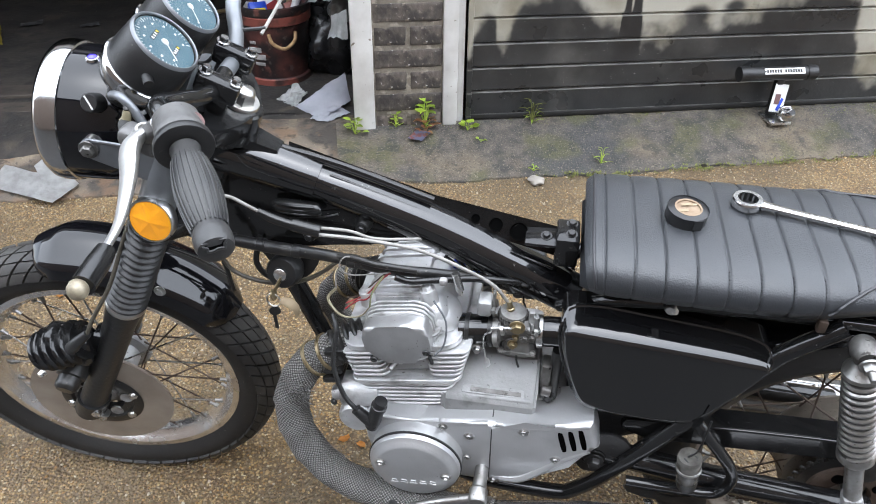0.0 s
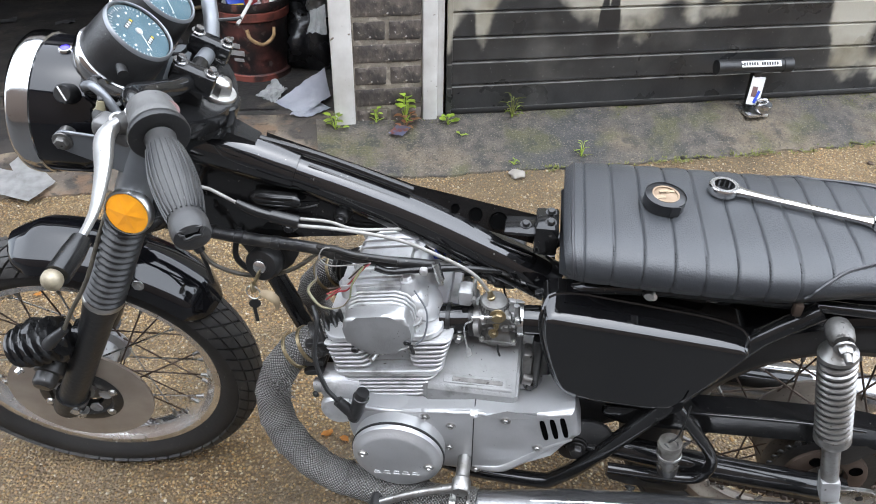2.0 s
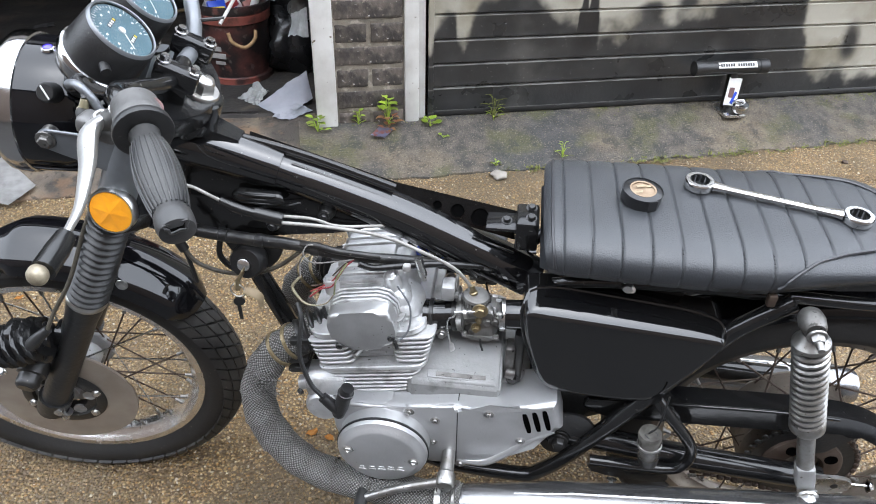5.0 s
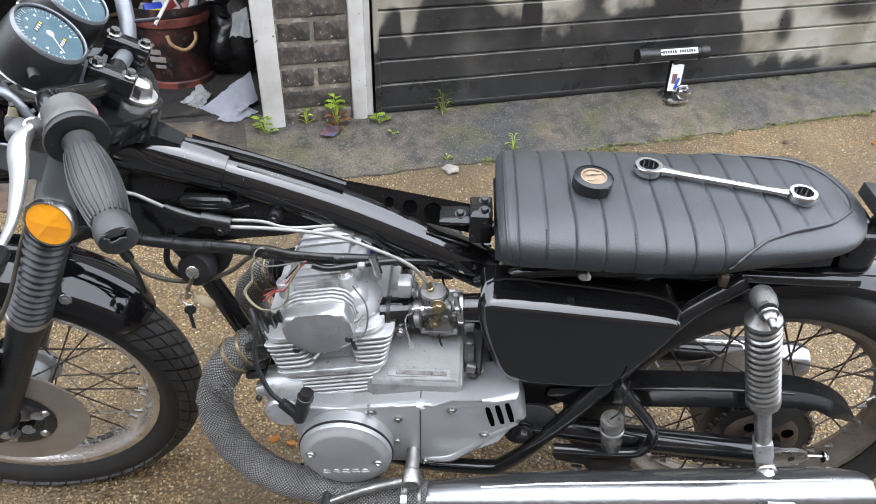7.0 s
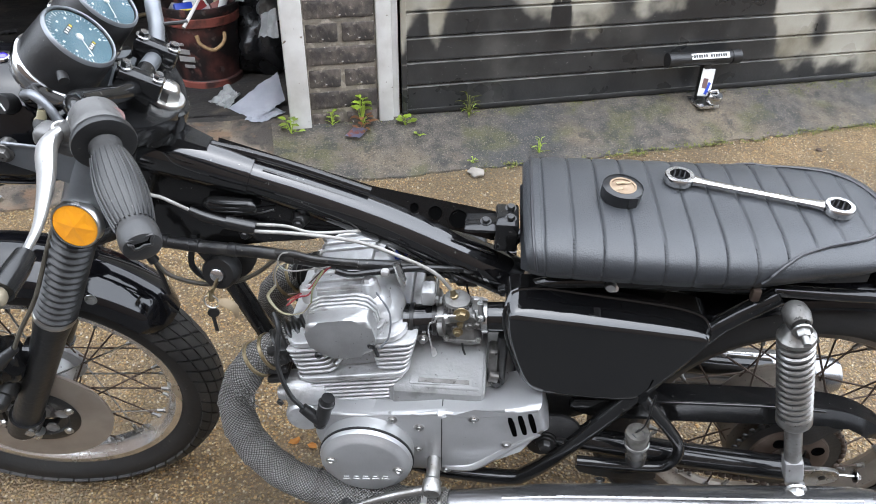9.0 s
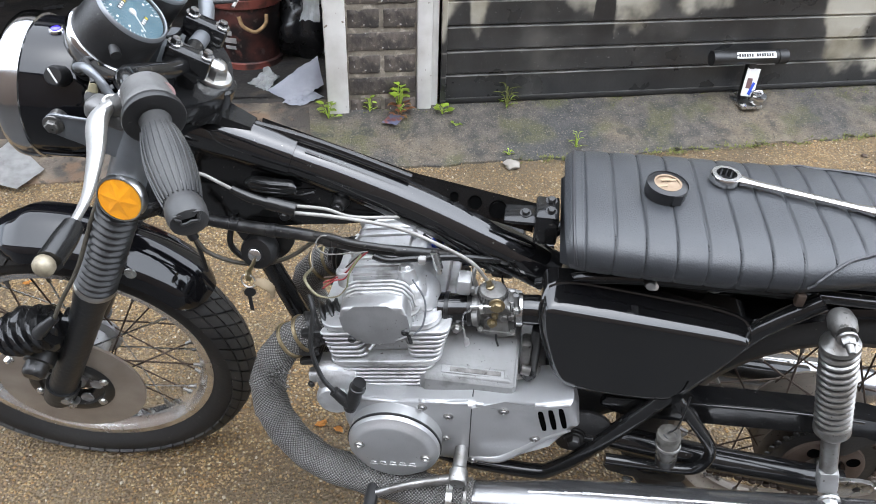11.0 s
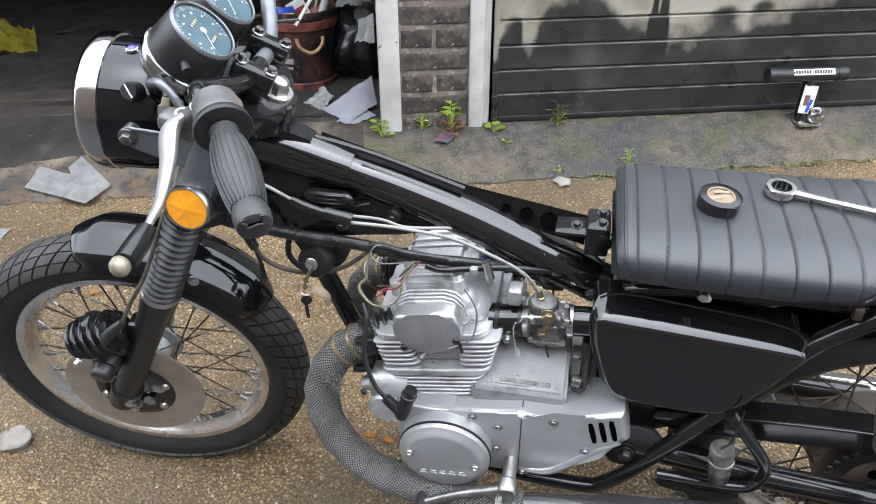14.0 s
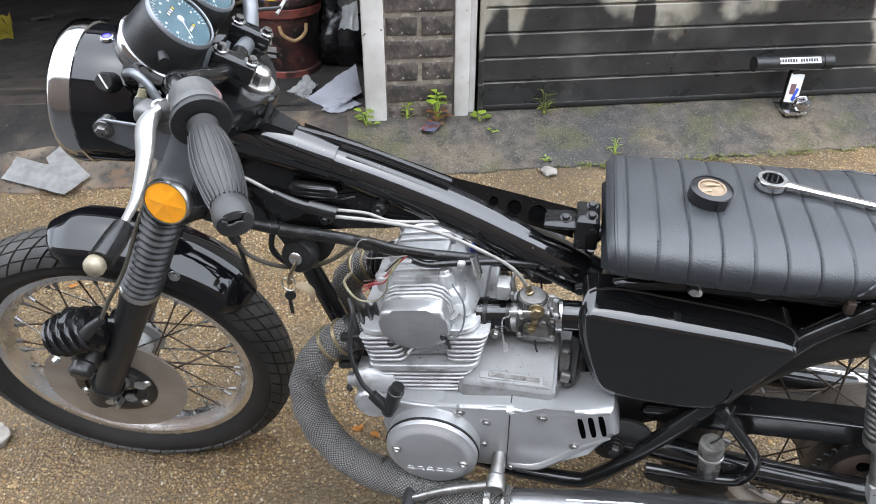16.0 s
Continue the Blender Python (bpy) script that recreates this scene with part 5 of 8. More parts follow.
def frame_tubes():
    f = part("frame", tube([(-0.225, 0, 0.752), (-0.15, 0, 0.727), (-0.044, 0, 0.686), (0.07, 0, 0.632), (0.13, 0, 0.603), (0.17, 0, 0.582)], [0.0285, 0.030, 0.032, 0.033, 0.034, 0.034], 28, 6), "frame_gloss", bike, "gloss black steel frame with scuffed paint")
    part("backbone_front", tube([(-0.37, 0, 0.795), (-0.33, 0, 0.785), (-0.27, 0, 0.767), (-0.222, 0, 0.752)], [0.037, 0.037, 0.034, 0.0315], 28, 6), "frame_gloss", f, "thicker front end of the backbone")
    part("backbone_gusset", loft([[(x, -w, z - 0.035), (x, -w * 0.7, z), (x, w * 0.7, z), (x, w, z - 0.035)] for x, z, w in ((-0.355, 0.832, 0.03), (-0.31, 0.822, 0.028), (-0.275, 0.806, 0.02))]), "gloss", f, "pressed gusset behind the headstock")
    # pressed channel over the tube: a lip, then a sloping plate with three holes
    lip = [(-0.275, 0.800), (-0.18, 0.776), (-0.05, 0.731)]
    part("pressed_lip", tube([(x, 0.006, z) for x, z in lip], 0.006, 8, 4), "gloss", f)
    top = [(-0.27, 0.802), (-0.05, 0.730), (0.135, 0.694)]
    bot = [(-0.27, 0.778), (-0.05, 0.700), (0.135, 0.652)]
    bm = bmesh.new()
    plate = [bm.verts.new((x, 0.022, z)) for x, z in top] + [bm.verts.new((x, 0.004, z)) for x, z in reversed(bot)]
    bm.faces.new((plate[0], plate[1], plate[4], plate[5]))
    bm.faces.new((plate[1], plate[2], plate[3], plate[4]))
    bmesh.ops.solidify(bm, geom=bm.faces[:], thickness=0.003)
    part("channel_plate", bm, "gloss", f, "black pressed channel plate")
    part("weld", tube([(-0.2, -0.012, 0.772), (-0.05, -0.012, 0.718), (0.06, -0.012, 0.668), (0.135, -0.014, 0.640)], 0.002, 7, 5), "gloss", f, "rough weld bead")
    for x, z, r in ((0.014, 0.711, 0.006), (0.045, 0.703, 0.0095), (0.08, 0.694, 0.0125)):
        part("lightening_hole", lathe([(0, -0.001), (r * 0.92, -0.001), (r, 0.0005), (r * 1.1, 0.0015), (r * 1.12, 0.0)], (x, 0.009, z - 0.008), (-0.1, -0.75, 0.65), 20), "void", f, "dark round hole")
    # seat hinge bracket
    br = part("seat_bracket", merge(box((0.125, 0.0, 0.688), (0.07, 0.045, 0.006), 0.002), box((0.152, -0.003, 0.683), (0.034, 0.055, 0.05), 0.004)), "gloss", f, "black seat hinge bracket")
    for p in ((0.121, -0.002, 0.692), (0.157, 0.012, 0.708), (0.157, -0.014, 0.708)):
        part("bolt", hexbolt(p, (0.0, -0.25, 1), 0.006, 0.006), "satin", br)
    # single front downtube, cradle and side tubes
    part("downtube", tube([(-0.345, 0, 0.70), (-0.305, 0, 0.59), (-0.246, 0, 0.42), (-0.215, 0, 0.33)], 0.0165, 14, 4), "gloss", f, "black front downtube")
    for s in (-1, 1):
        y = 0.12 * s
        part("cradle_tube", tube([(0.522, y * 0.88, 0.668), (0.47, y * 0.9, 0.6226), (0.4414, y * 0.92, 0.588), (0.36, y, 0.462), (0.264, y, 0.305), (0.215, y, 0.243), (0.18, y, 0.226), (0.07, y, 0.234), (0.0, y * 0.9, 0.237)], 0.0135, 14, 6), "gloss", f, "black cradle tube")
        part("seat_rail", tube([(0.15, 0.05 * s, 0.60), (0.24, 0.085 * s, 0.655), (0.40, 0.088 * s, 0.664), (0.60, 0.085 * s, 0.657), (0.69, 0.08 * s, 0.652)], 0.0095, 12, 5), "gloss", f, "black seat rail")
        # passenger peg loop
        part("peg_loop", tube([(0.372, 0.132 * s, 0.47), (0.385, 0.136 * s, 0.455), (0.43, 0.138 * s, 0.395), (0.446, 0.138 * s, 0.36), (0.44, 0.138 * s, 0.325), (0.41, 0.138 * s, 0.308), (0.29, 0.138 * s, 0.311)], 0.0095, 12, 5), "gloss", f, "black tubular loop")
    part("peg_plate", prism([(0.285, 0.305), (0.315, 0.318), (0.33, 0.305), (0.36, 0.285), (0.395, 0.300), (0.42, 0.303), (0.425, 0.280), (0.40, 0.272), (0.30, 0.28)], -0.142, -0.137, 0.001, 1, 1), "satin", f, "black pressed bracket")
    part("bolt", hexbolt((0.331, -0.15, 0.283), (0, -0.6, -0.8), 0.006, 0.012), "steel", f)
    part("pivot_bolt", merge(hexbolt((0.236, -0.125, 0.336), (0, -1, 0), 0.011, 0.012), lathe([(0, 0), (0.018, 0), (0.02, -0.012), (0, -0.012)], (0.236, -0.122, 0.336), (0, -1, 0), 20)), "satin", f, "swing arm pivot bolt")
    part("pivot_plate", prism([(0.20, 0.39), (0.27, 0.40), (0.30, 0.36), (0.25, 0.29), (0.205, 0.3)], -0.118, -0.112, 0.001, 1, 2), "satin", f)
    part("head_gusset", prism([(-0.415, 0.66), (-0.40, 0.745), (-0.33, 0.765), (-0.2, 0.735), (-0.06, 0.68), (-0.12, 0.655), (-0.235, 0.64), (-0.33, 0.617), (-0.39, 0.625)], -0.016, 0.016, 0.005, 2, 1), "gloss", f, "black pressed gusset under the backbone")
    # inner rear wall of the frame, battery carrier behind the side panel
    part("inner_guard", prism([(0.185, 0.47), (0.43, 0.475), (0.40, 0.40), (0.34, 0.345), (0.25, 0.285), (0.17, 0.29)], -0.05, 0.06, 0.006, 2, 1), "satin", f, "black inner guard under the seat")
    part("pivot_web", prism([(0.19, 0.47), (0.35, 0.47), (0.30, 0.40), (0.255, 0.35), (0.215, 0.285), (0.15, 0.27), (0.14, 0.30)], -0.094, -0.086, 0.002, 1, 1), "satin", f, "black frame web behind the engine")
    part("battery_box", box((0.29, 0.0, 0.56), (0.2, 0.13, 0.17), 0.008), "satin", f, "black battery box")


frame_tubes()


def rear_mudguard():
    secs = []
    for k in range(31):
        a = radians(150 - 76 * k / 30)
        sec = []
        for j in range(13):
            b = radians(-92 + 184 * j / 12)
            r = 0.335 + 0.03 * math.cos(b)
            sec.append((0.655 + r * math.cos(a), 0.07 * math.sin(b), 0.282 + r * math.sin(a)))
        inner = [(0.655 + (x - 0.655) * 0.992, y * 0.96, 0.282 + (z - 0.282) * 0.992) for x, y, z in reversed(sec)]
        secs.append(sec + inner)
    g = part("rear_mudguard", loft(secs), "enamel", bike, "black rear mudguard", sharp=50)
    part("tail_bracket", box((0.702, 0, 0.668), (0.058, 0.09, 0.075), 0.014, 3), "gloss", g)


def tail_lamp():
    t = part("tail_lamp", box((0, 0, 0), (0.054, 0.058, 0.022), 0.004, 2, Matrix.Translation((0.728, -0.005, 0.741)) @ Matrix.Rotation(radians(8), 4, "Y")), "plastic", bike, "small black tail lamp on a stalk")
    part("stalk", tube([(0.74, 0, 0.74), (0.735, 0, 0.71), (0.72, 0, 0.68)], 0.009, 10), "plastic", t)
    part("wire", tube([(0.74, -0.02, 0.735), (0.765, -0.03, 0.69), (0.80, -0.02, 0.60)], 0.0025, 6), "black_cable", t)


rear_mudguard()
tail_lamp()


def seat():
    x0, x1 = 0.172, 0.704
    def half_width(x):
        t = (x - x0) / (x1 - x0)
        w = 0.126 + 0.008 * math.sin(math.pi * min(t * 1.2, 1))
        if t > 0.76:
            w *= max(1 - ((t - 0.76) / 0.2405) ** 2.9, 0.0004) ** 0.5
        if t < 0.03:
            w *= 0.965 + 0.035 * (t / 0.03)
        return w
    def top(x):
        t = (x - x0) / (x1 - x0)
        return 0.747 - 0.004 * t - (0.018 * max(0, (t - 0.85) / 0.15) ** 2.2) - (0.010 * (1 - t / 0.03) ** 2 if t < 0.03 else 0)
    def base(x):
        t = (x - x0) / (x1 - x0)
        return 0.6925 + 0.0175 * max(0, (t - 0.55) / 0.45) ** 1.4
    def drift(x):
        """The loose tail sits a little off the middle line."""
        u = min(max((x - 0.4) / 0.3, 0), 1)
        return 0.014 * u * u * (3 - 2 * u)
    pitch = 0.0395
    def edge(c):
        """Where the tucked top ends, by how far out a point lies."""
        return float(np.interp(abs(c), (0, 0.1, 0.25, 0.38, 0.46, 0.61, 0.87, 0.98, 1), (0.684, 0.675, 0.651, 0.62, 0.578, 0.536, 0.505, 0.491, 0.482)))
    secs, N = [], 441
    for k in range(N):
        x = x0 + (x1 - x0) * k / (N - 1)
        w, zt, zb = half_width(x), top(x), base(x)
        ph = ((x - 0.476) / pitch) % 1.0
        d = min(ph, 1 - ph) * pitch
        groove = math.exp(-(d / 0.0017) ** 2)
        puff = math.sin(math.pi * ph) ** 0.6
        sec = []
        for j in range(33):
            a = math.pi * (1 - j / 32)
            c, s = math.cos(a), math.sin(a)
            y = w * math.copysign(abs(c) ** 0.42, c)
            z = zb + (zt - zb) * (s ** 0.62)
            y *= 1 - (0.055 + 0.075 * min(max((x - 0.47) / 0.1, 0), 1)) * max(0, 1 - (z - zb) / (0.62 * (zt - zb))) ** 1.6
            cover = x < edge(c) and x > x0 + 0.024
            if cover:
                y *= 1 - 0.012 * groove + 0.006 * puff
                z = zb + (z - zb) * (1 - 0.035 * groove + 0.03 * puff)
            y += drift(x)
            back = 0.013 * max(0, 1 - (x - x0) / 0.05) * (1 - (z - zb) / (zt - zb))
            sec.append((x + back, y, z))
        sec += [(x, w * 0.84 + drift(x), zb - 0.004), (x, -w * 0.84 + drift(x), zb - 0.004)]
        secs.append(sec)
    st = part("seat", loft(secs), "vinyl", bike, "black vinyl cafe racer seat with cross-stitched tucks", sharp=60)
    # piping: front seam and the curved edge that ends the tucks
    def on(x, j):
        k = min(range(N), key=lambda i: abs(secs[i][0][0] - x))
        p = Vector(secs[k][j])
        return p + Vector((0, p.y, p.z - 0.70)).normalized() * 0.0012
    part("piping", tube([on(x0 + 0.022, j) for j in range(1, 32)], 0.0022, 7, 1), "piping", st, "black piping")
    curve = []
    for j in range(1, 17):
        curve.append((edge(math.cos(math.pi * (1 - j / 32))), j))
    path = [on(x, j) for x, j in curve]
    path += [on(x, 32 - j) for x, j in reversed(curve[:-1])]
    part("piping", tube(path, 0.0024, 7, 3), "piping", st, "black piping")
    # stitches along each tuck
    bms = []
    k = 0
    x = 0.476 - 6 * pitch
    while x < 0.66:
        for j in range(2, 31):
            if x < edge(math.cos(math.pi * (1 - j / 32))) and abs(on(x, j).y) > 0.1:
                a, b = on(x, j), on(x, j + 1)
                bms.append(bar(a + (b - a) * 0.15, a + (b - a) * 0.62, 0.0009, 5))
        x += pitch
    tagged(part("stitching", merge(*bms), "seam", st, "dark stitching"), kind="stuff")
    part("seat_pan", loft([[(x, -half_width(x) * 0.72, 0.697), (x, half_width(x) * 0.72, 0.697), (x, half_width(x) * 0.72, 0.682), (x, -half_width(x) * 0.72, 0.682)] for x in (0.19, 0.3, 0.45, 0.58, 0.64)]), "satin", st, "black seat pan")
    part("seat_stud", merge(bar((0.2933, -0.1, 0.6639), (0.2997, -0.122, 0.6784), 0.005, 12), bar((0.2957, -0.114, 0.6794), (0.2935, -0.123, 0.6784), 0.0068, 12)), "steel", st, "bright stud")
    part("seat_tab", box((0.485, -0.118, 0.679), (0.012, 0.012, 0.02), 0.003), "rust", st)
    return top


seat_top = seat()


def side_panel():
    ol = [(0.154, 0.60), (0.154, 0.632), (0.168, 0.647), (0.30, 0.634), (0.428, 0.621), (0.448, 0.607), (0.437, 0.575), (0.40, 0.51), (0.372, 0.466), (0.345, 0.455), (0.27, 0.456), (0.212, 0.462), (0.19, 0.478), (0.168, 0.54)]
    pts = ol
    for _ in range(2):
        pts = [q for a, b in zip(pts, pts[1:] + pts[:1]) for q in ((a[0] * 0.75 + b[0] * 0.25, a[1] * 0.75 + b[1] * 0.25), (a[0] * 0.25 + b[0] * 0.75, a[1] * 0.25 + b[1] * 0.75))]
    edge = np.array(pts)
    nxt = np.roll(edge, -1, axis=0)
    def gap(x, z):
        """Distance to the panel's outline."""
        p, d = np.array((x, z)), nxt - edge
        t = np.clip(((p - edge) * d).sum(1) / (d * d).sum(1), 0, 1)
        return float(np.sqrt((((edge + d * t[:, None]) - p) ** 2).sum(1)).min())
    def reach(x):
        zs = [a[1] + (b[1] - a[1]) * (x - a[0]) / (b[0] - a[0]) for a, b in zip(pts, pts[1:] + pts[:1]) if (a[0] - x) * (b[0] - x) < 0]
        return min(zs), max(zs)
    def crease(x):
        return 0.6266 - 0.089 * (x - 0.18)
    def out(x, z):
        """The face: a rounded crease at three quarters of the height, a dished slope above it."""
        h = z - crease(x)
        if h > 0.009:
            y = -0.138 + 0.0139 + 1.85 * (h - 0.009) + 6 * (h - 0.009) ** 2
        elif h > -0.006:
            y = -0.138 + 0.0139 * ((h + 0.006) / 0.015) ** 2
        else:
            y = -0.138 + 0.03 * (-0.006 - h)
        side = 0.011 if x < 0.24 else 0.010
        return y + 0.016 * (1 - min(gap(x, z) / side, 1)) ** 2
    x0, x1 = min(p[0] for p in pts) + 0.0004, max(p[0] for p in pts) - 0.0004
    bm = bmesh.new()
    cols = []
    for k in range(81):
        s = k / 80
        x = x0 + (x1 - x0) * (0.5 - 0.5 * math.cos(math.pi * s)) * 0.5 + (x1 - x0) * s * 0.5
        lo, hi = reach(x)
        c = min(max(crease(x), lo + (hi - lo) * 0.05), hi - (hi - lo) * 0.05)
        zs = [lo + (c - lo) * (0.5 - 0.5 * math.cos(math.pi * j / 22)) for j in range(22)] + [c + (hi - c) * j / 22 for j in range(23)]
        cols.append([bm.verts.new((x, out(x, z), z)) for z in zs])
    for a, b in zip(cols, cols[1:]):
        for j in range(len(a) - 1):
            bm.faces.new((a[j], b[j], b[j + 1], a[j + 1]))
    def rim(x, z):
        return min(out(x, z) - 0.002, -0.072)
    skirt = loft([[(x, -0.06, z) for x, z in pts], [(x, rim(x, z), z) for x, z in pts]], caps=False)
    p = part("side_panel", merge(bm, skirt), "panel_gloss", bike, "gloss black side panel", sharp=70)
    part("edge_bead", tube([Vector((x, rim(x, z) + 0.003, z)) for x, z in pts + pts[:1]], 0.0032, 8, 1), "panel_gloss", p)


side_panel()


def shock(side):
    y = 0.15 * side
    t, b = Vector((0.530, y * 1.03, 0.673)), Vector((0.624, y * 1.08, 0.33))
    d = (b - t).normalized()
    s = part("shock_absorber", tube([t + d * 0.03, t + d * 0.21], 0.013, 14, 0), "carb", bike, "exposed-spring rear shock absorber, dulled steel")
    L0, L1, n = 0.036, 0.19, 13
    x = d.orthogonal().normalized()
    z = d.cross(x)
    pts = [t + d * (L0 + (L1 - L0) * k / (n * 16)) + 0.0207 * (math.cos(2 * math.pi * k / 16) * x + math.sin(2 * math.pi * k / 16) * z) for k in range(n * 16 + 1)]
    part("spring", tube(pts, 0.0043, 8, 0), "spring", s, "bright coil spring")
    part("top_cap", lathe([(0, 0.014), (0.012, 0.014), (0.015, 0.02), (0.0215, 0.027), (0.0245, 0.03), (0.025, 0.036), (0.0225, 0.038), (0, 0.038)], t, d, 28), "spring", s, "dished steel cap")
    part("bottom_cap", lathe([(0, 0.19), (0.0235, 0.19), (0.025, 0.193), (0.025, 0.204), (0.0205, 0.211), (0.014, 0.216), (0, 0.216)], t, d, 28), "spring", s)
    part("lower_body", lathe([(0, 0.21), (0.0128, 0.21), (0.0128, 0.30), (0.011, 0.31), (0, 0.31)], t, d, 20), "spring", s, "grey lower body")
    part("clevis", box((0, 0, 0), (0.030, 0.028, 0.05), 0.006, 2, Matrix.Translation(t + d * 0.318) @ d.to_track_quat("Z", "Y").to_matrix().to_4x4()), "alloy_dull", s)
    part("top_eye", lathe([(0, -0.018), (0.012, -0.018), (0.0155, -0.013), (0.0175, 0), (0.0155, 0.013), (0.012, 0.018), (0, 0.018)], t - d * 0.004, (0, 1, 0), 26), "carb", s, "rounded grey mounting eye")
    part("top_nut", merge(hexbolt(t + Vector((0, side * 0.022, 0)), (0, side, -0.1), 0.009, 0.012), lathe([(0, 0.026), (0.0045, 0.025), (0.0055, 0.01)], t + Vector((0, side * 0.022, 0)), (0, side, -0.1), 12)), "spring", s, "acorn nut")
    part("bottom_nut", merge(hexbolt(b + Vector((0, side * 0.015, 0)), (0, side, -0.1), 0.012, 0.016), lathe([(0, 0.034), (0.006, 0.032), (0.007, 0.012)], b + Vector((0, side * 0.015, 0)), (0, side, -0.1), 12)), "steel", s, "acorn nut")


shock(-1)
shock(1)


def swing_arm():
    s = part("swing_arm", merge(tube([(0.236, -0.10, 0.336), (0.34, -0.102, 0.318), (0.48, -0.108, 0.305), (0.672, -0.112, 0.291)], 0.021, 18, 4), tube([(0.236, 0.10, 0.336), (0.34, 0.102, 0.318), (0.48, 0.108, 0.305), (0.672, 0.112, 0.291)], 0.021, 18, 4), tube([(0.236, -0.12, 0.336), (0.236, 0.12, 0.336)], 0.02, 16, 0)), "gloss", bike, "black tubular swing arm")
    part("adjuster", prism([(0.638, 0.315), (0.655, 0.327), (0.696, 0.330), (0.712, 0.318), (0.706, 0.294), (0.655, 0.282), (0.636, 0.292)], -0.137, -0.130, 0.001, 1, 1), "steel", s, "bright chain adjuster plate")
    part("adjuster_hole", lathe([(0, 0.0005), (0.005, 0.0005), (0.006, 0)], (0.684, -0.1375, 0.309), (0, -1, 0), 16), "black_cable", s)
    part("adjuster_bolt", merge(bar((0.70, -0.13, 0.309), (0.738, -0.13, 0.309), 0.003, 8), hexbolt((0.738, -0.13, 0.309), (1, 0, 0), 0.0075, 0.008)), "steel", s, "adjuster bolt")
    part("rear_axle", merge(tube([(0.655, -0.15, 0.282), (0.655, 0.15, 0.282)], 0.008, 12, 0), hexbolt((0.655, -0.128, 0.282), (0, -1, 0), 0.013, 0.012)), "steel", s, "axle and nut")
    g = [(0.27, 0.430), (0.395, 0.437), (0.56, 0.443), (0.655, 0.442), (0.705, 0.432), (0.745, 0.41), (0.775, 0.384), (0.778, 0.372), (0.75, 0.370), (0.70, 0.402), (0.66, 0.399), (0.59, 0.396), (0.45, 0.389), (0.27, 0.385)]
    cg = part("chain_guard", prism(g, -0.105, -0.070, 0.006, 2, 2), "gloss", bike, "gloss black chain guard")
    part("bright_line", tube([(0.275, -0.1045, 0.424), (0.395, -0.1045, 0.431), (0.56, -0.1045, 0.437), (0.66, -0.1045, 0.434)], 0.0028, 8, 4), "gloss", cg)
    sp = [(0.085, -0.069), (0.085, -0.075), (0.03, -0.075), (0.03, -0.069)]
    spk = part("sprocket", lathe(sp, (0, 0, 0), (0, 1, 0), 48, True), "satin", rear_wheel, "dark rear sprocket")
    part("sprocket_carrier", lathe([(0.03, -0.076), (0.034, -0.084), (0.056, -0.084), (0.064, -0.08), (0.066, -0.074)], (0, 0, 0), (0, 1, 0), 40), "rust", rear_wheel, "brown sprocket carrier")
    for k in range(4):
        a = math.pi / 2 * k + 0.6
        part("carrier_slot", lathe([(0, 0), (0.0085, 0), (0.0105, 0.0012), (0.0105, -0.002)], (0.047 * math.cos(a), -0.0842, 0.047 * math.sin(a)), (0, -1, 0), 18), "void", rear_wheel)
    part("guard_tab", prism([(0.64, 0.402), (0.715, 0.402), (0.71, 0.385), (0.67, 0.335), (0.64, 0.33)], -0.094, -0.09, 0.0008, 1), "plastic", bike, "black sheet tab below the chain guard")
    for k in range(34):
        a = 2 * math.pi * k / 34
        part("tooth", box((0, 0, 0), (0.009, 0.005, 0.012), 0.002, 1, Matrix.Rotation(-a, 4, "Y") @ Matrix.Translation((0, -0.072, 0.088))), "satin", rear_wheel)
    # chain: plates and rollers along the lower and upper run
    links = []
    def run(a, b):
        n = int((Vector(b) - Vector(a)).length / 0.0127)
        for k in range(n):
            c = Vector(a).lerp(Vector(b), (k + 0.5) / n)
            links.append(box(c, (0.013, 0.012 if k % 2 else 0.017, 0.009), 0.003, 1))
    run((0.15, -0.072, 0.295), (0.645, -0.072, 0.195))
    run((0.15, -0.072, 0.375), (0.645, -0.072, 0.370))
    a0, n = radians(80), 20
    for k in range(n):
        a = radians(88 - 176 * k / (n - 1))
        links.append(box((0, 0, 0), (0.013, 0.015, 0.009), 0.003, 1, Matrix.Translation((0.655, -0.072, 0.282)) @ Matrix.Rotation(-(a - math.pi / 2), 4, "Y") @ Matrix.Translation((0, 0, 0.089))))
    tagged(part("chain", merge(*links), "rust", bike, "rusty oily drive chain"), kind="stuff")


swing_arm()


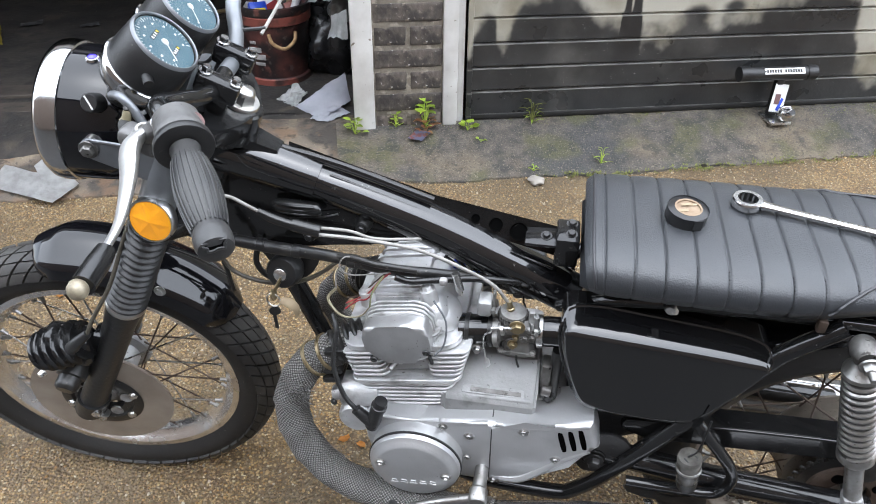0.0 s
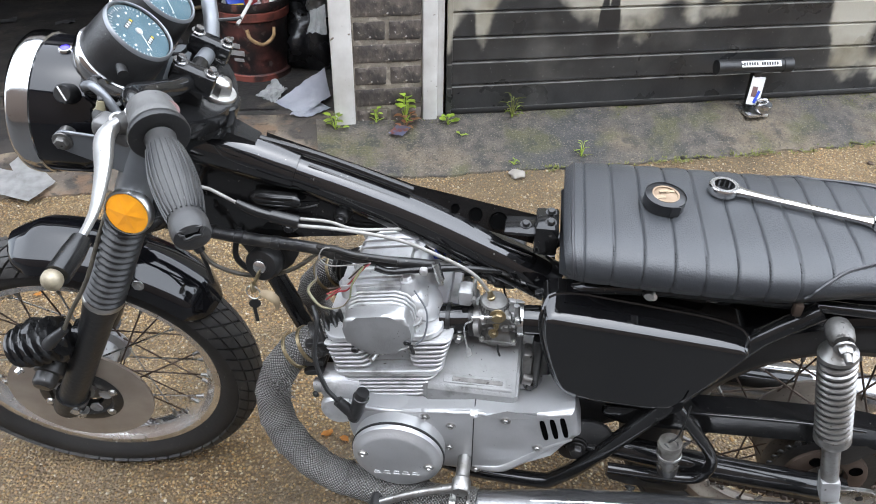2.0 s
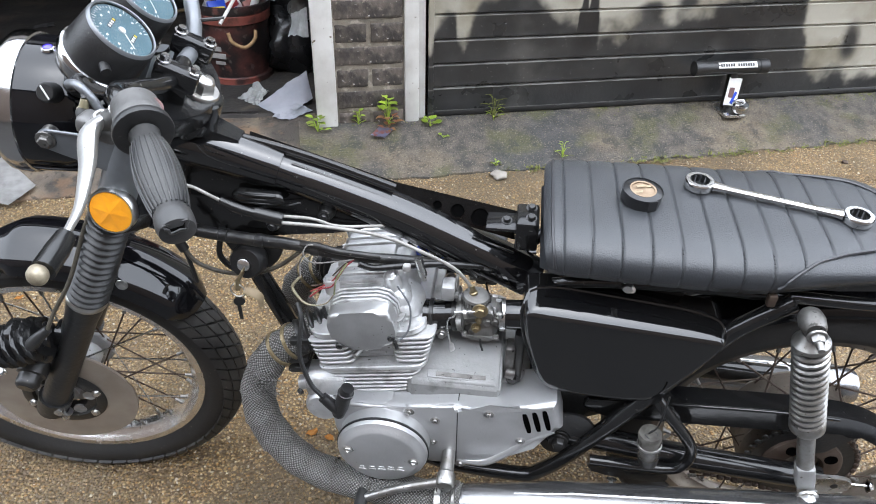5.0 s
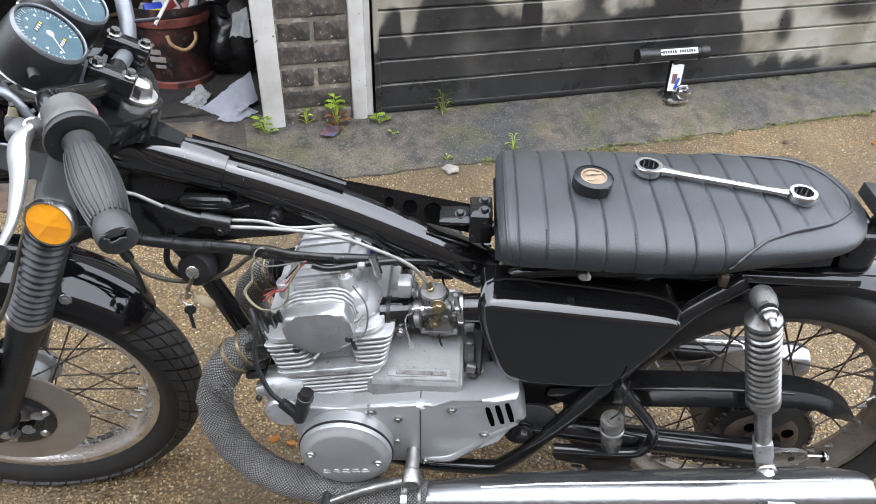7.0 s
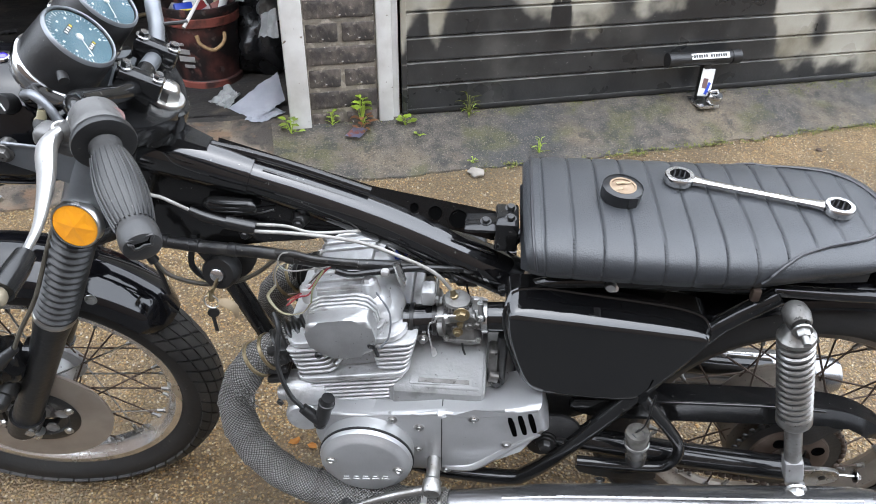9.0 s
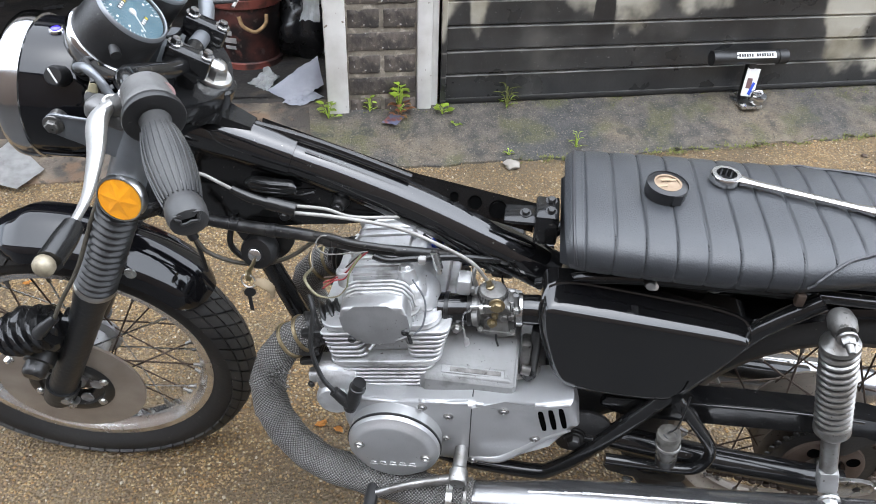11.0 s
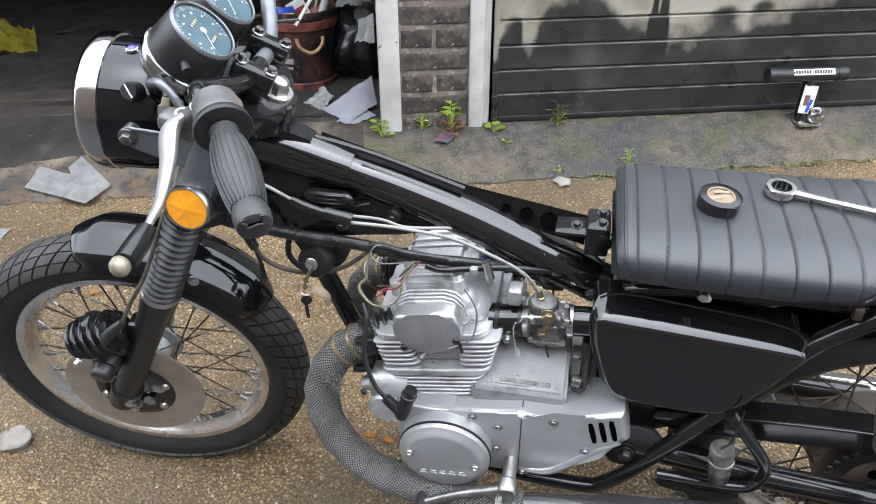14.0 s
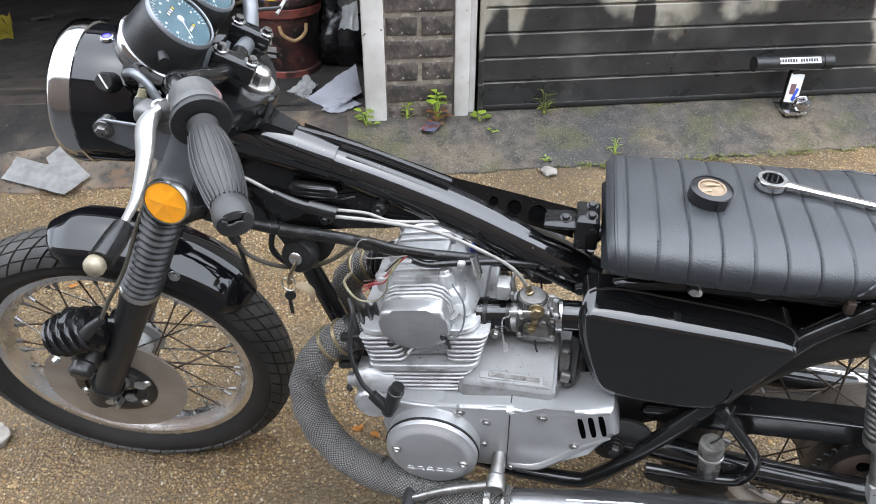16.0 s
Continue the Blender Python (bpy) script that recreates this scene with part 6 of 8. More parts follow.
def exhaust():
    for s in (-1, 1):
        pts = [(-0.155, 0.072 * s, 0.505), (-0.194, 0.09 * s, 0.491), (-0.245, 0.10 * s, 0.452), (-0.275, 0.12 * s, 0.385), (-0.258, 0.14 * s, 0.305), (-0.19, 0.16 * s, 0.240), (-0.085, 0.18 * s, 0.232), (0.03, 0.195 * s, 0.238), (0.085, 0.2 * s, 0.246)]
        p = part("exhaust_pipe", tube(pts, 0.0285, 24, 10), "wrap", bike, "header pipe bound in grey woven heat wrap")
        # the wrap's overlaps
        q = spline(pts, 10)
        for k in range(4, len(q) - 6, 6):
            d = (q[k + 1] - q[k - 1]).normalized()
            lean = d.orthogonal().normalized() * 0.002
            part("wrap_turn", tube([q[k], q[k].lerp(q[k + 1], 0.5), q[k + 1], q[k + 2], q[k + 3] + lean], [0.0287, 0.0293, 0.0296, 0.0299, 0.0302], 24, 0, False), "wrap", p)
        if s < 0:
            rnd = random.Random(4)
            for k in range(16):
                o = Vector((-0.248 + rnd.uniform(-0.012, 0.012), -0.134, 0.43 + rnd.uniform(-0.014, 0.014)))
                part("frayed_thread", tube([o, o + Vector((rnd.uniform(-0.01, 0.012), -0.01, rnd.uniform(-0.008, 0.008))), o + Vector((rnd.uniform(-0.012, 0.022), -0.012, rnd.uniform(-0.022, 0.006)))], 0.0011, 5, 3), "wrap", p)
        for k in (13, 17, 84):
            k = min(k, len(q) - 3)
            d = (q[k + 1] - q[k - 1]).normalized()
            part("clip", lathe([(0.0312, -0.0032), (0.0322, -0.0025), (0.0322, 0.0025), (0.0312, 0.0032), (0.029, 0.0032), (0.029, -0.0032)], q[k], d, 28, True), "brass" if k < 20 else "spring", p, "metal clip")
        for k in range(4):
            part("clamp_fin", box((0, 0, 0), (0.034, 0.05, 0.0125), 0.005, 2, Matrix.Translation((-0.19 - 0.003 * k, 0.096 * s, 0.507 - 0.0215 * k)) @ Matrix.Rotation(radians(-12), 4, "Y")), "satin", p, "black fin of the exhaust collar")
        part("port_clamp", lathe([(0, -0.03)] + [(0.039 - 0.001 * abs(k - 8) if k % 4 < 2 else 0.029, -0.03 + 0.0034 * k) for k in range(18)] + [(0, 0.031)], q[5], q[6] - q[4], 28), "satin", p, "black finned exhaust clamp")
        a, b = Vector((0.07, 0.2 * s, 0.238 if s < 0 else 0.198)), Vector((0.783, 0.2 * s, 0.308)) if s < 0 else Vector((0.855, 0.2, 0.192))
        ax = (b - a).normalized()
        L = (b - a).length
        prof = [(0.029, -0.01), (0.031, 0.0), (0.033, 0.04), (0.040, 0.12), (0.0455, 0.20), (0.0455, L - 0.07), (0.044, L - 0.05), (0.038, L - 0.012), (0.033, L), (0.028, L), (0.028, L - 0.06), (0, L - 0.06)]
        m = part("silencer", lathe(prof, a, ax, 44), "silencer", bike, "long chrome silencer with a welded seam")
        n = Vector((0, 0.02 * s, 1)).normalized()
        run = [k / 190 for k in range(191)]
        part("weld_seam", tube([a + ax * (0.1 + (L - 0.17) * q) + n * (float(np.interp(0.1 + (L - 0.17) * q, (0.1, 0.2), (0.0378, 0.0455)))) for q in run], [0.0017 + 0.0009 * abs(math.sin(k * 1.3)) for k in range(191)], 7, 0), "steel", m, "rough weld seam")
        part("clamp", lathe([(0.031, -0.03), (0.034, -0.029), (0.034, -0.019), (0.031, -0.018)], a, ax, 28), "steel", m, "steel band clamp")
        e = a + ax * 0.557
        part("hanger_plate", prism([(e.x - 0.04, e.z + 0.05), (e.x + 0.04, e.z + 0.05), (e.x + 0.008, e.z + 0.0), (e.x - 0.008, e.z)], e.y + s * 0.043 - 0.002, e.y + s * 0.043 + 0.002, 0.001, 1, 1), "steel", m)


exhaust()


def engine():
    E = TILT_ENGINE
    e = part("engine", box((0.02, 0, 0.005), (0.15, 0.2, 0.02), 0.006, 2), "alloy_dull", bike, "dirty cast aluminium twin-cylinder engine", E)

    def fin(lx0, lx1, y, lz, th, r=0.018):
        """A flat fin with rounded corners."""
        ol = []
        for cx, cy, a0 in ((lx1 - r, y - r, 0), (lx0 + r, y - r, 90), (lx0 + r, -y + r, 180), (lx1 - r, -y + r, 270)):
            ol += [(cx + r * math.cos(radians(a0 + 22.5 * k)), cy + r * math.sin(radians(a0 + 22.5 * k))) for k in range(5)]
        o = prism(ol, lz + th, lz, 0.0013, 1)
        o.transform(Matrix(((1, 0, 0, 0), (0, 0, 1, 0), (0, 1, 0, 0), (0, 0, 0, 1))))
        return o
    for k in range(-4, 7):
        t = k / 6
        part("cylinder_fin", fin(-0.046 - 0.022 * t, 0.07 + 0.03 * t, 0.121, -0.009 + 0.0088 * k, 0.0032), "alloy", e)
    part("cylinder_block", box((0.012, 0, 0.015), (0.085, 0.205, 0.10), 0.012), "alloy_dull", e)
    part("head_gasket_flange", fin(-0.073, 0.108, 0.125, 0.053, 0.0075), "alloy", e)
    for k in range(6):
        t = k / 5
        for x0, x1 in ((-0.070 - 0.006 * t, -0.006 - 0.006 * t), (0.058, 0.112 + 0.02 * t)):
            part("head_fin", fin(x0, x1, 0.122, 0.067 + 0.0096 * k, 0.004, 0.014), "alloy", e)
    part("cylinder_head", box((0.022, 0, 0.093), (0.15, 0.21, 0.07), 0.012), "alloy_dull", e)
    part("head_deck", fin(-0.074, 0.118, 0.12, 0.122, 0.01, 0.03), "alloy", e)
    # rocker box with its rounded end cap, ribs along the top
    part("rocker_box", box((0.036, 0, 0.150), (0.126, 0.2, 0.078), 0.026, 4), "alloy", e)
    part("rocker_top", box((0.022, 0, 0.19), (0.088, 0.16, 0.014), 0.006, 2), "alloy", e)
    for s in (-1, 1):
        part("rocker_cap", prism([(-0.023, 0.132), (-0.024, 0.176), (-0.012, 0.1895), (0.068, 0.1895), (0.080, 0.176), (0.079, 0.132), (0.062, 0.113), (-0.006, 0.113)], min(s * 0.108, s * 0.138), max(s * 0.108, s * 0.138), 0.008, 4, 2), "cap_alloy", e, "smooth rounded rocker cap")
        for k in range(4):
            part("cap_rib", prism([(0.028 + (0.052 + 0.0015 * k) * sx, 0.1535 + (0.0405 + 0.0018 * k) * sz) for sx, sz in ((-1, -1), (-1, 0.45), (-0.8, 0.85), (-0.5, 1), (0.5, 1), (0.8, 0.85), (1, 0.45), (1, -1))], s * (0.111 - 0.0062 * k) - 0.0017, s * (0.111 - 0.0062 * k) + 0.0017, 0.0008, 1), "alloy", e)
        for x, z in ((0.07, 0.135), (-0.015, 0.122)):
            part("screw", screw((x, s * 0.137, z), (0, s, 0), 0.006), "satin", e)
        for k in range(4):
            part("top_rib", tube([(-0.025, s * (0.02 + 0.018 * k), 0.188), (-0.012, s * (0.02 + 0.018 * k), 0.197), (0.055, s * (0.02 + 0.018 * k), 0.197), (0.07, s * (0.02 + 0.018 * k), 0.188)], 0.004, 8, 4), "alloy", e)
        for x in (-0.022, 0.074):
            part("head_bolt", merge(hexbolt((x, s * 0.075, 0.203), (0, 0, 1), 0.008, 0.01), lathe([(0, 0.004), (0.012, 0.004), (0.014, -0.02), (0, -0.02)], (x, s * 0.075, 0.203), (0, 0, 1), 18)), "alloy", e, "dull head bolt")
        part("rocker_boss", lathe([(0, 0.012), (0.024, 0.011), (0.031, 0.006), (0.034, -0.04), (0, -0.04)], (0.09, s * 0.07, 0.156), (0.72, s * 0.35, 0.5), 26), "alloy", e)
        part("spark_plug", merge(bar((0.012, s * 0.118, 0.10), (0.004, s * 0.136, 0.098), 0.0045, 10), hexbolt((0.02, s * 0.112, 0.101), (-0.4, s * 0.9, 0), 0.009, 0.01)), "steel", e, "bare spark plug")
    part("head_joint", fin(-0.035, 0.09, 0.12, 0.148, 0.004), "alloy_dull", e)
    part("tacho_drive_cable", tube([(0.09, -0.105, 0.21), (0.105, -0.118, 0.18), (0.098, -0.13, 0.145), (0.082, -0.138, 0.13)], 0.0015, 8, 5), "bar_grey", e)
    part("stain_drop", tube([(0.075, -0.139, 0.13), (0.076, -0.1395, 0.115)], 0.003, 6, 0), "black_cable", e)

    # crankcase: broad side cover, generator cover, sprocket cover with three slots
    cc = part("crankcase", box((0.04, 0, 0.36), (0.28, 0.2, 0.17), 0.02, 3), "alloy_dull", bike, "dirty aluminium crankcase")
    part("gearbox_top", prism([(-0.02, 0.40), (-0.02, 0.446), (0.0, 0.452), (0.12, 0.455), (0.132, 0.45), (0.134, 0.40)], -0.122, 0.092, 0.006, 3, 0), "case_grey", cc, "grey gearbox top with a cast panel")
    slope = [(-0.126, 0.40), (-0.126, 0.444), (-0.122, 0.4495), (-0.066, 0.490), (-0.055, 0.4955), (0.02, 0.498), (0.042, 0.48), (0.06, 0.40)]
    part("gearbox_slope", loft([[(x, y * g, 0.40 + (z - 0.40) * g) for y, z in slope] for x, g in ((-0.014, 0.97), (-0.010, 1.0), (0.128, 1.0), (0.133, 0.97))]), "case_grey", cc, "broad sloping gearbox casting", sharp=30)
    lie = Matrix.Translation((0.064, -0.1115, 0.4578)) @ Matrix.Rotation(radians(36), 4, "X")
    part("cast_panel", box((0, 0, -0.0012), (0.1, 0.014, 0.003), 0.001, 1, lie), "case_grey", cc)
    part("cast_text", box((0.004, 0, 0.0), (0.08, 0.007, 0.002), 0.0004, 1, lie), "carb", cc, "worn cast lettering panel")
    part("case_edge", tube([(0.131, -0.124, 0.446), (0.131, -0.066, 0.490), (0.131, -0.03, 0.497)], 0.003, 8, 3), "case_grey", cc)
    part("rear_lug", merge(box((0.143, -0.085, 0.485), (0.016, 0.03, 0.06), 0.005, 2), bar((0.138, -0.1, 0.465), (0.152, -0.1, 0.462), 0.01, 12)), "carb", cc)
    part("rear_post", merge(bar((0.155, -0.09, 0.44), (0.157, -0.085, 0.54), 0.009, 12), hexbolt((0.150, -0.10, 0.45), (0.2, -1, 0.1), 0.007, 0.008)), "satin", cc, "black post behind the gearbox")
    cover = [(-0.14, 0.345), (-0.142, 0.392), (-0.125, 0.408), (-0.05, 0.412), (0.02, 0.422), (0.068, 0.431), (0.12, 0.431), (0.165, 0.440), (0.221, 0.459), (0.237, 0.400), (0.185, 0.354), (0.143, 0.292), (0.11, 0.274), (-0.1, 0.272), (-0.13, 0.30)]
    part("side_cover", prism(cover, -0.153, -0.07, 0.013, 5, 0), "silver", cc, "silver side cover with three cooling slots")
    part("cover_ridge", tube([(-0.11, -0.147, 0.404), (-0.05, -0.149, 0.408), (0.02, -0.149, 0.417), (0.062, -0.149, 0.425)], 0.0045, 10, 5), "silver", cc)
    part("cover_ridge", tube([(0.074, -0.149, 0.426), (0.12, -0.149, 0.426), (0.165, -0.149, 0.434), (0.216, -0.149, 0.45)], 0.0045, 10, 5), "silver", cc)
    part("cover_flange", tube([(0.076, -0.148, 0.288), (0.115, -0.149, 0.293), (0.145, -0.149, 0.318), (0.182, -0.149, 0.358), (0.222, -0.149, 0.392)], [0.0075, 0.009, 0.0085, 0.007, 0.005], 14, 6), "silver", cc)
    for x, z in ((-0.01, 0.408), (0.118, 0.421), (0.172, 0.362), (0.075, 0.285), (0.032, 0.392)):
        part("screw_boss", lathe([(0.0, 0.0015), (0.0085, 0.0015), (0.0105, 0.0), (0.0115, -0.006)], (x, -0.1525, z), (0, -1, 0), 20), "silver", cc)
    part("cover_joint", tube([(0.068, -0.152, 0.273), (0.068, -0.1535, 0.29), (0.068, -0.1535, 0.413), (0.068, -0.150, 0.424), (0.068, -0.138, 0.4315), (0.068, -0.1, 0.4317)], 0.0009, 6, 0), "black_cable", cc)
    part("generator_cover", lathe([(0, 0.012), (0.058, 0.012), (0.063, 0.0105), (0.066, 0.006), (0.0735, 0.002), (0.0755, -0.004), (0.0755, -0.04), (0, -0.04)], (-0.052, -0.182, 0.334), (0, -1, 0), 56), "silver", cc, "round silver generator cover with worn lettering")
    for k in range(5):
        x = -0.052 + (-0.032 + 0.016 * k)
        part("letter_bar", box((x, -0.1945, 0.302 + 0.007 * (k / 4 - 0.5)), (0.0125, 0.0012, 0.0035), 0.0004, 1), "alloy", cc)
        part("letter_bar", box((x, -0.1945, 0.309 + 0.007 * (k / 4 - 0.5)), (0.009, 0.0012, 0.0016), 0.0004, 1), "alloy", cc)
    for p in ((-0.106, -0.194, 0.346), (0.002, -0.194, 0.331)):
        part("screw", merge(screw(p, (0, -1, 0), 0.0065), lathe([(0.008, 0.0015), (0.0095, 0.0), (0.008, -0.002)], p, (0, -1, 0), 16)), "steel", cc)
    part("cover_gap", lathe([(0.0752, -0.0045), (0.0772, -0.0055), (0.0772, -0.0085), (0.0752, -0.0095)], (-0.052, -0.182, 0.334), (0, -1, 0), 56, True), "black_cable", cc, "dark joint round the generator cover")
    part("generator_shroud", lathe([(0.077, -0.02), (0.080, -0.035), (0.082, -0.09), (0, -0.09)], (-0.052, -0.17, 0.334), (0, -1, 0), 48), "silver", cc)
    for k in range(3):
        x, z = 0.174 + 0.015 * k, 0.430 + 0.006 * k
        part("slot", prism([(x - 0.005, z - 0.002), (x - 0.001, z + 0.001), (x + 0.004, z - 0.001), (x + 0.0145, z - 0.042), (x + 0.0105, z - 0.046), (x + 0.006, z - 0.044)], -0.1537, -0.1515, 0, 1, 1), "void", cc, "dark cooling slot")
    for p in ((-0.01, -0.155, 0.408), (0.032, -0.155, 0.392), (0.118, -0.155, 0.421), (0.172, -0.155, 0.362), (0.075, -0.155, 0.285), (0.03, -0.153, 0.335)):
        part("screw", merge(screw(p, (0, -1, 0), 0.005), lathe([(0.0065, 0.0005), (0.009, -0.002), (0.009, -0.006)], p, (0, -1, 0), 16)), "spring", cc)
    # gear shaft and lever
    g = part("gear_lever", merge(tube([(0.056, -0.15, 0.31), (0.056, -0.195, 0.305)], 0.0115, 16, 0), lathe([(0, 0.03), (0.013, 0.03), (0.0155, 0.026), (0.0155, 0.008), (0.012, 0.004), (0.012, 0)], (0.056, -0.185, 0.306), (0, -1, -0.1), 20), tube([(0.05, -0.205, 0.302), (-0.02, -0.21, 0.277), (-0.085, -0.215, 0.242)], [0.0085, 0.007, 0.007], 10, 3)), "spring", bike, "alloy gear lever on its splined shaft")
    part("toe_peg", bar((-0.085, -0.2, 0.243), (-0.085, -0.25, 0.243), 0.011, 14), "rubber", g)
    # starter or points housing at the front of the case
    st = part("points_cover", lathe([(0, 0.006), (0.026, 0.006), (0.030, 0.002), (0.031, -0.004), (0.031, -0.06), (0, -0.06)], (-0.161, -0.128, 0.368), (0, -1, 0.05), 32), "alloy", bike, "small round alloy cover")
    part("neck", merge(bar((-0.185, -0.1, 0.405), (-0.12, -0.1, 0.415), 0.03, 22), bar((-0.205, -0.1, 0.39), (-0.185, -0.1, 0.395), 0.013, 14)), "alloy", st)
    part("screw", screw((-0.2, -0.122, 0.392), (-0.4, -0.9, 0), 0.006), "satin", st)
    part("plug_cap", merge(tube([(-0.147, -0.165, 0.4365), (-0.133, -0.166, 0.421), (-0.118, -0.166, 0.405)], [0.0085, 0.0095, 0.0105], 16, 0), tube([(-0.124, -0.166, 0.400), (-0.118, -0.165, 0.417), (-0.111, -0.164, 0.445), (-0.105, -0.163, 0.462)], [0.0105, 0.0115, 0.0115, 0.0105], 16, 0), lathe([(0.0115, -0.004), (0.013, -0.003), (0.013, 0.003), (0.0115, 0.004)], (-0.109, -0.1635, 0.449), (0.2, 0, 0.95), 16)), "plastic", bike, "black spark plug cap hanging loose")
    part("ignition_lead", tube([(-0.147, -0.165, 0.4365), (-0.166, -0.16, 0.462), (-0.182, -0.145, 0.51), (-0.18, -0.12, 0.56), (-0.19, -0.1, 0.575)], 0.0038, 8, 6), "black_cable", bike, "black ignition lead")


engine()


def carburettor(side):
    y = -0.068 if side < 0 else 0.068
    c = part("carburettor", merge(box((0.094, y, 0.566), (0.034, 0.04, 0.044), 0.009, 2), bar((0.056, y, 0.553), (0.122, y, 0.560), 0.0205, 24), bar((0.072, y - 0.022, 0.575), (0.112, y - 0.022, 0.579), 0.0075, 14),
                                  box((0.066, y, 0.556), (0.006, 0.054, 0.046), 0.004), bar((0.058, y - 0.02, 0.551), (0.066, y - 0.02, 0.553), 0.0125, 18), bar((0.105, y - 0.012, 0.578), (0.105, y - 0.029, 0.578), 0.008, 16)), "carb_alloy", bike, "small grimy alloy and brass carburettor")
    part("inlet_rubber", tube([(0.005, y, 0.545), (0.03, y, 0.548), (0.057, y, 0.552)], [0.0255, 0.0235, 0.024], 26, 4), "panel_gloss", c, "shiny black inlet rubber")
    for x in (0.017, 0.052):
        part("clip", lathe([(0.0245, -0.0035), (0.0262, -0.003), (0.0262, 0.003), (0.0245, 0.0035)], (x, y, 0.5465 + 0.1 * (x - 0.017)), (1, 0, 0.08), 26), "satin", c)
    part("clip_bolt", hexbolt((0.034, y - 0.022, 0.529), (0, -1, 0.1), 0.006, 0.009), "steel", c)
    part("slide_cap", lathe([(0, 0.013), (0.012, 0.0125), (0.0195, 0.0105), (0.0215, 0.007), (0.0215, -0.001), (0.0185, -0.003), (0.012, -0.012), (0.012, -0.03)], (0.084, y, 0.585), (0.05, 0, 1), 36), "carb_alloy", c, "knurled alloy carburettor cap")
    for k in range(28):
        a = 2 * math.pi * k / 28
        part("knurl", bar((0.084 + 0.0218 * math.cos(a), y + 0.0218 * math.sin(a), 0.584), (0.0845 + 0.0218 * math.cos(a), y + 0.0218 * math.sin(a), 0.593), 0.0013, 5), "carb", c)
    part("cable_ferrule", lathe([(0, 0.016), (0.004, 0.016), (0.0045, 0.004), (0.0065, 0.003), (0.0065, 0)], (0.08, y, 0.598), (-0.25, 0, 1), 12), "brass", c, "brass ferrule")
    # float bowl: a low dome over a broad flange
    part("float_bowl", merge(loft([[(0.0945 + 0.026 * s * sx, y + 0.027 * s * sy, z) for sx, sy in ((-1, -0.7), (-0.7, -1), (0.7, -1), (1, -0.7), (1, 0.7), (0.7, 1), (-0.7, 1), (-1, 0.7))] for s, z in ((1.0, 0.536), (0.97, 0.546), (0.8, 0.556), (0.5, 0.561))]), box((0.0945, y, 0.521), (0.04, 0.036, 0.02), 0.007, 2)), "carb_alloy", c, "grey float bowl")
    part("bowl_flange", box((0.0945, y, 0.5335), (0.058, 0.060, 0.0055), 0.002), "carb_alloy", c)
    for x in (0.07, 0.119):
        part("bowl_screw", screw((x, y - 0.026, 0.5365), (0, 0, 1), 0.0045), "steel", c)
    for p, r, h, m in (((0.0925, y - 0.029, 0.590), 0.0085, 0.008, "brass"), ((0.0915, y - 0.028, 0.570), 0.0042, 0.007, "brass"), ((0.0875, y - 0.030, 0.5555), 0.0056, 0.008, "brass"), ((0.104, y - 0.029, 0.569), 0.0062, 0.006, "carb_alloy"), ((0.115, y - 0.027, 0.570), 0.005, 0.006, "carb_alloy")):
        part("jet_screw", hexbolt(p, (0, -1, 0.1), r, h), m, c, "worn brass screw" if m == "brass" else "dull screw")
    part("idle_rod", merge(bar((0.054, y - 0.030, 0.583), (0.09, y - 0.030, 0.589), 0.0022, 8), bar((0.069, y - 0.034, 0.5855), (0.0735, y - 0.034, 0.5865), 0.008, 14)), "steel", c, "thin adjusting rod with a round knob")
    part("lever_rod", tube([(0.0555, y - 0.031, 0.5845), (0.053, y - 0.032, 0.576), (0.046, y - 0.032, 0.571), (0.0435, y - 0.032, 0.562), (0.0445, y - 0.032, 0.545), (0.0487, y - 0.032, 0.519)], 0.0014, 7, 4), "steel", c, "thin wire link")
    part("rod_tag", tube([(0.0487, y - 0.032, 0.519), (0.0505, y - 0.032, 0.514), (0.053, y - 0.032, 0.503)], [0.0022, 0.0046, 0.0046], 10, 2, flat=0.4), "alloy", c)
    part("choke_lever", merge(box((0.0545, y + 0.002, 0.604), (0.005, 0.012, 0.05), 0.002, 1), bar((0.0545, y - 0.006, 0.6), (0.0545, y - 0.014, 0.6), 0.004, 10)), "carb_alloy", c, "flat choke lever")
    part("choke_block", box((0.041, y + 0.004, 0.599), (0.022, 0.03, 0.028), 0.005, 2), "alloy_dull", c)
    part("vent_hose", tube([(0.0948, y - 0.03, 0.531), (0.096, y - 0.031, 0.52), (0.0995, y - 0.032, 0.509)], 0.0018, 6, 4), "black_cable", c)
    part("air_hose", tube([(0.12, y, 0.559), (0.14, y, 0.561), (0.175, y, 0.563)], [0.0225, 0.0235, 0.0235], 24, 3), "panel_gloss", c, "shiny black air hose")
    part("hose_clip", lathe([(0.0238, -0.0055), (0.0256, -0.0045), (0.0256, 0.0045), (0.0238, 0.0055)], (0.127, y, 0.5595), (1, 0, 0.08), 28), "steel", c, "bright steel hose clip")
    part("clip_screw", merge(bar((0.1215, y - 0.02, 0.581), (0.119, y - 0.02, 0.607), 0.0045, 12), bar((0.122, y - 0.022, 0.575), (0.1215, y - 0.022, 0.583), 0.006, 12)), "steel", c)
    part("lug", box((0.113, y - 0.012, 0.598), (0.01, 0.008, 0.022), 0.003, 2), "alloy", c)


carburettor(-1)
carburettor(1)


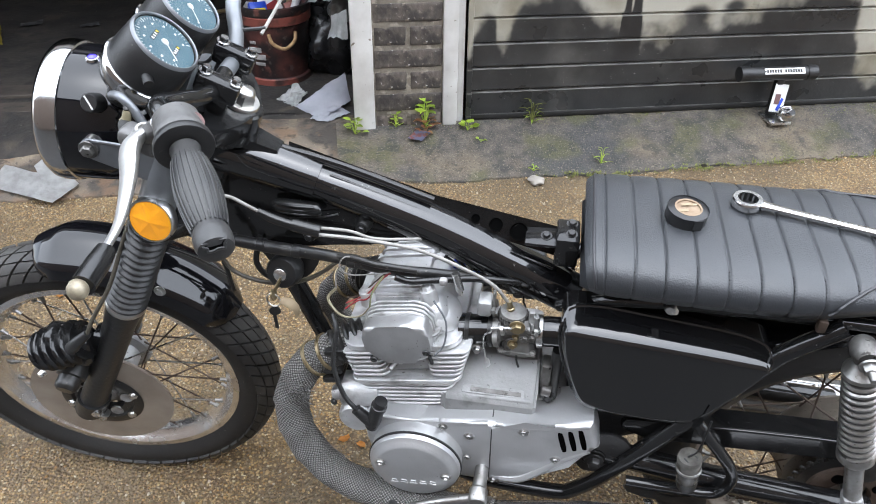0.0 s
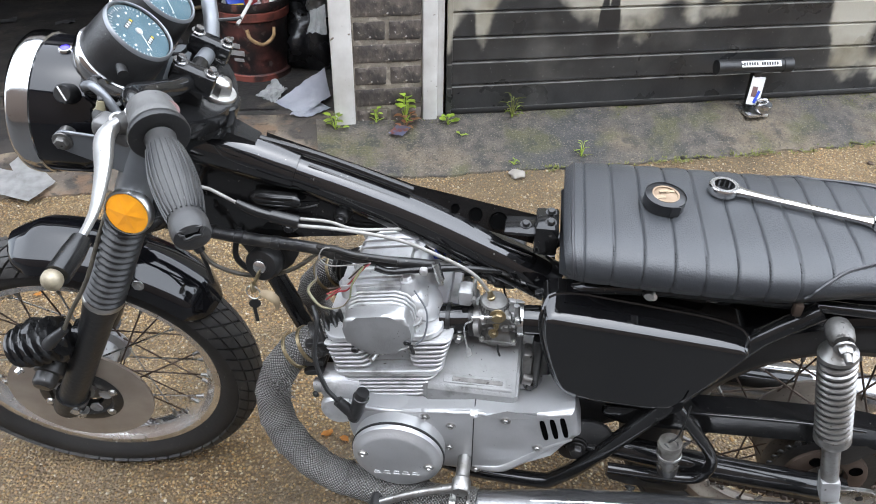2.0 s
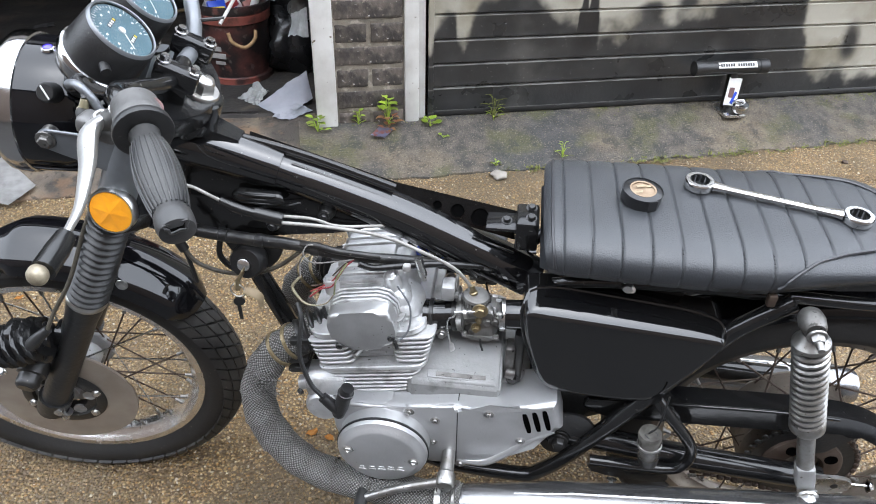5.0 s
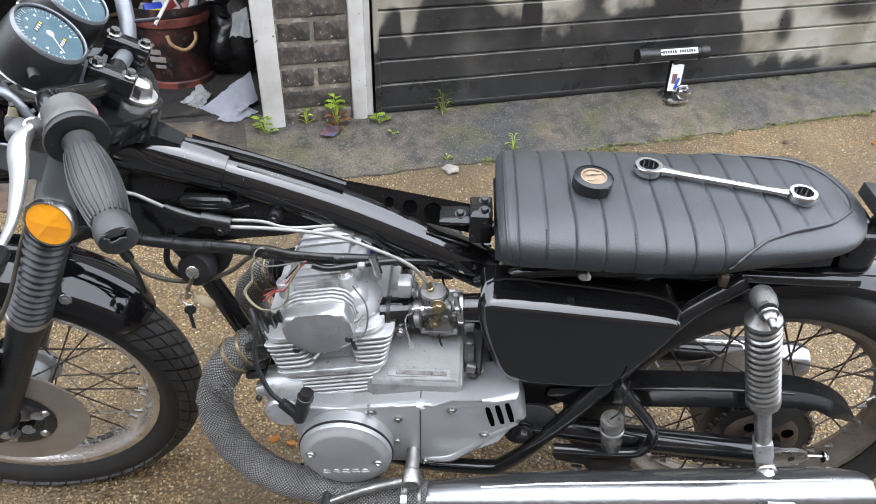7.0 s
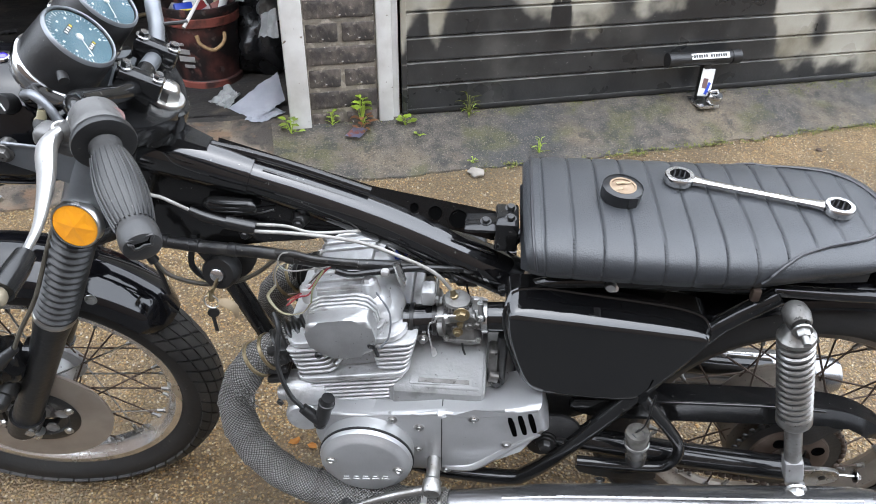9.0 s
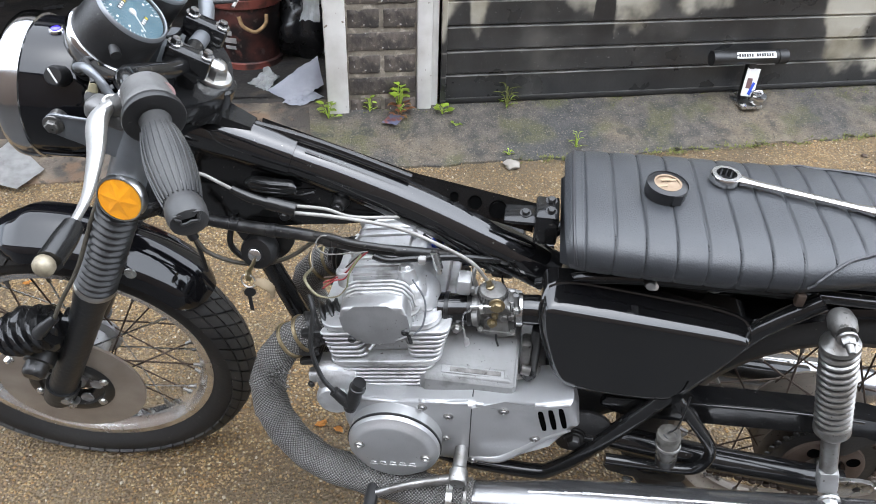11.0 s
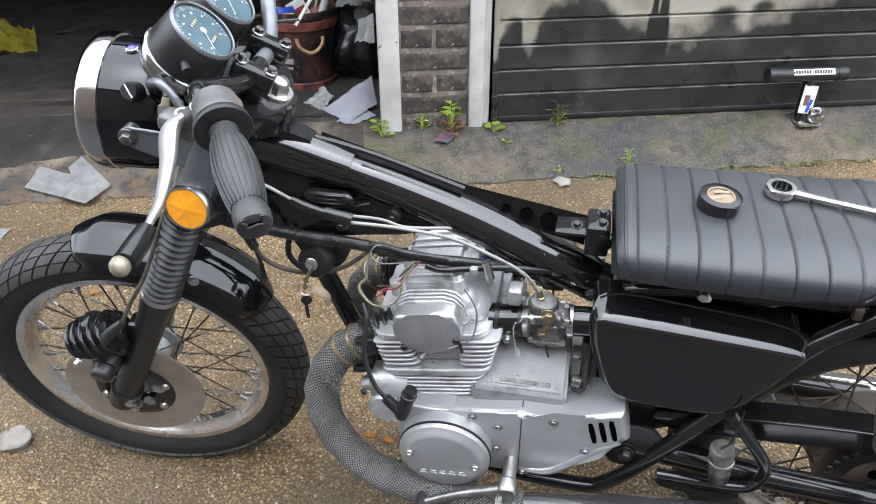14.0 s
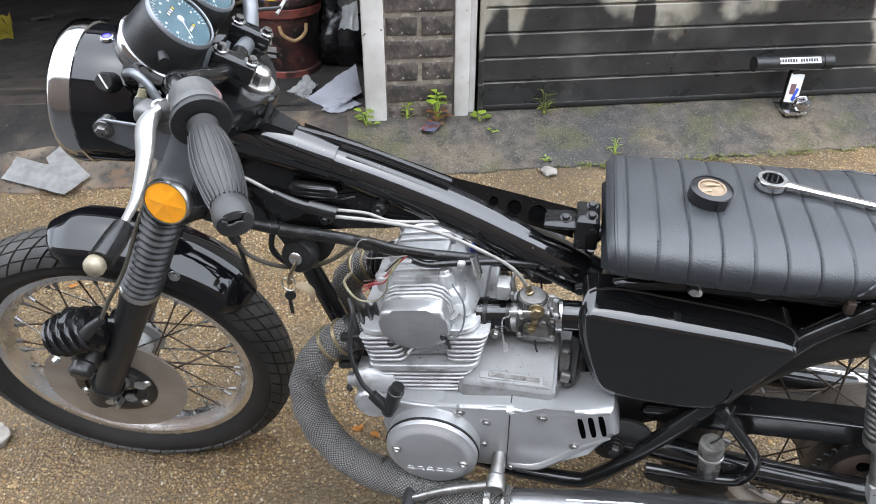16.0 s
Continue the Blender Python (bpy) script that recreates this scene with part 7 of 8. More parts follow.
def filter_jar():
    j = part("filter_jar", lathe([(0, 0), (0.0155, 0), (0.017, 0.003), (0.0175, 0.026), (0.018, 0.029), (0.018, 0.042), (0.0165, 0.045)], (0.376, -0.155, 0.362), (-0.12, 0, 1), 28), "jar", bike, "cloudy plastic breather jar with a wired cap")
    part("jar_base", lathe([(0, -0.016), (0.015, -0.016), (0.0165, -0.004), (0.0165, 0.008), (0, 0.008)], (0.376, -0.155, 0.362), (-0.12, 0, 1), 24), "satin", j)
    part("jar_ring", lathe([(0.0178, 0.027), (0.0192, 0.0285), (0.0192, 0.0325), (0.0178, 0.034)], (0.376, -0.155, 0.362), (-0.12, 0, 1), 28, True), "spring", j, "steel ring")
    part("jar_cap", lathe([(0.0178, 0.036), (0.0186, 0.039), (0.0186, 0.054), (0.017, 0.0575), (0.006, 0.0585), (0, 0.0585)], (0.376, -0.155, 0.362), (-0.12, 0, 1), 28), "jar", j, "grimy brown cap")
    part("wire", tube([(0.36, -0.16, 0.42), (0.368, -0.167, 0.418), (0.38, -0.16, 0.42), (0.372, -0.152, 0.42), (0.366, -0.16, 0.424), (0.378, -0.156, 0.44), (0.383, -0.15, 0.5)], 0.0014, 6, 5), "satin", j)


filter_jar()


# ---- cables, wiring and small fittings of the motorcycle ----
def wiring():
    c = part("throttle_cable", tube([(-0.36, -0.17, 0.93), (-0.335, -0.11, 0.80), (-0.317, -0.09, 0.77), (-0.279, -0.09, 0.749), (-0.255, -0.09, 0.737)], 0.0026, 10, 6), "cable", bike, "pale grey throttle cable with a black splitter")
    part("splitter", tube([(-0.285, -0.09, 0.752), (-0.262, -0.09, 0.741), (-0.232, -0.09, 0.733), (-0.2, -0.09, 0.727)], [0.0055, 0.0072, 0.0062, 0.0078], 14, 4), "bellows", c, "black cable splitter")
    part("splitter_cap", tube([(-0.236, -0.09, 0.734), (-0.196, -0.09, 0.7265)], 0.0095, 14, 0), "bellows", c)
    part("lower_cable", tube([(-0.2, -0.094, 0.724), (-0.133, -0.09, 0.72), (-0.053, -0.09, 0.711), (0.01, -0.08, 0.677), (0.051, -0.075, 0.649), (0.071, -0.069, 0.618), (0.078, -0.068, 0.605)], 0.0027, 10, 8), "cable", c, "pale grey cable to the carburettor")
    part("upper_cable", tube([(-0.2, -0.086, 0.73), (-0.16, -0.07, 0.717), (-0.125, -0.06, 0.70), (-0.071, -0.035, 0.687), (0.0, 0.03, 0.65), (0.07, 0.068, 0.61)], 0.0024, 10, 8), "cable", c, "pale grey cable to the far carburettor")
    h = part("wiring_harness", tube([(-0.47, -0.05, 0.72), (-0.42, -0.065, 0.685), (-0.355, -0.07, 0.68), (-0.281, -0.07, 0.671), (-0.193, -0.07, 0.666), (-0.108, -0.07, 0.653), (-0.034, -0.06, 0.646), (0.03, -0.03, 0.62)], [0.008, 0.0088, 0.0092, 0.0098, 0.009, 0.0088, 0.0078, 0.007], 14, 8), "harness", bike, "taped black wiring harness")
    for x, y, z in ((-0.345, -0.07, 0.6795), (-0.3, -0.07, 0.674), (-0.245, -0.07, 0.669), (-0.16, -0.07, 0.661)):
        part("tape_band", lathe([(0.0088, -0.007), (0.0104, -0.006), (0.0106, 0.006), (0.0088, 0.007)], (x, y, z), (1, 0, -0.08), 16), "harness", h)
    part("branch", tube([(-0.193, -0.07, 0.666), (-0.16, -0.075, 0.672), (-0.12, -0.08, 0.668), (-0.06, -0.075, 0.66)], 0.005, 10, 6), "harness", h)
    part("black_hose", tube([(-0.092, -0.085, 0.652), (-0.07, -0.082, 0.644), (-0.03, -0.07, 0.642), (0.03, -0.05, 0.636), (0.09, -0.03, 0.62)], 0.0052, 12, 6), "bellows", bike, "black hose end")
    part("terminal", merge(bar((-0.004, -0.074, 0.662), (0.004, -0.078, 0.634), 0.0062, 12), bar((0.004, -0.078, 0.634), (0.005, -0.079, 0.626), 0.0045, 6)), "steel", bike, "bright bullet terminal")
    part("connector", box((-0.022, -0.072, 0.642), (0.012, 0.011, 0.011), 0.003, 2), "label_grey", bike, "white connector block")
    part("thin_wire", tube([(-0.1, -0.08, 0.655), (-0.127, -0.082, 0.65), (-0.162, -0.084, 0.646), (-0.176, -0.084, 0.66), (-0.168, -0.08, 0.675), (-0.15, -0.075, 0.672)], 0.0011, 7, 8), "cable", bike, "thin grey wire in a loop")
    part("clear_tube", tube([(-0.187, -0.08, 0.612), (-0.198, -0.09, 0.598), (-0.182, -0.1, 0.58), (-0.165, -0.1, 0.573), (-0.144, -0.1, 0.580), (-0.13, -0.1, 0.60)], [0.0022, 0.0026, 0.0022, 0.0013, 0.0011, 0.001], 10, 8), "pale", bike, "yellowed clear tube")
    part("wire", tube([(-0.13, -0.1, 0.60), (-0.124, -0.1, 0.63), (-0.108, -0.09, 0.656)], 0.0015, 6, 6), "green", bike, "green-yellow wire")
    part("wire", tube([(-0.187, -0.08, 0.612), (-0.185, -0.07, 0.64), (-0.16, -0.06, 0.66)], 0.0014, 6, 6), "cable", bike, "thin pale wire")
    for k, (dy, m) in enumerate(((0, "dark_red"), (0.006, "red"), (0.012, "rust"))):
        part("wire", tube([(-0.17, -0.095 + dy, 0.586 + dy), (-0.152, -0.09 + dy, 0.6), (-0.135, -0.088 + dy, 0.606 + dy), (-0.115, -0.085 + dy, 0.64), (-0.10, -0.08, 0.655)], 0.0013, 6, 6), m, bike, "red wire")
    for k in range(4):
        part("wire", tube([(-0.02 + 0.012 * k, 0.0, 0.64), (0.0 + 0.01 * k, 0.0 + 0.008 * k, 0.607), (0.03 + 0.01 * k, 0.01, 0.60), (0.06, 0.0, 0.61 + 0.006 * k)], 0.0018, 6, 5), ("blue", "green", "blue", "black_cable")[k], bike, "coloured wire")
    part("block_plug", box((-0.01, 0.012, 0.608), (0.02, 0.014, 0.012), 0.003), "blue", bike, "blue wiring plug")
    rnd = random.Random(6)
    for k in range(11):
        a = Vector((rnd.uniform(-0.06, 0.02), rnd.uniform(-0.03, 0.05), rnd.uniform(0.62, 0.655)))
        b = Vector((rnd.uniform(0.07, 0.112), rnd.uniform(-0.04, 0.05), rnd.uniform(0.575, 0.62)))
        c1 = a.lerp(b, 0.35) + Vector((0, rnd.uniform(-0.015, 0.015), rnd.uniform(-0.03, 0.01)))
        c2 = a.lerp(b, 0.7) + Vector((0, rnd.uniform(-0.015, 0.015), rnd.uniform(-0.02, 0.015)))
        part("loose_wire", tube([a, c1, c2, b], rnd.choice((0.0016, 0.0022, 0.003, 0.005)), 7, 6), "black_cable", bike, "black wire behind the carburettors")
    part("coil_pack", box((0.075, 0.03, 0.625), (0.10, 0.05, 0.035), 0.008, 2), "satin", bike, "black ignition coil under the backbone")
    part("drop_wire", tube([(-0.385, -0.06, 0.67), (-0.378, -0.06, 0.64), (-0.372, -0.06, 0.605), (-0.372, -0.055, 0.56)], 0.0034, 8, 6), "black_cable", bike, "black wire hanging down")
    part("clutch_cable", tube([(-0.378, -0.06, 0.635), (-0.36, -0.06, 0.605), (-0.32, -0.055, 0.585), (-0.275, -0.045, 0.58), (-0.235, -0.035, 0.592), (-0.2, -0.02, 0.615)], 0.0036, 8, 8), "bronze", bike, "brown-grey cable sagging between frame and head")
    part("cable_boot", tube([(-0.385, -0.06, 0.655), (-0.376, -0.06, 0.63)], 0.008, 10, 0), "plastic", bike)
    part("frame_loop", tube([(-0.325, -0.02, 0.65), (-0.335, -0.03, 0.6), (-0.31, -0.03, 0.57), (-0.28, -0.03, 0.575)], 0.005, 8, 6), "black_cable", bike)
    # breather capsule and bolts on the gusset
    cap = part("capsule", tube([(-0.286, -0.026, 0.722), (-0.278, -0.03, 0.722), (-0.225, -0.03, 0.720), (-0.217, -0.028, 0.720)], [0.007, 0.0115, 0.0115, 0.009], 18, 4), "bellows", bike, "black ribbed capsule under the backbone")
    for z in (0.716, 0.723, 0.73):
        part("rib", tube([(-0.278, -0.0385, z), (-0.25, -0.0405, z - 0.0005), (-0.222, -0.0385, z - 0.001)], 0.0022, 7, 3), "bellows", cap)
    for p in ((-0.153, -0.022, 0.695), (-0.238, -0.02, 0.668)):
        part("gusset_boss", merge(lathe([(0, 0.012), (0.009, 0.012), (0.011, 0.008), (0.014, -0.005), (0, -0.005)], p, (0, -1, 0.1), 18), hexbolt((p[0], p[1] - 0.012, p[2]), (0, -1, 0.1), 0.006, 0.006)), "satin", bike, "black boss with a bolt")
    part("bare_wires", tube([(-0.27, -0.02, 0.69), (-0.24, -0.025, 0.70), (-0.21, -0.03, 0.708), (-0.19, -0.025, 0.712)], 0.0013, 6, 6), "rubber", bike)
    part("frame_number_tag", box((-0.345, -0.028, 0.775), (0.012, 0.002, 0.016), 0.0005), "rust", bike)
    # ignition switch on its bracket with keys
    s = part("ignition_switch", lathe([(0, 0.02), (0.012, 0.02), (0.0125, 0.017), (0.024, 0.015), (0.027, 0.01), (0.028, -0.01), (0.02, -0.03), (0, -0.03)], (-0.279, -0.05, 0.610), (-0.05, -0.95, 0.3), 32), "plastic", bike, "black ignition switch with keys hanging from it")
    part("barrel", lathe([(0, 0.0225), (0.0085, 0.0225), (0.0105, 0.021), (0.0105, 0.015)], (-0.279, -0.05, 0.610), (-0.05, -0.95, 0.3), 24), "steel", s, "bright key barrel")
    part("switch_bracket", prism([(-0.33, 0.64), (-0.22, 0.645), (-0.235, 0.60), (-0.26, 0.575), (-0.30, 0.585)], -0.03, -0.024, 0.001, 1, 1), "satin", s)
    part("key", merge(box((-0.281, -0.08, 0.606), (0.003, 0.026, 0.01), 0.001), lathe([(0, 0.0015), (0.009, 0.0015), (0.009, -0.0015), (0, -0.0015)], (-0.283, -0.096, 0.598), (1, 0, 0.2), 18)), "brass", s, "brass ignition key")
    ring = [(-0.286 + 0.011 * math.cos(2 * math.pi * k / 20), -0.094, 0.585 + 0.013 * math.sin(2 * math.pi * k / 20)) for k in range(21)]
    part("key_ring", tube(ring, 0.0012, 6, 0), "steel", s, "split key ring")
    part("spare_key", merge(lathe([(0, 0.0012), (0.009, 0.0012), (0.009, -0.0012), (0, -0.0012)], (-0.287, -0.094, 0.562), (0.3, -1, 0), 16), box((-0.289, -0.094, 0.54), (0.006, 0.0022, 0.034), 0.0006)), "satin", s, "small dark key")
    part("leather_tag", tube([(-0.276, -0.094, 0.585), (-0.262, -0.094, 0.583), (-0.252, -0.093, 0.572), (-0.252, -0.092, 0.553)], [0.005, 0.0075, 0.0065, 0.004], 10, 5, flat=0.3), "tan", s, "tan leather tag")


wiring()


def right_controls():
    b = part("brake_lever_perch", box((-0.315, 0.205, 0.978), (0.035, 0.03, 0.03), 0.007, 2), "satin", bike, "black brake lever perch", STEER)
    part("brake_lever", tube([(-0.335, 0.2, 0.965), (-0.34, 0.25, 0.95), (-0.32, 0.33, 0.935), (-0.30, 0.38, 0.93)], [0.009, 0.008, 0.007, 0.007], 10, 5, flat=0.6), "satin", b, "black brake lever")
    part("throttle_housing", lathe([(0.0115, -0.02), (0.022, -0.02), (0.024, -0.014), (0.024, 0.014), (0.0115, 0.02)], (-0.292, 0.262, 0.977), (0.055, 0.125, -0.024), 24), "satin", b)
    part("brake_cable_end", tube([(-0.305, 0.1, 0.925), (-0.292, 0.135, 0.94), (-0.28, 0.165, 0.955)], 0.0026, 8, 4), "cable", b, "pale brake cable")
    part("cable_adjuster", merge(bar((-0.283, 0.16, 0.952), (-0.268, 0.19, 0.965), 0.0045, 10), hexbolt((-0.276, 0.173, 0.958), (0.4, 0.85, 0.35), 0.0068, 0.006)), "steel", b, "bright cable adjuster")
    part("adjuster_tube", tube([(-0.268, 0.19, 0.965), (-0.262, 0.205, 0.975), (-0.27, 0.22, 0.985), (-0.285, 0.225, 0.988)], 0.0034, 8, 5), "bar_grey", b)
    part("yellow_tag", box((-0.262, 0.215, 0.982), (0.011, 0.005, 0.015), 0.002), "yellow", b, "small yellow tag")
    part("tachometer_cable", tube([(-0.43, 0.06, 0.915), (-0.39, 0.08, 0.89), (-0.35, 0.09, 0.93), (-0.30, 0.11, 0.93)], 0.003, 8, 6), "rubber", b)
    c = part("speedometer_cable", tube([(-0.45, -0.085, 0.93), (-0.44, -0.115, 0.952), (-0.418, -0.138, 0.9645), (-0.404, -0.145, 0.9525), (-0.395, -0.15, 0.935), (-0.386, -0.155, 0.915)], 0.0056, 12, 6), "bar_grey", bike, "grey cable looping below the speedometer", STEER)
    part("cable_elbow", lathe([(0, 0.014), (0.008, 0.012), (0.011, 0.004), (0.011, -0.01), (0, -0.01)], (-0.443, -0.095, 0.94), (-0.3, -0.8, 0.4), 18), "bellows", c)
    part("cable_boot", tube([(-0.4165, -0.154, 0.938), (-0.4125, -0.152, 0.9417), (-0.4105, -0.151, 0.948), (-0.409, -0.15, 0.9525)], [0.0062, 0.006, 0.005, 0.0042], 12, 4), "pale", c, "yellowed cable boot")
    part("clutch_cable_end", tube([(-0.409, -0.15, 0.9525), (-0.414, -0.135, 0.962), (-0.43, -0.11, 0.958), (-0.445, -0.08, 0.93)], 0.0036, 10, 5), "rubber", c)
    part("wire_bundle", tube([(-0.43, -0.04, 0.90), (-0.41, -0.09, 0.92), (-0.38, -0.13, 0.915), (-0.37, -0.12, 0.88)], 0.006, 10, 5), "black_cable", c)


right_controls()

# ---- things on the seat ----
def tape_roll():
    m = BIKE @ pose(0.3086, -0.0033, 0.748, 4, 2, 20)
    ob = empty("tape_roll", m, "roll of black insulating tape lying on the seat", "tape roll")
    part("tape", lathe([(0.019, 0), (0.028, 0.0), (0.0285, 0.001), (0.0285, 0.0185), (0.028, 0.0165), (0.019, 0.0192)], (0, 0, 0), (0, 0, 1), 48, True), "tape", ob, "black tape")
    part("core", lathe([(0.0165, 0.0), (0.019, 0.0005), (0.019, 0.0197), (0.0165, 0.0192)], (0, 0, 0), (0, 0, 1), 40, True), "cardboard", ob, "cardboard core")
    part("paper_disc", lathe([(0, 0.0172), (0.0165, 0.0172), (0.0165, 0.016)], (0, 0, 0), (0, 0, 1), 32), "cardboard", ob, "torn paper disc")
    for k in range(5):
        a = 0.6 + 1.1 * k
        part("paper_shred", box((0.010 * math.cos(a), 0.010 * math.sin(a), 0.0185), (0.014, 0.004, 0.0012), 0.0004, 1, Matrix.Rotation(0.2 * k, 4, "X")), "tan", ob)
    part("tape_end", box((0.0285, 0.004, 0.0095), (0.0015, 0.014, 0.0175), 0.0004, 1, Matrix.Rotation(-1.6, 4, "Z")), "tape", ob)


def spanner():
    """Double-ended ratchet ring spanner, its heads tilted a little."""
    a, b = Vector((0.397, 0.0424, 0.7545)), Vector((0.604, -0.0137, 0.7515))
    L = (b - a).length
    x = (b - a).normalized()
    y = Vector((0, 0, 1)).cross(x).normalized()
    z = x.cross(y)
    m = BIKE @ Matrix.Translation(a) @ Matrix((x, y, z)).transposed().to_4x4()
    ob = empty("spanner", m, "bright steel double ring spanner lying across the seat", "spanner")
    def ring(cx, r):
        bm = lathe([(r * 0.66, -0.0065), (r * 0.93, -0.0065), (r, -0.0045), (r, 0.0045), (r * 0.93, 0.0065), (r * 0.66, 0.0065)], (cx, 0, 0), (0, 0, 1), 48, True)
        return bm
    for cx, r in ((0.0, 0.0215), (L, 0.0205)):
        part("ring_head", ring(cx, r), "spanner", ob, "polished ring head")
        bm = bmesh.new()
        n = 24
        out = [(r * (0.60 if k % 2 else 0.70)) for k in range(n)]
        lo = [bm.verts.new((cx + out[k] * math.cos(2 * math.pi * k / n), out[k] * math.sin(2 * math.pi * k / n), -0.006)) for k in range(n)]
        hi = [bm.verts.new((cx + out[k] * math.cos(2 * math.pi * k / n), out[k] * math.sin(2 * math.pi * k / n), 0.0062)) for k in range(n)]
        for k in range(n):
            bm.faces.new((lo[k], lo[(k + 1) % n], hi[(k + 1) % n], hi[k]))
        part("ratchet_ring", bm, "satin", ob, "dark toothed ratchet ring", sharp=20)
    secs = []
    for k in range(21):
        t = k / 20
        px = 0.02 + (L - 0.04) * t
        e = abs(t - 0.5) * 2
        w, h = 0.0062 + 0.0035 * e ** 6, 0.0030 + 0.0022 * e ** 6
        secs.append([(px, w * math.copysign(abs(math.cos(q)) ** 0.6, math.cos(q)), h * math.copysign(abs(math.sin(q)) ** 0.6, math.sin(q))) for q in (2 * math.pi * j / 16 for j in range(16))])
    part("shank", loft(secs), "spanner", ob, "long polished shank")
    for k in range(9):
        part("stamp", box((0.085 + 0.007 * k, 0, 0.0031), (0.0045, 0.004, 0.0006), 0.0001), "steel", ob)


tape_roll()
spanner()


# ---- the door's floor lock ----
def floor_lock():
    m = WALL @ pose(1.205, -0.065, height(1.2, -0.065) + 0.014)
    ob = empty("door_lock", m, "black bolt-down garage door lock with a bright padlock", "door lock")
    part("crossbar", tube([(-0.155, -0.0, 0.185), (0.14, -0.0, 0.182)], 0.026, 28, 0), "plastic", ob, "black tubular crossbar")
    for x0, x1, z0, z1 in ((-0.163, -0.12, 0.185, 0.185), (0.112, 0.15, 0.182, 0.182)):
        part("end_cap", tube([(x0, 0, z0), (x1, 0, z1)], 0.0285, 28, 0), "plastic", ob)
    lab = part("name_label", box((0.005, -0.0245, 0.2205), (0.165, 0.004, 0.024), 0.001, 1, Matrix.Translation((0.012, 0, 0.183)) @ Matrix.Rotation(radians(-38), 4, "X") @ Matrix.Rotation(radians(0.6), 4, "Y") @ Matrix.Translation((-0.005, 0, -0.2205))), "white", ob, "white name label")
    for k in range(14):
        if k == 6:
            continue
        part("letter_bar", box((-0.066 + 0.0105 * k, -0.027, 0.2205), (0.0072, 0.002, 0.0125), 0.0003, 1, Matrix.Translation((0.012, 0, 0.183)) @ Matrix.Rotation(radians(-38), 4, "X") @ Matrix.Rotation(radians(0.6), 4, "Y") @ Matrix.Translation((-0.005, 0, -0.2205))), "plastic", ob)
    part("stem", box((0.02, 0.012, 0.095), (0.034, 0.03, 0.18), 0.006, 2), "plastic", ob, "black square stem")
    part("base_plate", box((0.02, -0.01, 0.004), (0.085, 0.13, 0.012), 0.003), "steel", ob, "scuffed steel base plate")
    lean = Matrix.Translation((0.022, -0.012, 0.085)) @ Matrix.Rotation(radians(-12), 4, "X") @ Matrix.Rotation(radians(9), 4, "Y")
    st = part("sticker", box((0, 0, 0), (0.056, 0.004, 0.11), 0.001, 1, lean), "white", ob, "white sticker with red and blue marks")
    part("red_mark", box((-0.006, -0.0025, -0.004), (0.022, 0.002, 0.04), 0.0003, 1, lean), "faded", st)
    part("blue_mark", box((0.014, -0.0025, -0.02), (0.012, 0.002, 0.05), 0.0003, 1, lean @ Matrix.Rotation(0.25, 4, "Y")), "blue", st)
    part("padlock", lathe([(0, -0.016), (0.03, -0.016), (0.034, -0.01), (0.034, 0.012), (0.03, 0.018), (0, 0.02)], (0.045, -0.05, 0.034), (0.1, -0.25, 1), 36), "chrome", ob, "round bright padlock")
    part("shackle", tube([(0.02, -0.04, 0.045), (0.025, -0.05, 0.06), (0.05, -0.052, 0.063), (0.065, -0.045, 0.05)], 0.006, 10, 5), "chrome", ob)


floor_lock()


# ---- weeds along the wall ----
def weed(u, v, size, leaves, seed, mats, label, upright=0.5, slim=1.0):
    """A small leafy plant: short stalks from one root, oval leaves stacked up the plant and spread outwards."""
    rnd = random.Random(seed)
    ob = empty("weed", WALL @ pose(u, v, height(u, v) + 0.012), label, "weed", "weeds along the garages")
    for k in range(leaves):
        a = 2.4 * k + rnd.uniform(-0.4, 0.4)
        t = (k + 0.5) / leaves
        d = Vector((math.cos(a), math.sin(a), 0))
        tip = d * size * rnd.uniform(0.12, 0.34) * (1.25 - t * upright) + Vector((0, 0, size * (0.12 + upright * t * rnd.uniform(0.9, 1.25))))
        part("stem", tube([Vector((0, 0, 0)), tip * 0.5 + Vector((0, 0, size * 0.08)), tip], 0.0011, 5, 3), mats[0], ob)
        l = size * rnd.uniform(0.34, 0.5)
        w = l * 0.34 * slim
        f = (d + Vector((0, 0, rnd.uniform(0.1, 0.7)))).normalized()
        s = f.cross(Vector((0, 0, 1))).normalized()
        n = s.cross(f)
        bm = bmesh.new()
        mid = [bm.verts.new(tip + f * l * q + n * (0.06 * l * math.sin(math.pi * q)) - Vector((0, 0, 0.25 * l * q * q))) for q in (0, 0.25, 0.5, 0.75, 1)]
        rims = [[bm.verts.new(tip + f * l * q + s * (g * w * p) + n * 0.1 * l - Vector((0, 0, 0.25 * l * q * q))) for q, p in ((0.1, 0.55), (0.33, 1.0), (0.6, 0.9), (0.85, 0.45))] for g in (-1, 1)]
        for e in rims:
            bm.faces.new((mid[0], e[0], mid[1]))
            for i in range(3):
                bm.faces.new((mid[i + 1], e[i], e[i + 1]))
                bm.faces.new((mid[i + 1], e[i + 1], mid[i + 2]))
        bmesh.ops.solidify(bm, geom=bm.faces[:], thickness=0.0006)
        part("leaf", bm, mats[1] if len(mats) > 1 and t < 0.4 else mats[0], ob)


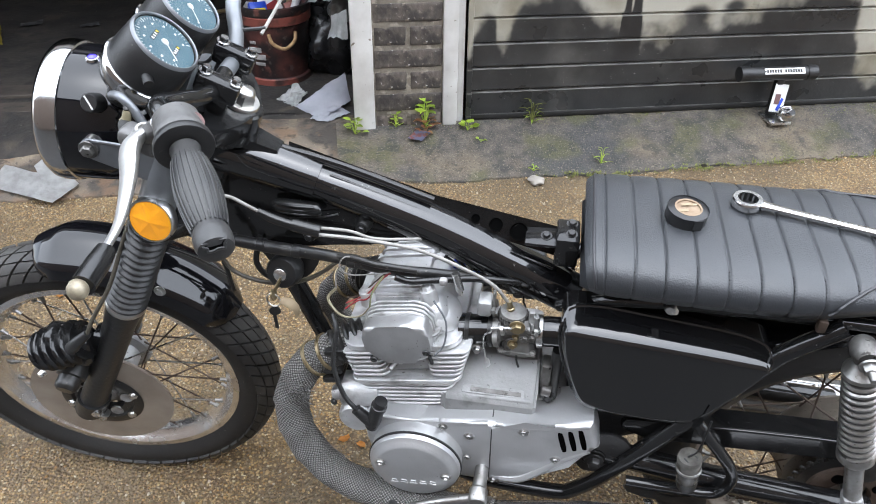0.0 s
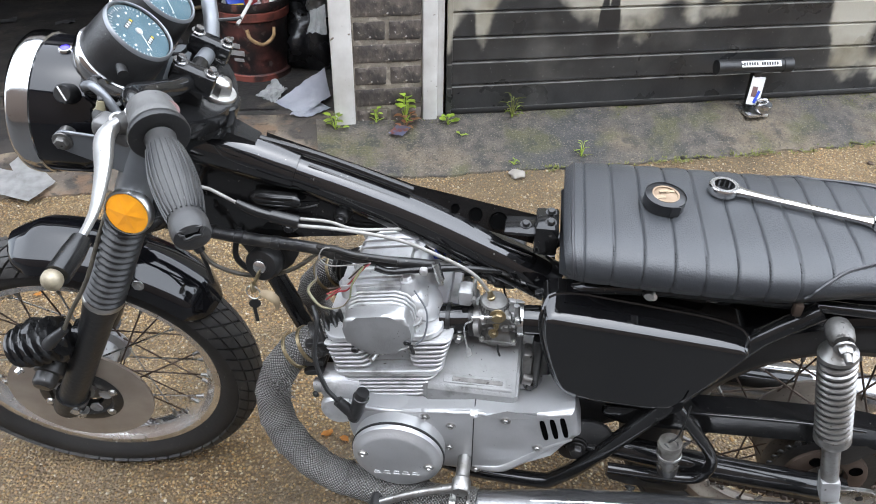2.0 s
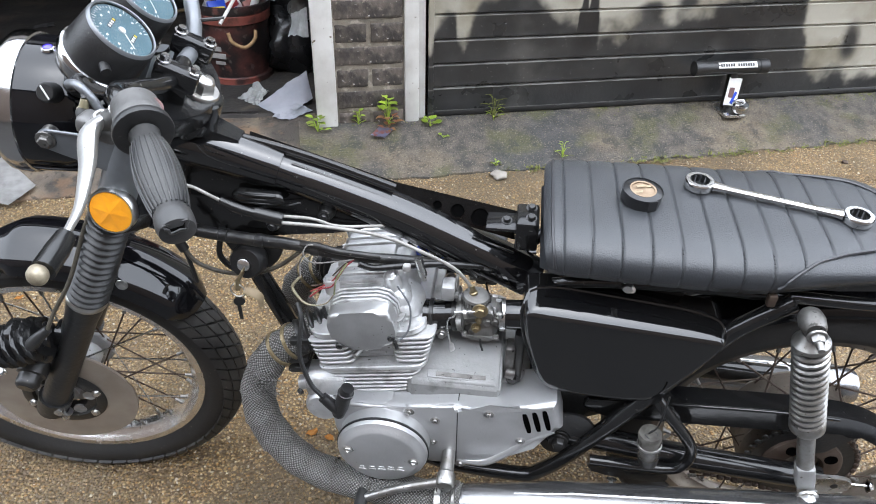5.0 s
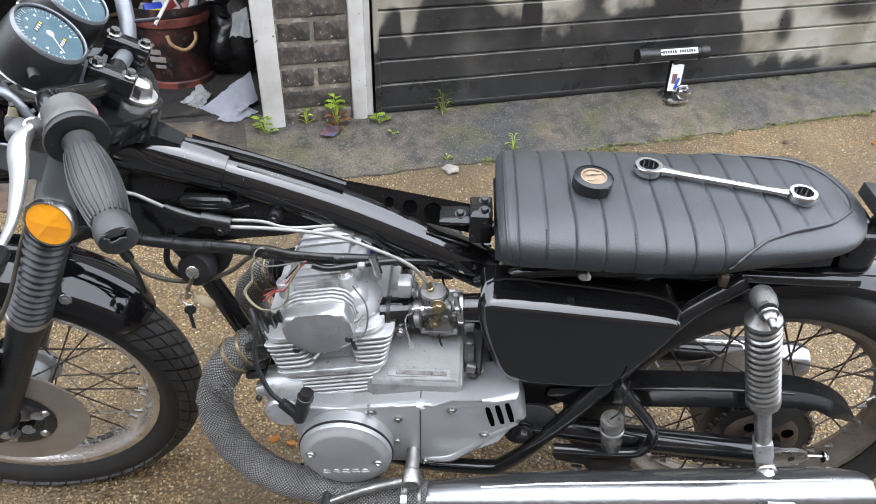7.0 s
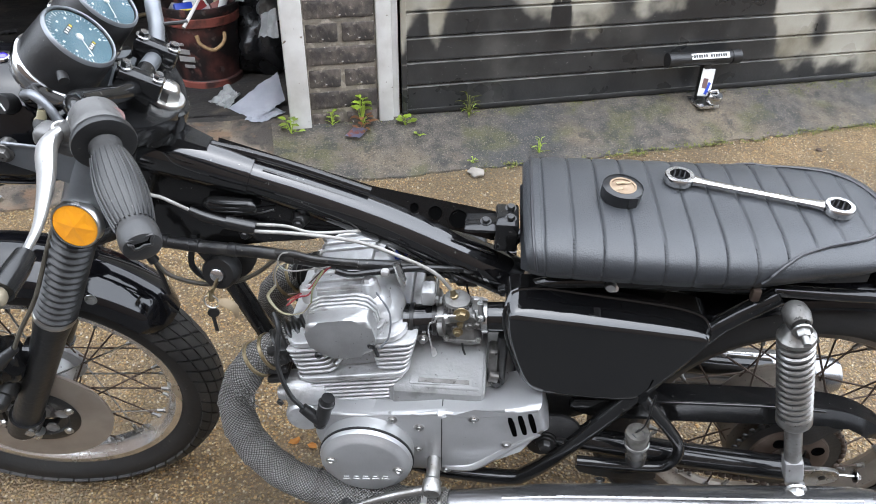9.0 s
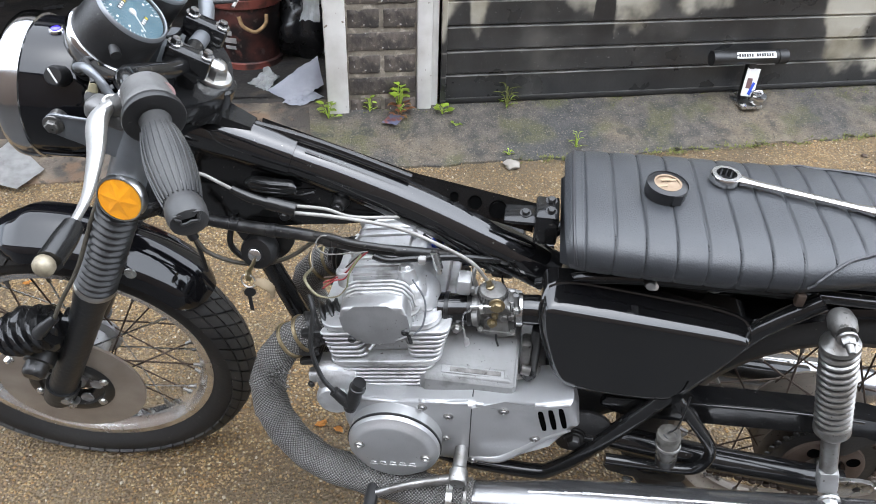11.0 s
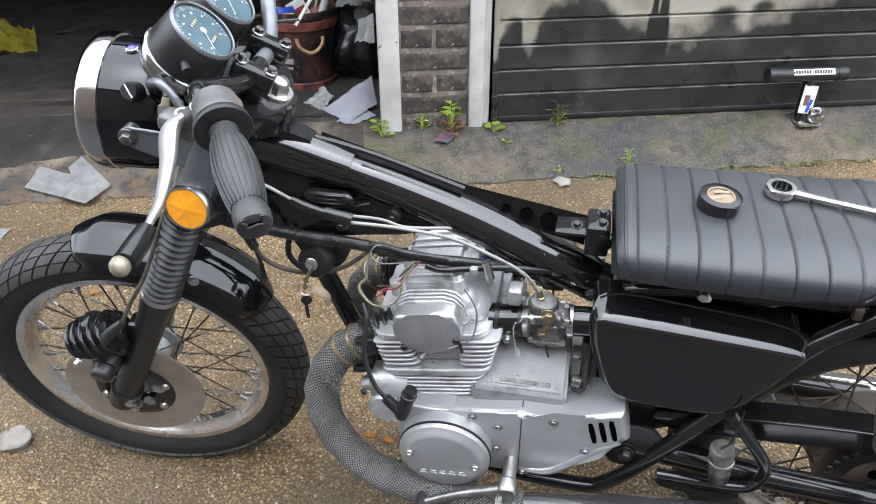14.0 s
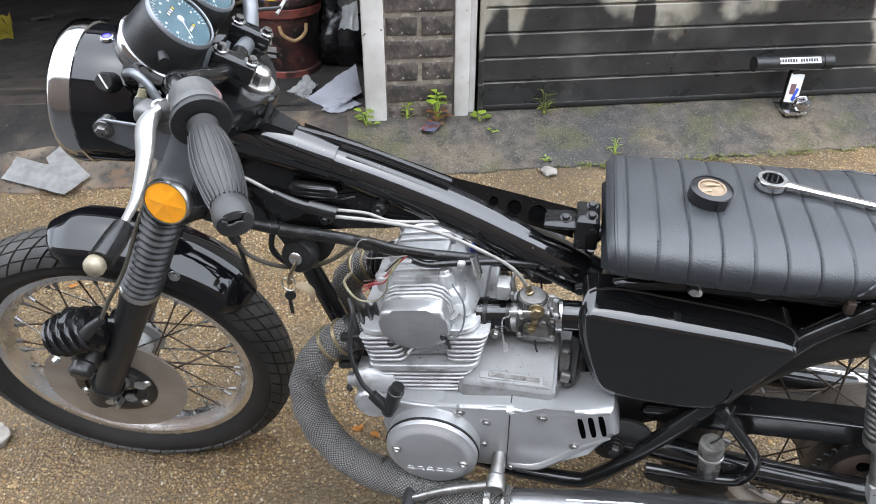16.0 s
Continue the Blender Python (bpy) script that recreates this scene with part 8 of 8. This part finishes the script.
weed(-0.43, -0.05, 0.074, 11, 1, ("leaf",), "small bright green weed at the foot of the post", 0.7, 1.15)
weed(-0.275, -0.02, 0.052, 9, 2, ("leaf",), "small green weed against the brick pier", 0.9, 1.1)
weed(-0.165, -0.035, 0.09, 20, 3, ("leaf", "red_leaf"), "taller green weed with reddish lower leaves", 1.05, 0.9)
weed(-0.17, -0.07, 0.06, 9, 4, ("red_leaf",), "withered red weed on the apron", 0.3, 0.9)
weed(-0.005, -0.055, 0.065, 6, 5, ("leaf",), "round-leaved weed in a crack of the apron", 0.5, 1.7)
weed(0.035, -0.125, 0.04, 3, 6, ("leaf",), "tiny round-leaved weed in the apron", 0.3, 1.7)
weed(0.25, -0.035, 0.09, 18, 7, ("moss", "leaf"), "feathery weed under the garage door", 0.8, 0.22)
weed(0.46, -0.27, 0.055, 10, 8, ("leaf", "moss"), "small feathery weed at the apron's edge", 0.9, 0.4)
weed(0.2, -0.29, 0.035, 7, 9, ("leaf", "moss"), "tiny weed at the apron's edge", 0.5, 0.6)
weed(2.43, -0.06, 0.12, 20, 10, ("leaf",), "bright weed beside the end door jamb", 0.7, 1.0)
weed(2.62, -0.03, 0.18, 22, 11, ("leaf",), "leafy weed against the end wall", 0.8, 1.0)


def moss():
    """Tufts of moss along the joint under the door and along the broken edge."""
    rnd = random.Random(5)
    verts, faces = [], []
    spots = [(rnd.uniform(1.3, 2.35), rnd.uniform(-0.06, 0.0)) for _ in range(300)] + [(rnd.uniform(-0.4, 1.4), rnd.uniform(-0.05, 0.0) ) for _ in range(190)]
    for _ in range(230):
        u = rnd.uniform(0.2, 2.4)
        spots.append((u, -0.315 + 0.05 * max(0, (u - 0.6) / 1.8) + rnd.uniform(-0.025, 0.02)))
    for u, v in spots:
        z = height(u, v) + 0.008
        for _ in range(7):
            a, l = rnd.uniform(0, 6.28), rnd.uniform(0.004, 0.014)
            o = Vector((u + rnd.uniform(-0.01, 0.01), v + rnd.uniform(-0.008, 0.008), z))
            d = Vector((math.cos(a), math.sin(a), rnd.uniform(0.4, 1.2))).normalized() * l
            s = Vector((-math.sin(a), math.cos(a), 0)) * 0.0022
            i = len(verts)
            verts += [o - s, o + s, o + d * 0.6 + s * 0.8, o + d, o + d * 0.6 - s * 0.8]
            faces.append((i, i + 1, i + 2, i + 3, i + 4))
    me = bpy.data.meshes.new("moss")
    me.from_pydata(verts, [], faces)
    me.materials.append(M["moss"])
    ob = new("moss", me)
    ob.matrix_basis = WALL
    tagged(ob, "yellow-green moss and fine weeds along the concrete joints", "moss", kind="stuff")


moss()


def pebbles():
    """Loose grit and small stones on the drive."""
    rnd = random.Random(11)
    verts, faces = [], []
    base = bmesh.new()
    bmesh.ops.create_icosphere(base, subdivisions=1, radius=1)
    bv = [v.co.copy() for v in base.verts]
    bf = [[v.index for v in f.verts] for f in base.faces]
    base.free()
    for _ in range(24000):
        u, v = rnd.uniform(-1.7, 2.5), rnd.uniform(-2.0, -0.28)
        r = rnd.uniform(0.0016, 0.0046) * (1.6 if rnd.random() < 0.03 else 1)
        q = Euler((rnd.uniform(0, 6), rnd.uniform(0, 6), rnd.uniform(0, 6))).to_matrix() @ Matrix.Diagonal((r, r * rnd.uniform(0.6, 1), r * rnd.uniform(0.5, 0.8)))
        o = Vector((u, v, height(u, v) + 0.001))
        i = len(verts)
        verts += [o + q @ (c * rnd.uniform(0.85, 1.12)) for c in bv]
        faces += [[k + i for k in f] for f in bf]
    me = bpy.data.meshes.new("gravel")
    me.from_pydata(verts, [], faces)
    me.materials.append(M["grit"])
    ob = new("gravel", me)
    ob.matrix_basis = WALL
    tagged(ob, "loose tan and grey grit scattered on the drive", "gravel", kind="stuff")


pebbles()


def stone(u, v, r, label, mat="stone"):
    bm = bmesh.new()
    bmesh.ops.create_icosphere(bm, subdivisions=3, radius=r)
    for q in bm.verts:
        q.co *= 1 + 0.45 * noise.noise(q.co * (1.3 / r) + Vector((u * 9, v * 9, 0)))
        q.co.z *= 0.55
    tagged(link("stone", bm, mat, None, "", WALL @ pose(u, v, height(u, v) + r * 0.35)), label, "stone", "loose stones")


stone(0.198, -0.345, 0.027, "pale lump of stone lying on the drive")
stone(-1.335, -1.33, 0.034, "broken pale stone lying on the drive")
stone(-1.40, -1.36, 0.025, "small chip of pale stone on the drive")
stone(0.63, -0.42, 0.012, "small dark pebble on the drive", "rust")
stone(1.55, -0.42, 0.012, "small dark pebble on the drive", "rust")


def fallen_leaf(u, v, size, turn):
    bm = bmesh.new()
    c = bm.verts.new((0, 0, 0.004))
    ring = [bm.verts.new((size * math.cos(2 * math.pi * k / 9) * (1 + 0.25 * math.sin(k * 2.1)), size * 0.7 * math.sin(2 * math.pi * k / 9), 0.002 + 0.004 * math.sin(k * 1.7) ** 2)) for k in range(9)]
    for k in range(9):
        bm.faces.new((c, ring[k], ring[(k + 1) % 9]))
    bmesh.ops.solidify(bm, geom=bm.faces[:], thickness=0.001)
    tagged(link("fallen_leaf", bm, "orange", None, "", WALL @ pose(u, v, height(u, v) + 0.003, 0, 0, turn)), "small orange-brown fallen leaf on the drive", "leaf", "fallen leaves")


for u, v, s, t in ((-0.517, -1.396, 0.014, 20), (-0.554, -1.446, 0.011, 70), (-0.479, -1.416, 0.012, 140), (-0.60, -1.2, 0.01, 200), (-1.3, -0.8, 0.012, 30), (1.9, -0.5, 0.016, 60)):
    fallen_leaf(u, v, s, t)


# ---- clutter in the open garage and at its mouth ----
def sheet(name, corners, mat, label, category, n=14, crumple=0.012, seed=0, m=WALL, lift=0.01):
    """A crumpled sheet between four corners."""
    bm = bmesh.new()
    a, b, c, d = [Vector(p) for p in corners]
    rows = []
    for i in range(n + 1):
        row = []
        for j in range(n + 1):
            s, t = i / n, j / n
            p = a.lerp(b, s).lerp(d.lerp(c, s), t)
            k = noise.noise((p.x * 22 + seed, p.y * 22, seed)) + 0.6 * noise.noise((p.x * 50, p.y * 50 + seed, 1))
            p.z += crumple * abs(k) + lift
            p.x += crumple * 0.5 * noise.noise((p.x * 30, p.y * 30, seed + 4))
            row.append(bm.verts.new(p))
        rows.append(row)
    for p, q in zip(rows, rows[1:]):
        for j in range(n):
            bm.faces.new((p[j], p[j + 1], q[j + 1], q[j]))
    bmesh.ops.solidify(bm, geom=bm.faces[:], thickness=0.0012)
    return tagged(link(name, bm, mat, None, "", m, 25), label, category)


G = 0.125
sheet("paper_sheet", [(-1.67, -0.237, 0.065), (-1.645, -0.135, 0.095), (-1.512, -0.19, 0.078), (-1.44, -0.341, 0.044)], "card", "large grey trodden sheet of wet paper on the worn step", "paper", 16, 0.004, 3)
sheet("paper_sheet", [(-1.44, -0.341, 0.046), (-1.545, -0.15, 0.092), (-1.512, -0.09, 0.106), (-1.378, -0.249, 0.064)], "card", "torn grey wet paper lying against a larger sheet", "paper", 12, 0.004, 9)
sheet("paper_sheet", [(-1.86, -0.55, 0.01), (-1.80, -0.43, 0.02), (-1.65, -0.44, 0.02), (-1.68, -0.53, 0.012)], "card", "pale scrap of paper on the drive", "paper", 8, 0.006, 5)
sheet("plastic_bag", [(-0.655, 0.172, G + 0.012), (-0.555, 0.05, G + 0.004), (-0.437, 0.165, G + 0.03), (-0.452, 0.2, G + 0.135)], "paper", "white plastic bag leaning against the door post", "bag", 24, 0.010, 12)
sheet("plastic_bag", [(-0.60, 0.06, G + 0.004), (-0.53, 0.03, G + 0.002), (-0.44, 0.11, G + 0.004), (-0.50, 0.16, G + 0.02)], "paper", "folded foot of a white plastic bag", "bag", 16, 0.012, 31)
sheet("plastic_bag", [(-0.735, 0.27, G), (-0.665, 0.17, G), (-0.60, 0.24, G + 0.03), (-0.66, 0.33, G + 0.04)], "film", "crumpled clear plastic film on the garage floor", "bag", 20, 0.035, 21)
sheet("plastic_bag", [(-0.575, 0.42, 0.47), (-0.435, 0.38, 0.485), (-0.425, 0.46, 0.66), (-0.53, 0.5, 0.66)], "film_grey", "grey plastic sheet draped over the rubbish", "bag", 24, 0.03, 17)
sheet("plastic_bag", [(-0.51, 0.3, 0.36), (-0.435, 0.24, 0.375), (-0.43, 0.3, 0.475), (-0.49, 0.34, 0.44)], "film", "pale crumpled wrapper stuffed behind the post", "bag", 16, 0.022, 27)
sheet("paper_sheet", [(-0.24, -0.11, 0.11), (-0.19, -0.13, 0.105), (-0.15, -0.08, 0.115), (-0.20, -0.06, 0.12)], "scrap", "torn coloured scrap of litter on the apron", "litter", 6, 0.006, 2)


def tub():
    ob = empty("tub", WALL @ pose(-0.735, 0.56, G + 0.01), "rust-red tub with rope handles full of workshop oddments", "tub")
    part("body", lathe([(0, 0.004), (0.125, 0.0), (0.132, 0.006), (0.135, 0.03), (0.128, 0.035), (0.15, 0.29), (0.157, 0.295), (0.16, 0.31), (0.158, 0.325), (0.15, 0.328), (0.143, 0.32), (0.135, 0.2), (0.12, 0.02), (0, 0.02)], (0, 0, 0), (0, 0, 1), 56), "tub", ob, "blackened rust-red tub")
    part("rim_band", lathe([(0.1515, 0.255), (0.1555, 0.258), (0.1575, 0.29), (0.1535, 0.293)], (0, 0, 0), (0, 0, 1), 56, True), "tub_red", ob, "red rim band")
    part("foot_band", lathe([(0.133, 0.0), (0.139, 0.004), (0.1395, 0.03), (0.134, 0.034)], (0, 0, 0), (0, 0, 1), 56, True), "tub_red", ob)
    for a in (-75, 130):
        c, s = math.cos(radians(a)), math.sin(radians(a))
        t = Vector((-s, c, 0))
        o = Vector((c, s, 0)) * 0.158
        h = part("rope_handle", tube([o - t * 0.055 + Vector((0, 0, 0.235)), o - t * 0.045 + Vector((c * 0.012, s * 0.012, 0.20)), o + Vector((c * 0.02, s * 0.02, 0.175)), o + t * 0.045 + Vector((c * 0.012, s * 0.012, 0.20)), o + t * 0.055 + Vector((0, 0, 0.235))], 0.0075, 10, 7), "rope", ob, "frayed tan rope handle")
    lb = part("label_patch", lathe([(0.1385, 0.10), (0.145, 0.17)], (0, 0, 0), (0, 0, 1), 56), "tub", ob)
    for k, (a, z, w, hh) in enumerate(((-120, 0.16, 0.05, 0.02), (-118, 0.13, 0.07, 0.022), (-116, 0.10, 0.045, 0.014), (-124, 0.19, 0.03, 0.012))):
        part("label_bar", box((0.1455 - (0.17 - z) * 0.1, 0, z), (0.003, w, hh), 0.001, 1, Matrix.Rotation(radians(a), 4, "Z")), "label_grey", ob)
    return ob


tub()


def oddments():
    """Packets, bottles and tubes standing in the tub."""
    base = Vector((-0.735, 0.56, G + 0.175))
    rnd = random.Random(3)
    items = [("packet", (-0.05, -0.05, 0.11), (0.09, 0.03, 0.14), "blue", "blue and yellow packet standing in the tub", 25),
             ("packet", (0.04, -0.07, 0.09), (0.08, 0.025, 0.12), "blue", "blue packet leaning in the tub", -20),
             ("packet", (0.0, 0.03, 0.12), (0.10, 0.04, 0.14), "white", "white carton standing in the tub", 10),
             ("packet", (-0.09, 0.02, 0.10), (0.05, 0.05, 0.12), "label_grey", "grey carton in the tub", 40),
             ("packet", (0.08, 0.0, 0.10), (0.05, 0.04, 0.13), "tub_red", "brown carton in the tub", 15)]
    for name, p, s, mat, label, turn in items:
        m = WALL @ Matrix.Translation(base + Vector(p)) @ Matrix.Rotation(radians(turn), 4, "Z") @ Matrix.Rotation(radians(rnd.uniform(-45, 25)), 4, "X") @ Matrix.Rotation(radians(rnd.uniform(-30, 30)), 4, "Y") @ Matrix.Diagonal((0.8, 0.8, 0.8, 1))
        ob = tagged(link(name, box((0, 0, 0), s, 0.004, 2), mat, None, "", m), label, "packet", "oddments in the tub")
        part("print_band", box((0, -s[1] / 2 - 0.0006, s[2] * 0.12), (s[0] * 0.8, 0.0012, s[2] * 0.28), 0), "yellow" if mat == "blue" else "red", ob)
    for p, q, r, mat, label in (((-0.1, -0.02, 0.02), (0.02, 0.06, 0.22), 0.012, "plastic", "black rod standing in the tub"), ((0.05, -0.02, 0.02), (0.12, -0.04, 0.21), 0.016, "white", "white spray nozzle in the tub"), ((0.02, 0.02, 0.0), (0.10, 0.12, 0.24), 0.010, "brass", "brown stick in the tub")):
        tagged(link("rod", tube([base + Vector(p), base + Vector(q)], r, 12, 0), mat, None, "", WALL), label, "rod", "oddments in the tub")


oddments()


def black_bag(u, v, z, r, seed, mat, label):
    bm = bmesh.new()
    bmesh.ops.create_icosphere(bm, subdivisions=4, radius=r)
    for q in bm.verts:
        p = q.co / r
        q.co *= 1 + 0.28 * noise.noise(p * 1.6 + Vector((seed, 0, 0))) + 0.16 * abs(noise.noise(p * 5 + Vector((0, seed, 0)))) + 0.09 * abs(noise.noise(p * 12 + Vector((seed, seed, 0))))
        q.co.z *= 1.15
    tagged(link("rubbish_bag", bm, mat, None, "", WALL @ pose(u, v, z), 60), label, "bag", "rubbish bags")


black_bag(-0.50, 0.62, G + 0.14, 0.13, 2, "bin_bag", "black rubbish bag slumped beside the tub")
black_bag(-0.46, 0.72, G + 0.36, 0.13, 5, "bin_bag", "black rubbish bag on top of another")
black_bag(-0.45, 0.50, G + 0.31, 0.05, 8, "film_grey", "grey crumpled bag stuffed behind the post")
black_bag(-0.46, 0.66, G + 0.54, 0.11, 9, "film_grey", "grey plastic bag on the heap behind the post")


def cloth():
    bm = bmesh.new()
    n = 26
    rows = []
    for i in range(n):
        row = []
        for j in range(n):
            s, t = i / (n - 1) - 0.5, j / (n - 1) - 0.5
            r = math.hypot(s, t)
            z = 0.16 * max(0, 1 - r * 2.1) + 0.07 * noise.noise((s * 7, t * 7, 2)) + 0.06 * abs(noise.noise((s * 13, t * 13, 5)))
            row.append(bm.verts.new((s * 0.42, t * 0.34, max(z, 0.004))))
        rows.append(row)
    for p, q in zip(rows, rows[1:]):
        for j in range(n - 1):
            bm.faces.new((p[j], p[j + 1], q[j + 1], q[j]))
    bmesh.ops.solidify(bm, geom=bm.faces[:], thickness=0.003)
    tagged(link("cloth", bm, "yellow_cloth", None, "", WALL @ pose(-2.32, 1.2, G + 0.012, 0, 0, 20), 70), "crumpled yellow cloth dropped on the garage floor", "cloth")


cloth()


def planks():
    for u0, u1, v, z, w, t, label in ((-3.6, -1.15, 0.30, 0.135, 0.10, 0.02, "old dark plank along the garage mouth"), (-3.4, -1.35, 0.16, 0.118, 0.09, 0.02, "worn brown plank along the garage mouth"), (-3.5, -1.0, 0.46, 0.145, 0.12, 0.018, "dark plank on the garage floor")):
        bm = box(((u0 + u1) / 2, v, z), (u1 - u0, w, t), 0.004, 1)
        tagged(link("plank", bm, "old_wood", None, "", WALL), label, "plank", "old planks")
    for a, b, r, mat, label in (((-1.45, 1.5, G + 0.1), (-0.62, 1.1, G + 0.42), 0.012, "white", "pale stick leaning in the garage"), ((-1.5, 1.3, G + 0.02), (-0.6, 0.95, G + 0.26), 0.010, "brass", "brown stick leaning in the garage")):
        tagged(link("stick", tube([a, b], r, 10, 0), mat, None, "", WALL), label, "stick")
    rnd = random.Random(8)
    for k in range(9):
        u, v = rnd.uniform(-2.8, -1.2), rnd.uniform(0.6, 2.2)
        sheet("paper_scrap", [(u, v, G + 0.01), (u + 0.1, v + 0.02, G + 0.01), (u + 0.09, v + 0.08, G + 0.02), (u - 0.01, v + 0.06, G + 0.01)], "floor_litter", "grey scrap lying on the dark garage floor", "litter", 5, 0.02, k)


planks()
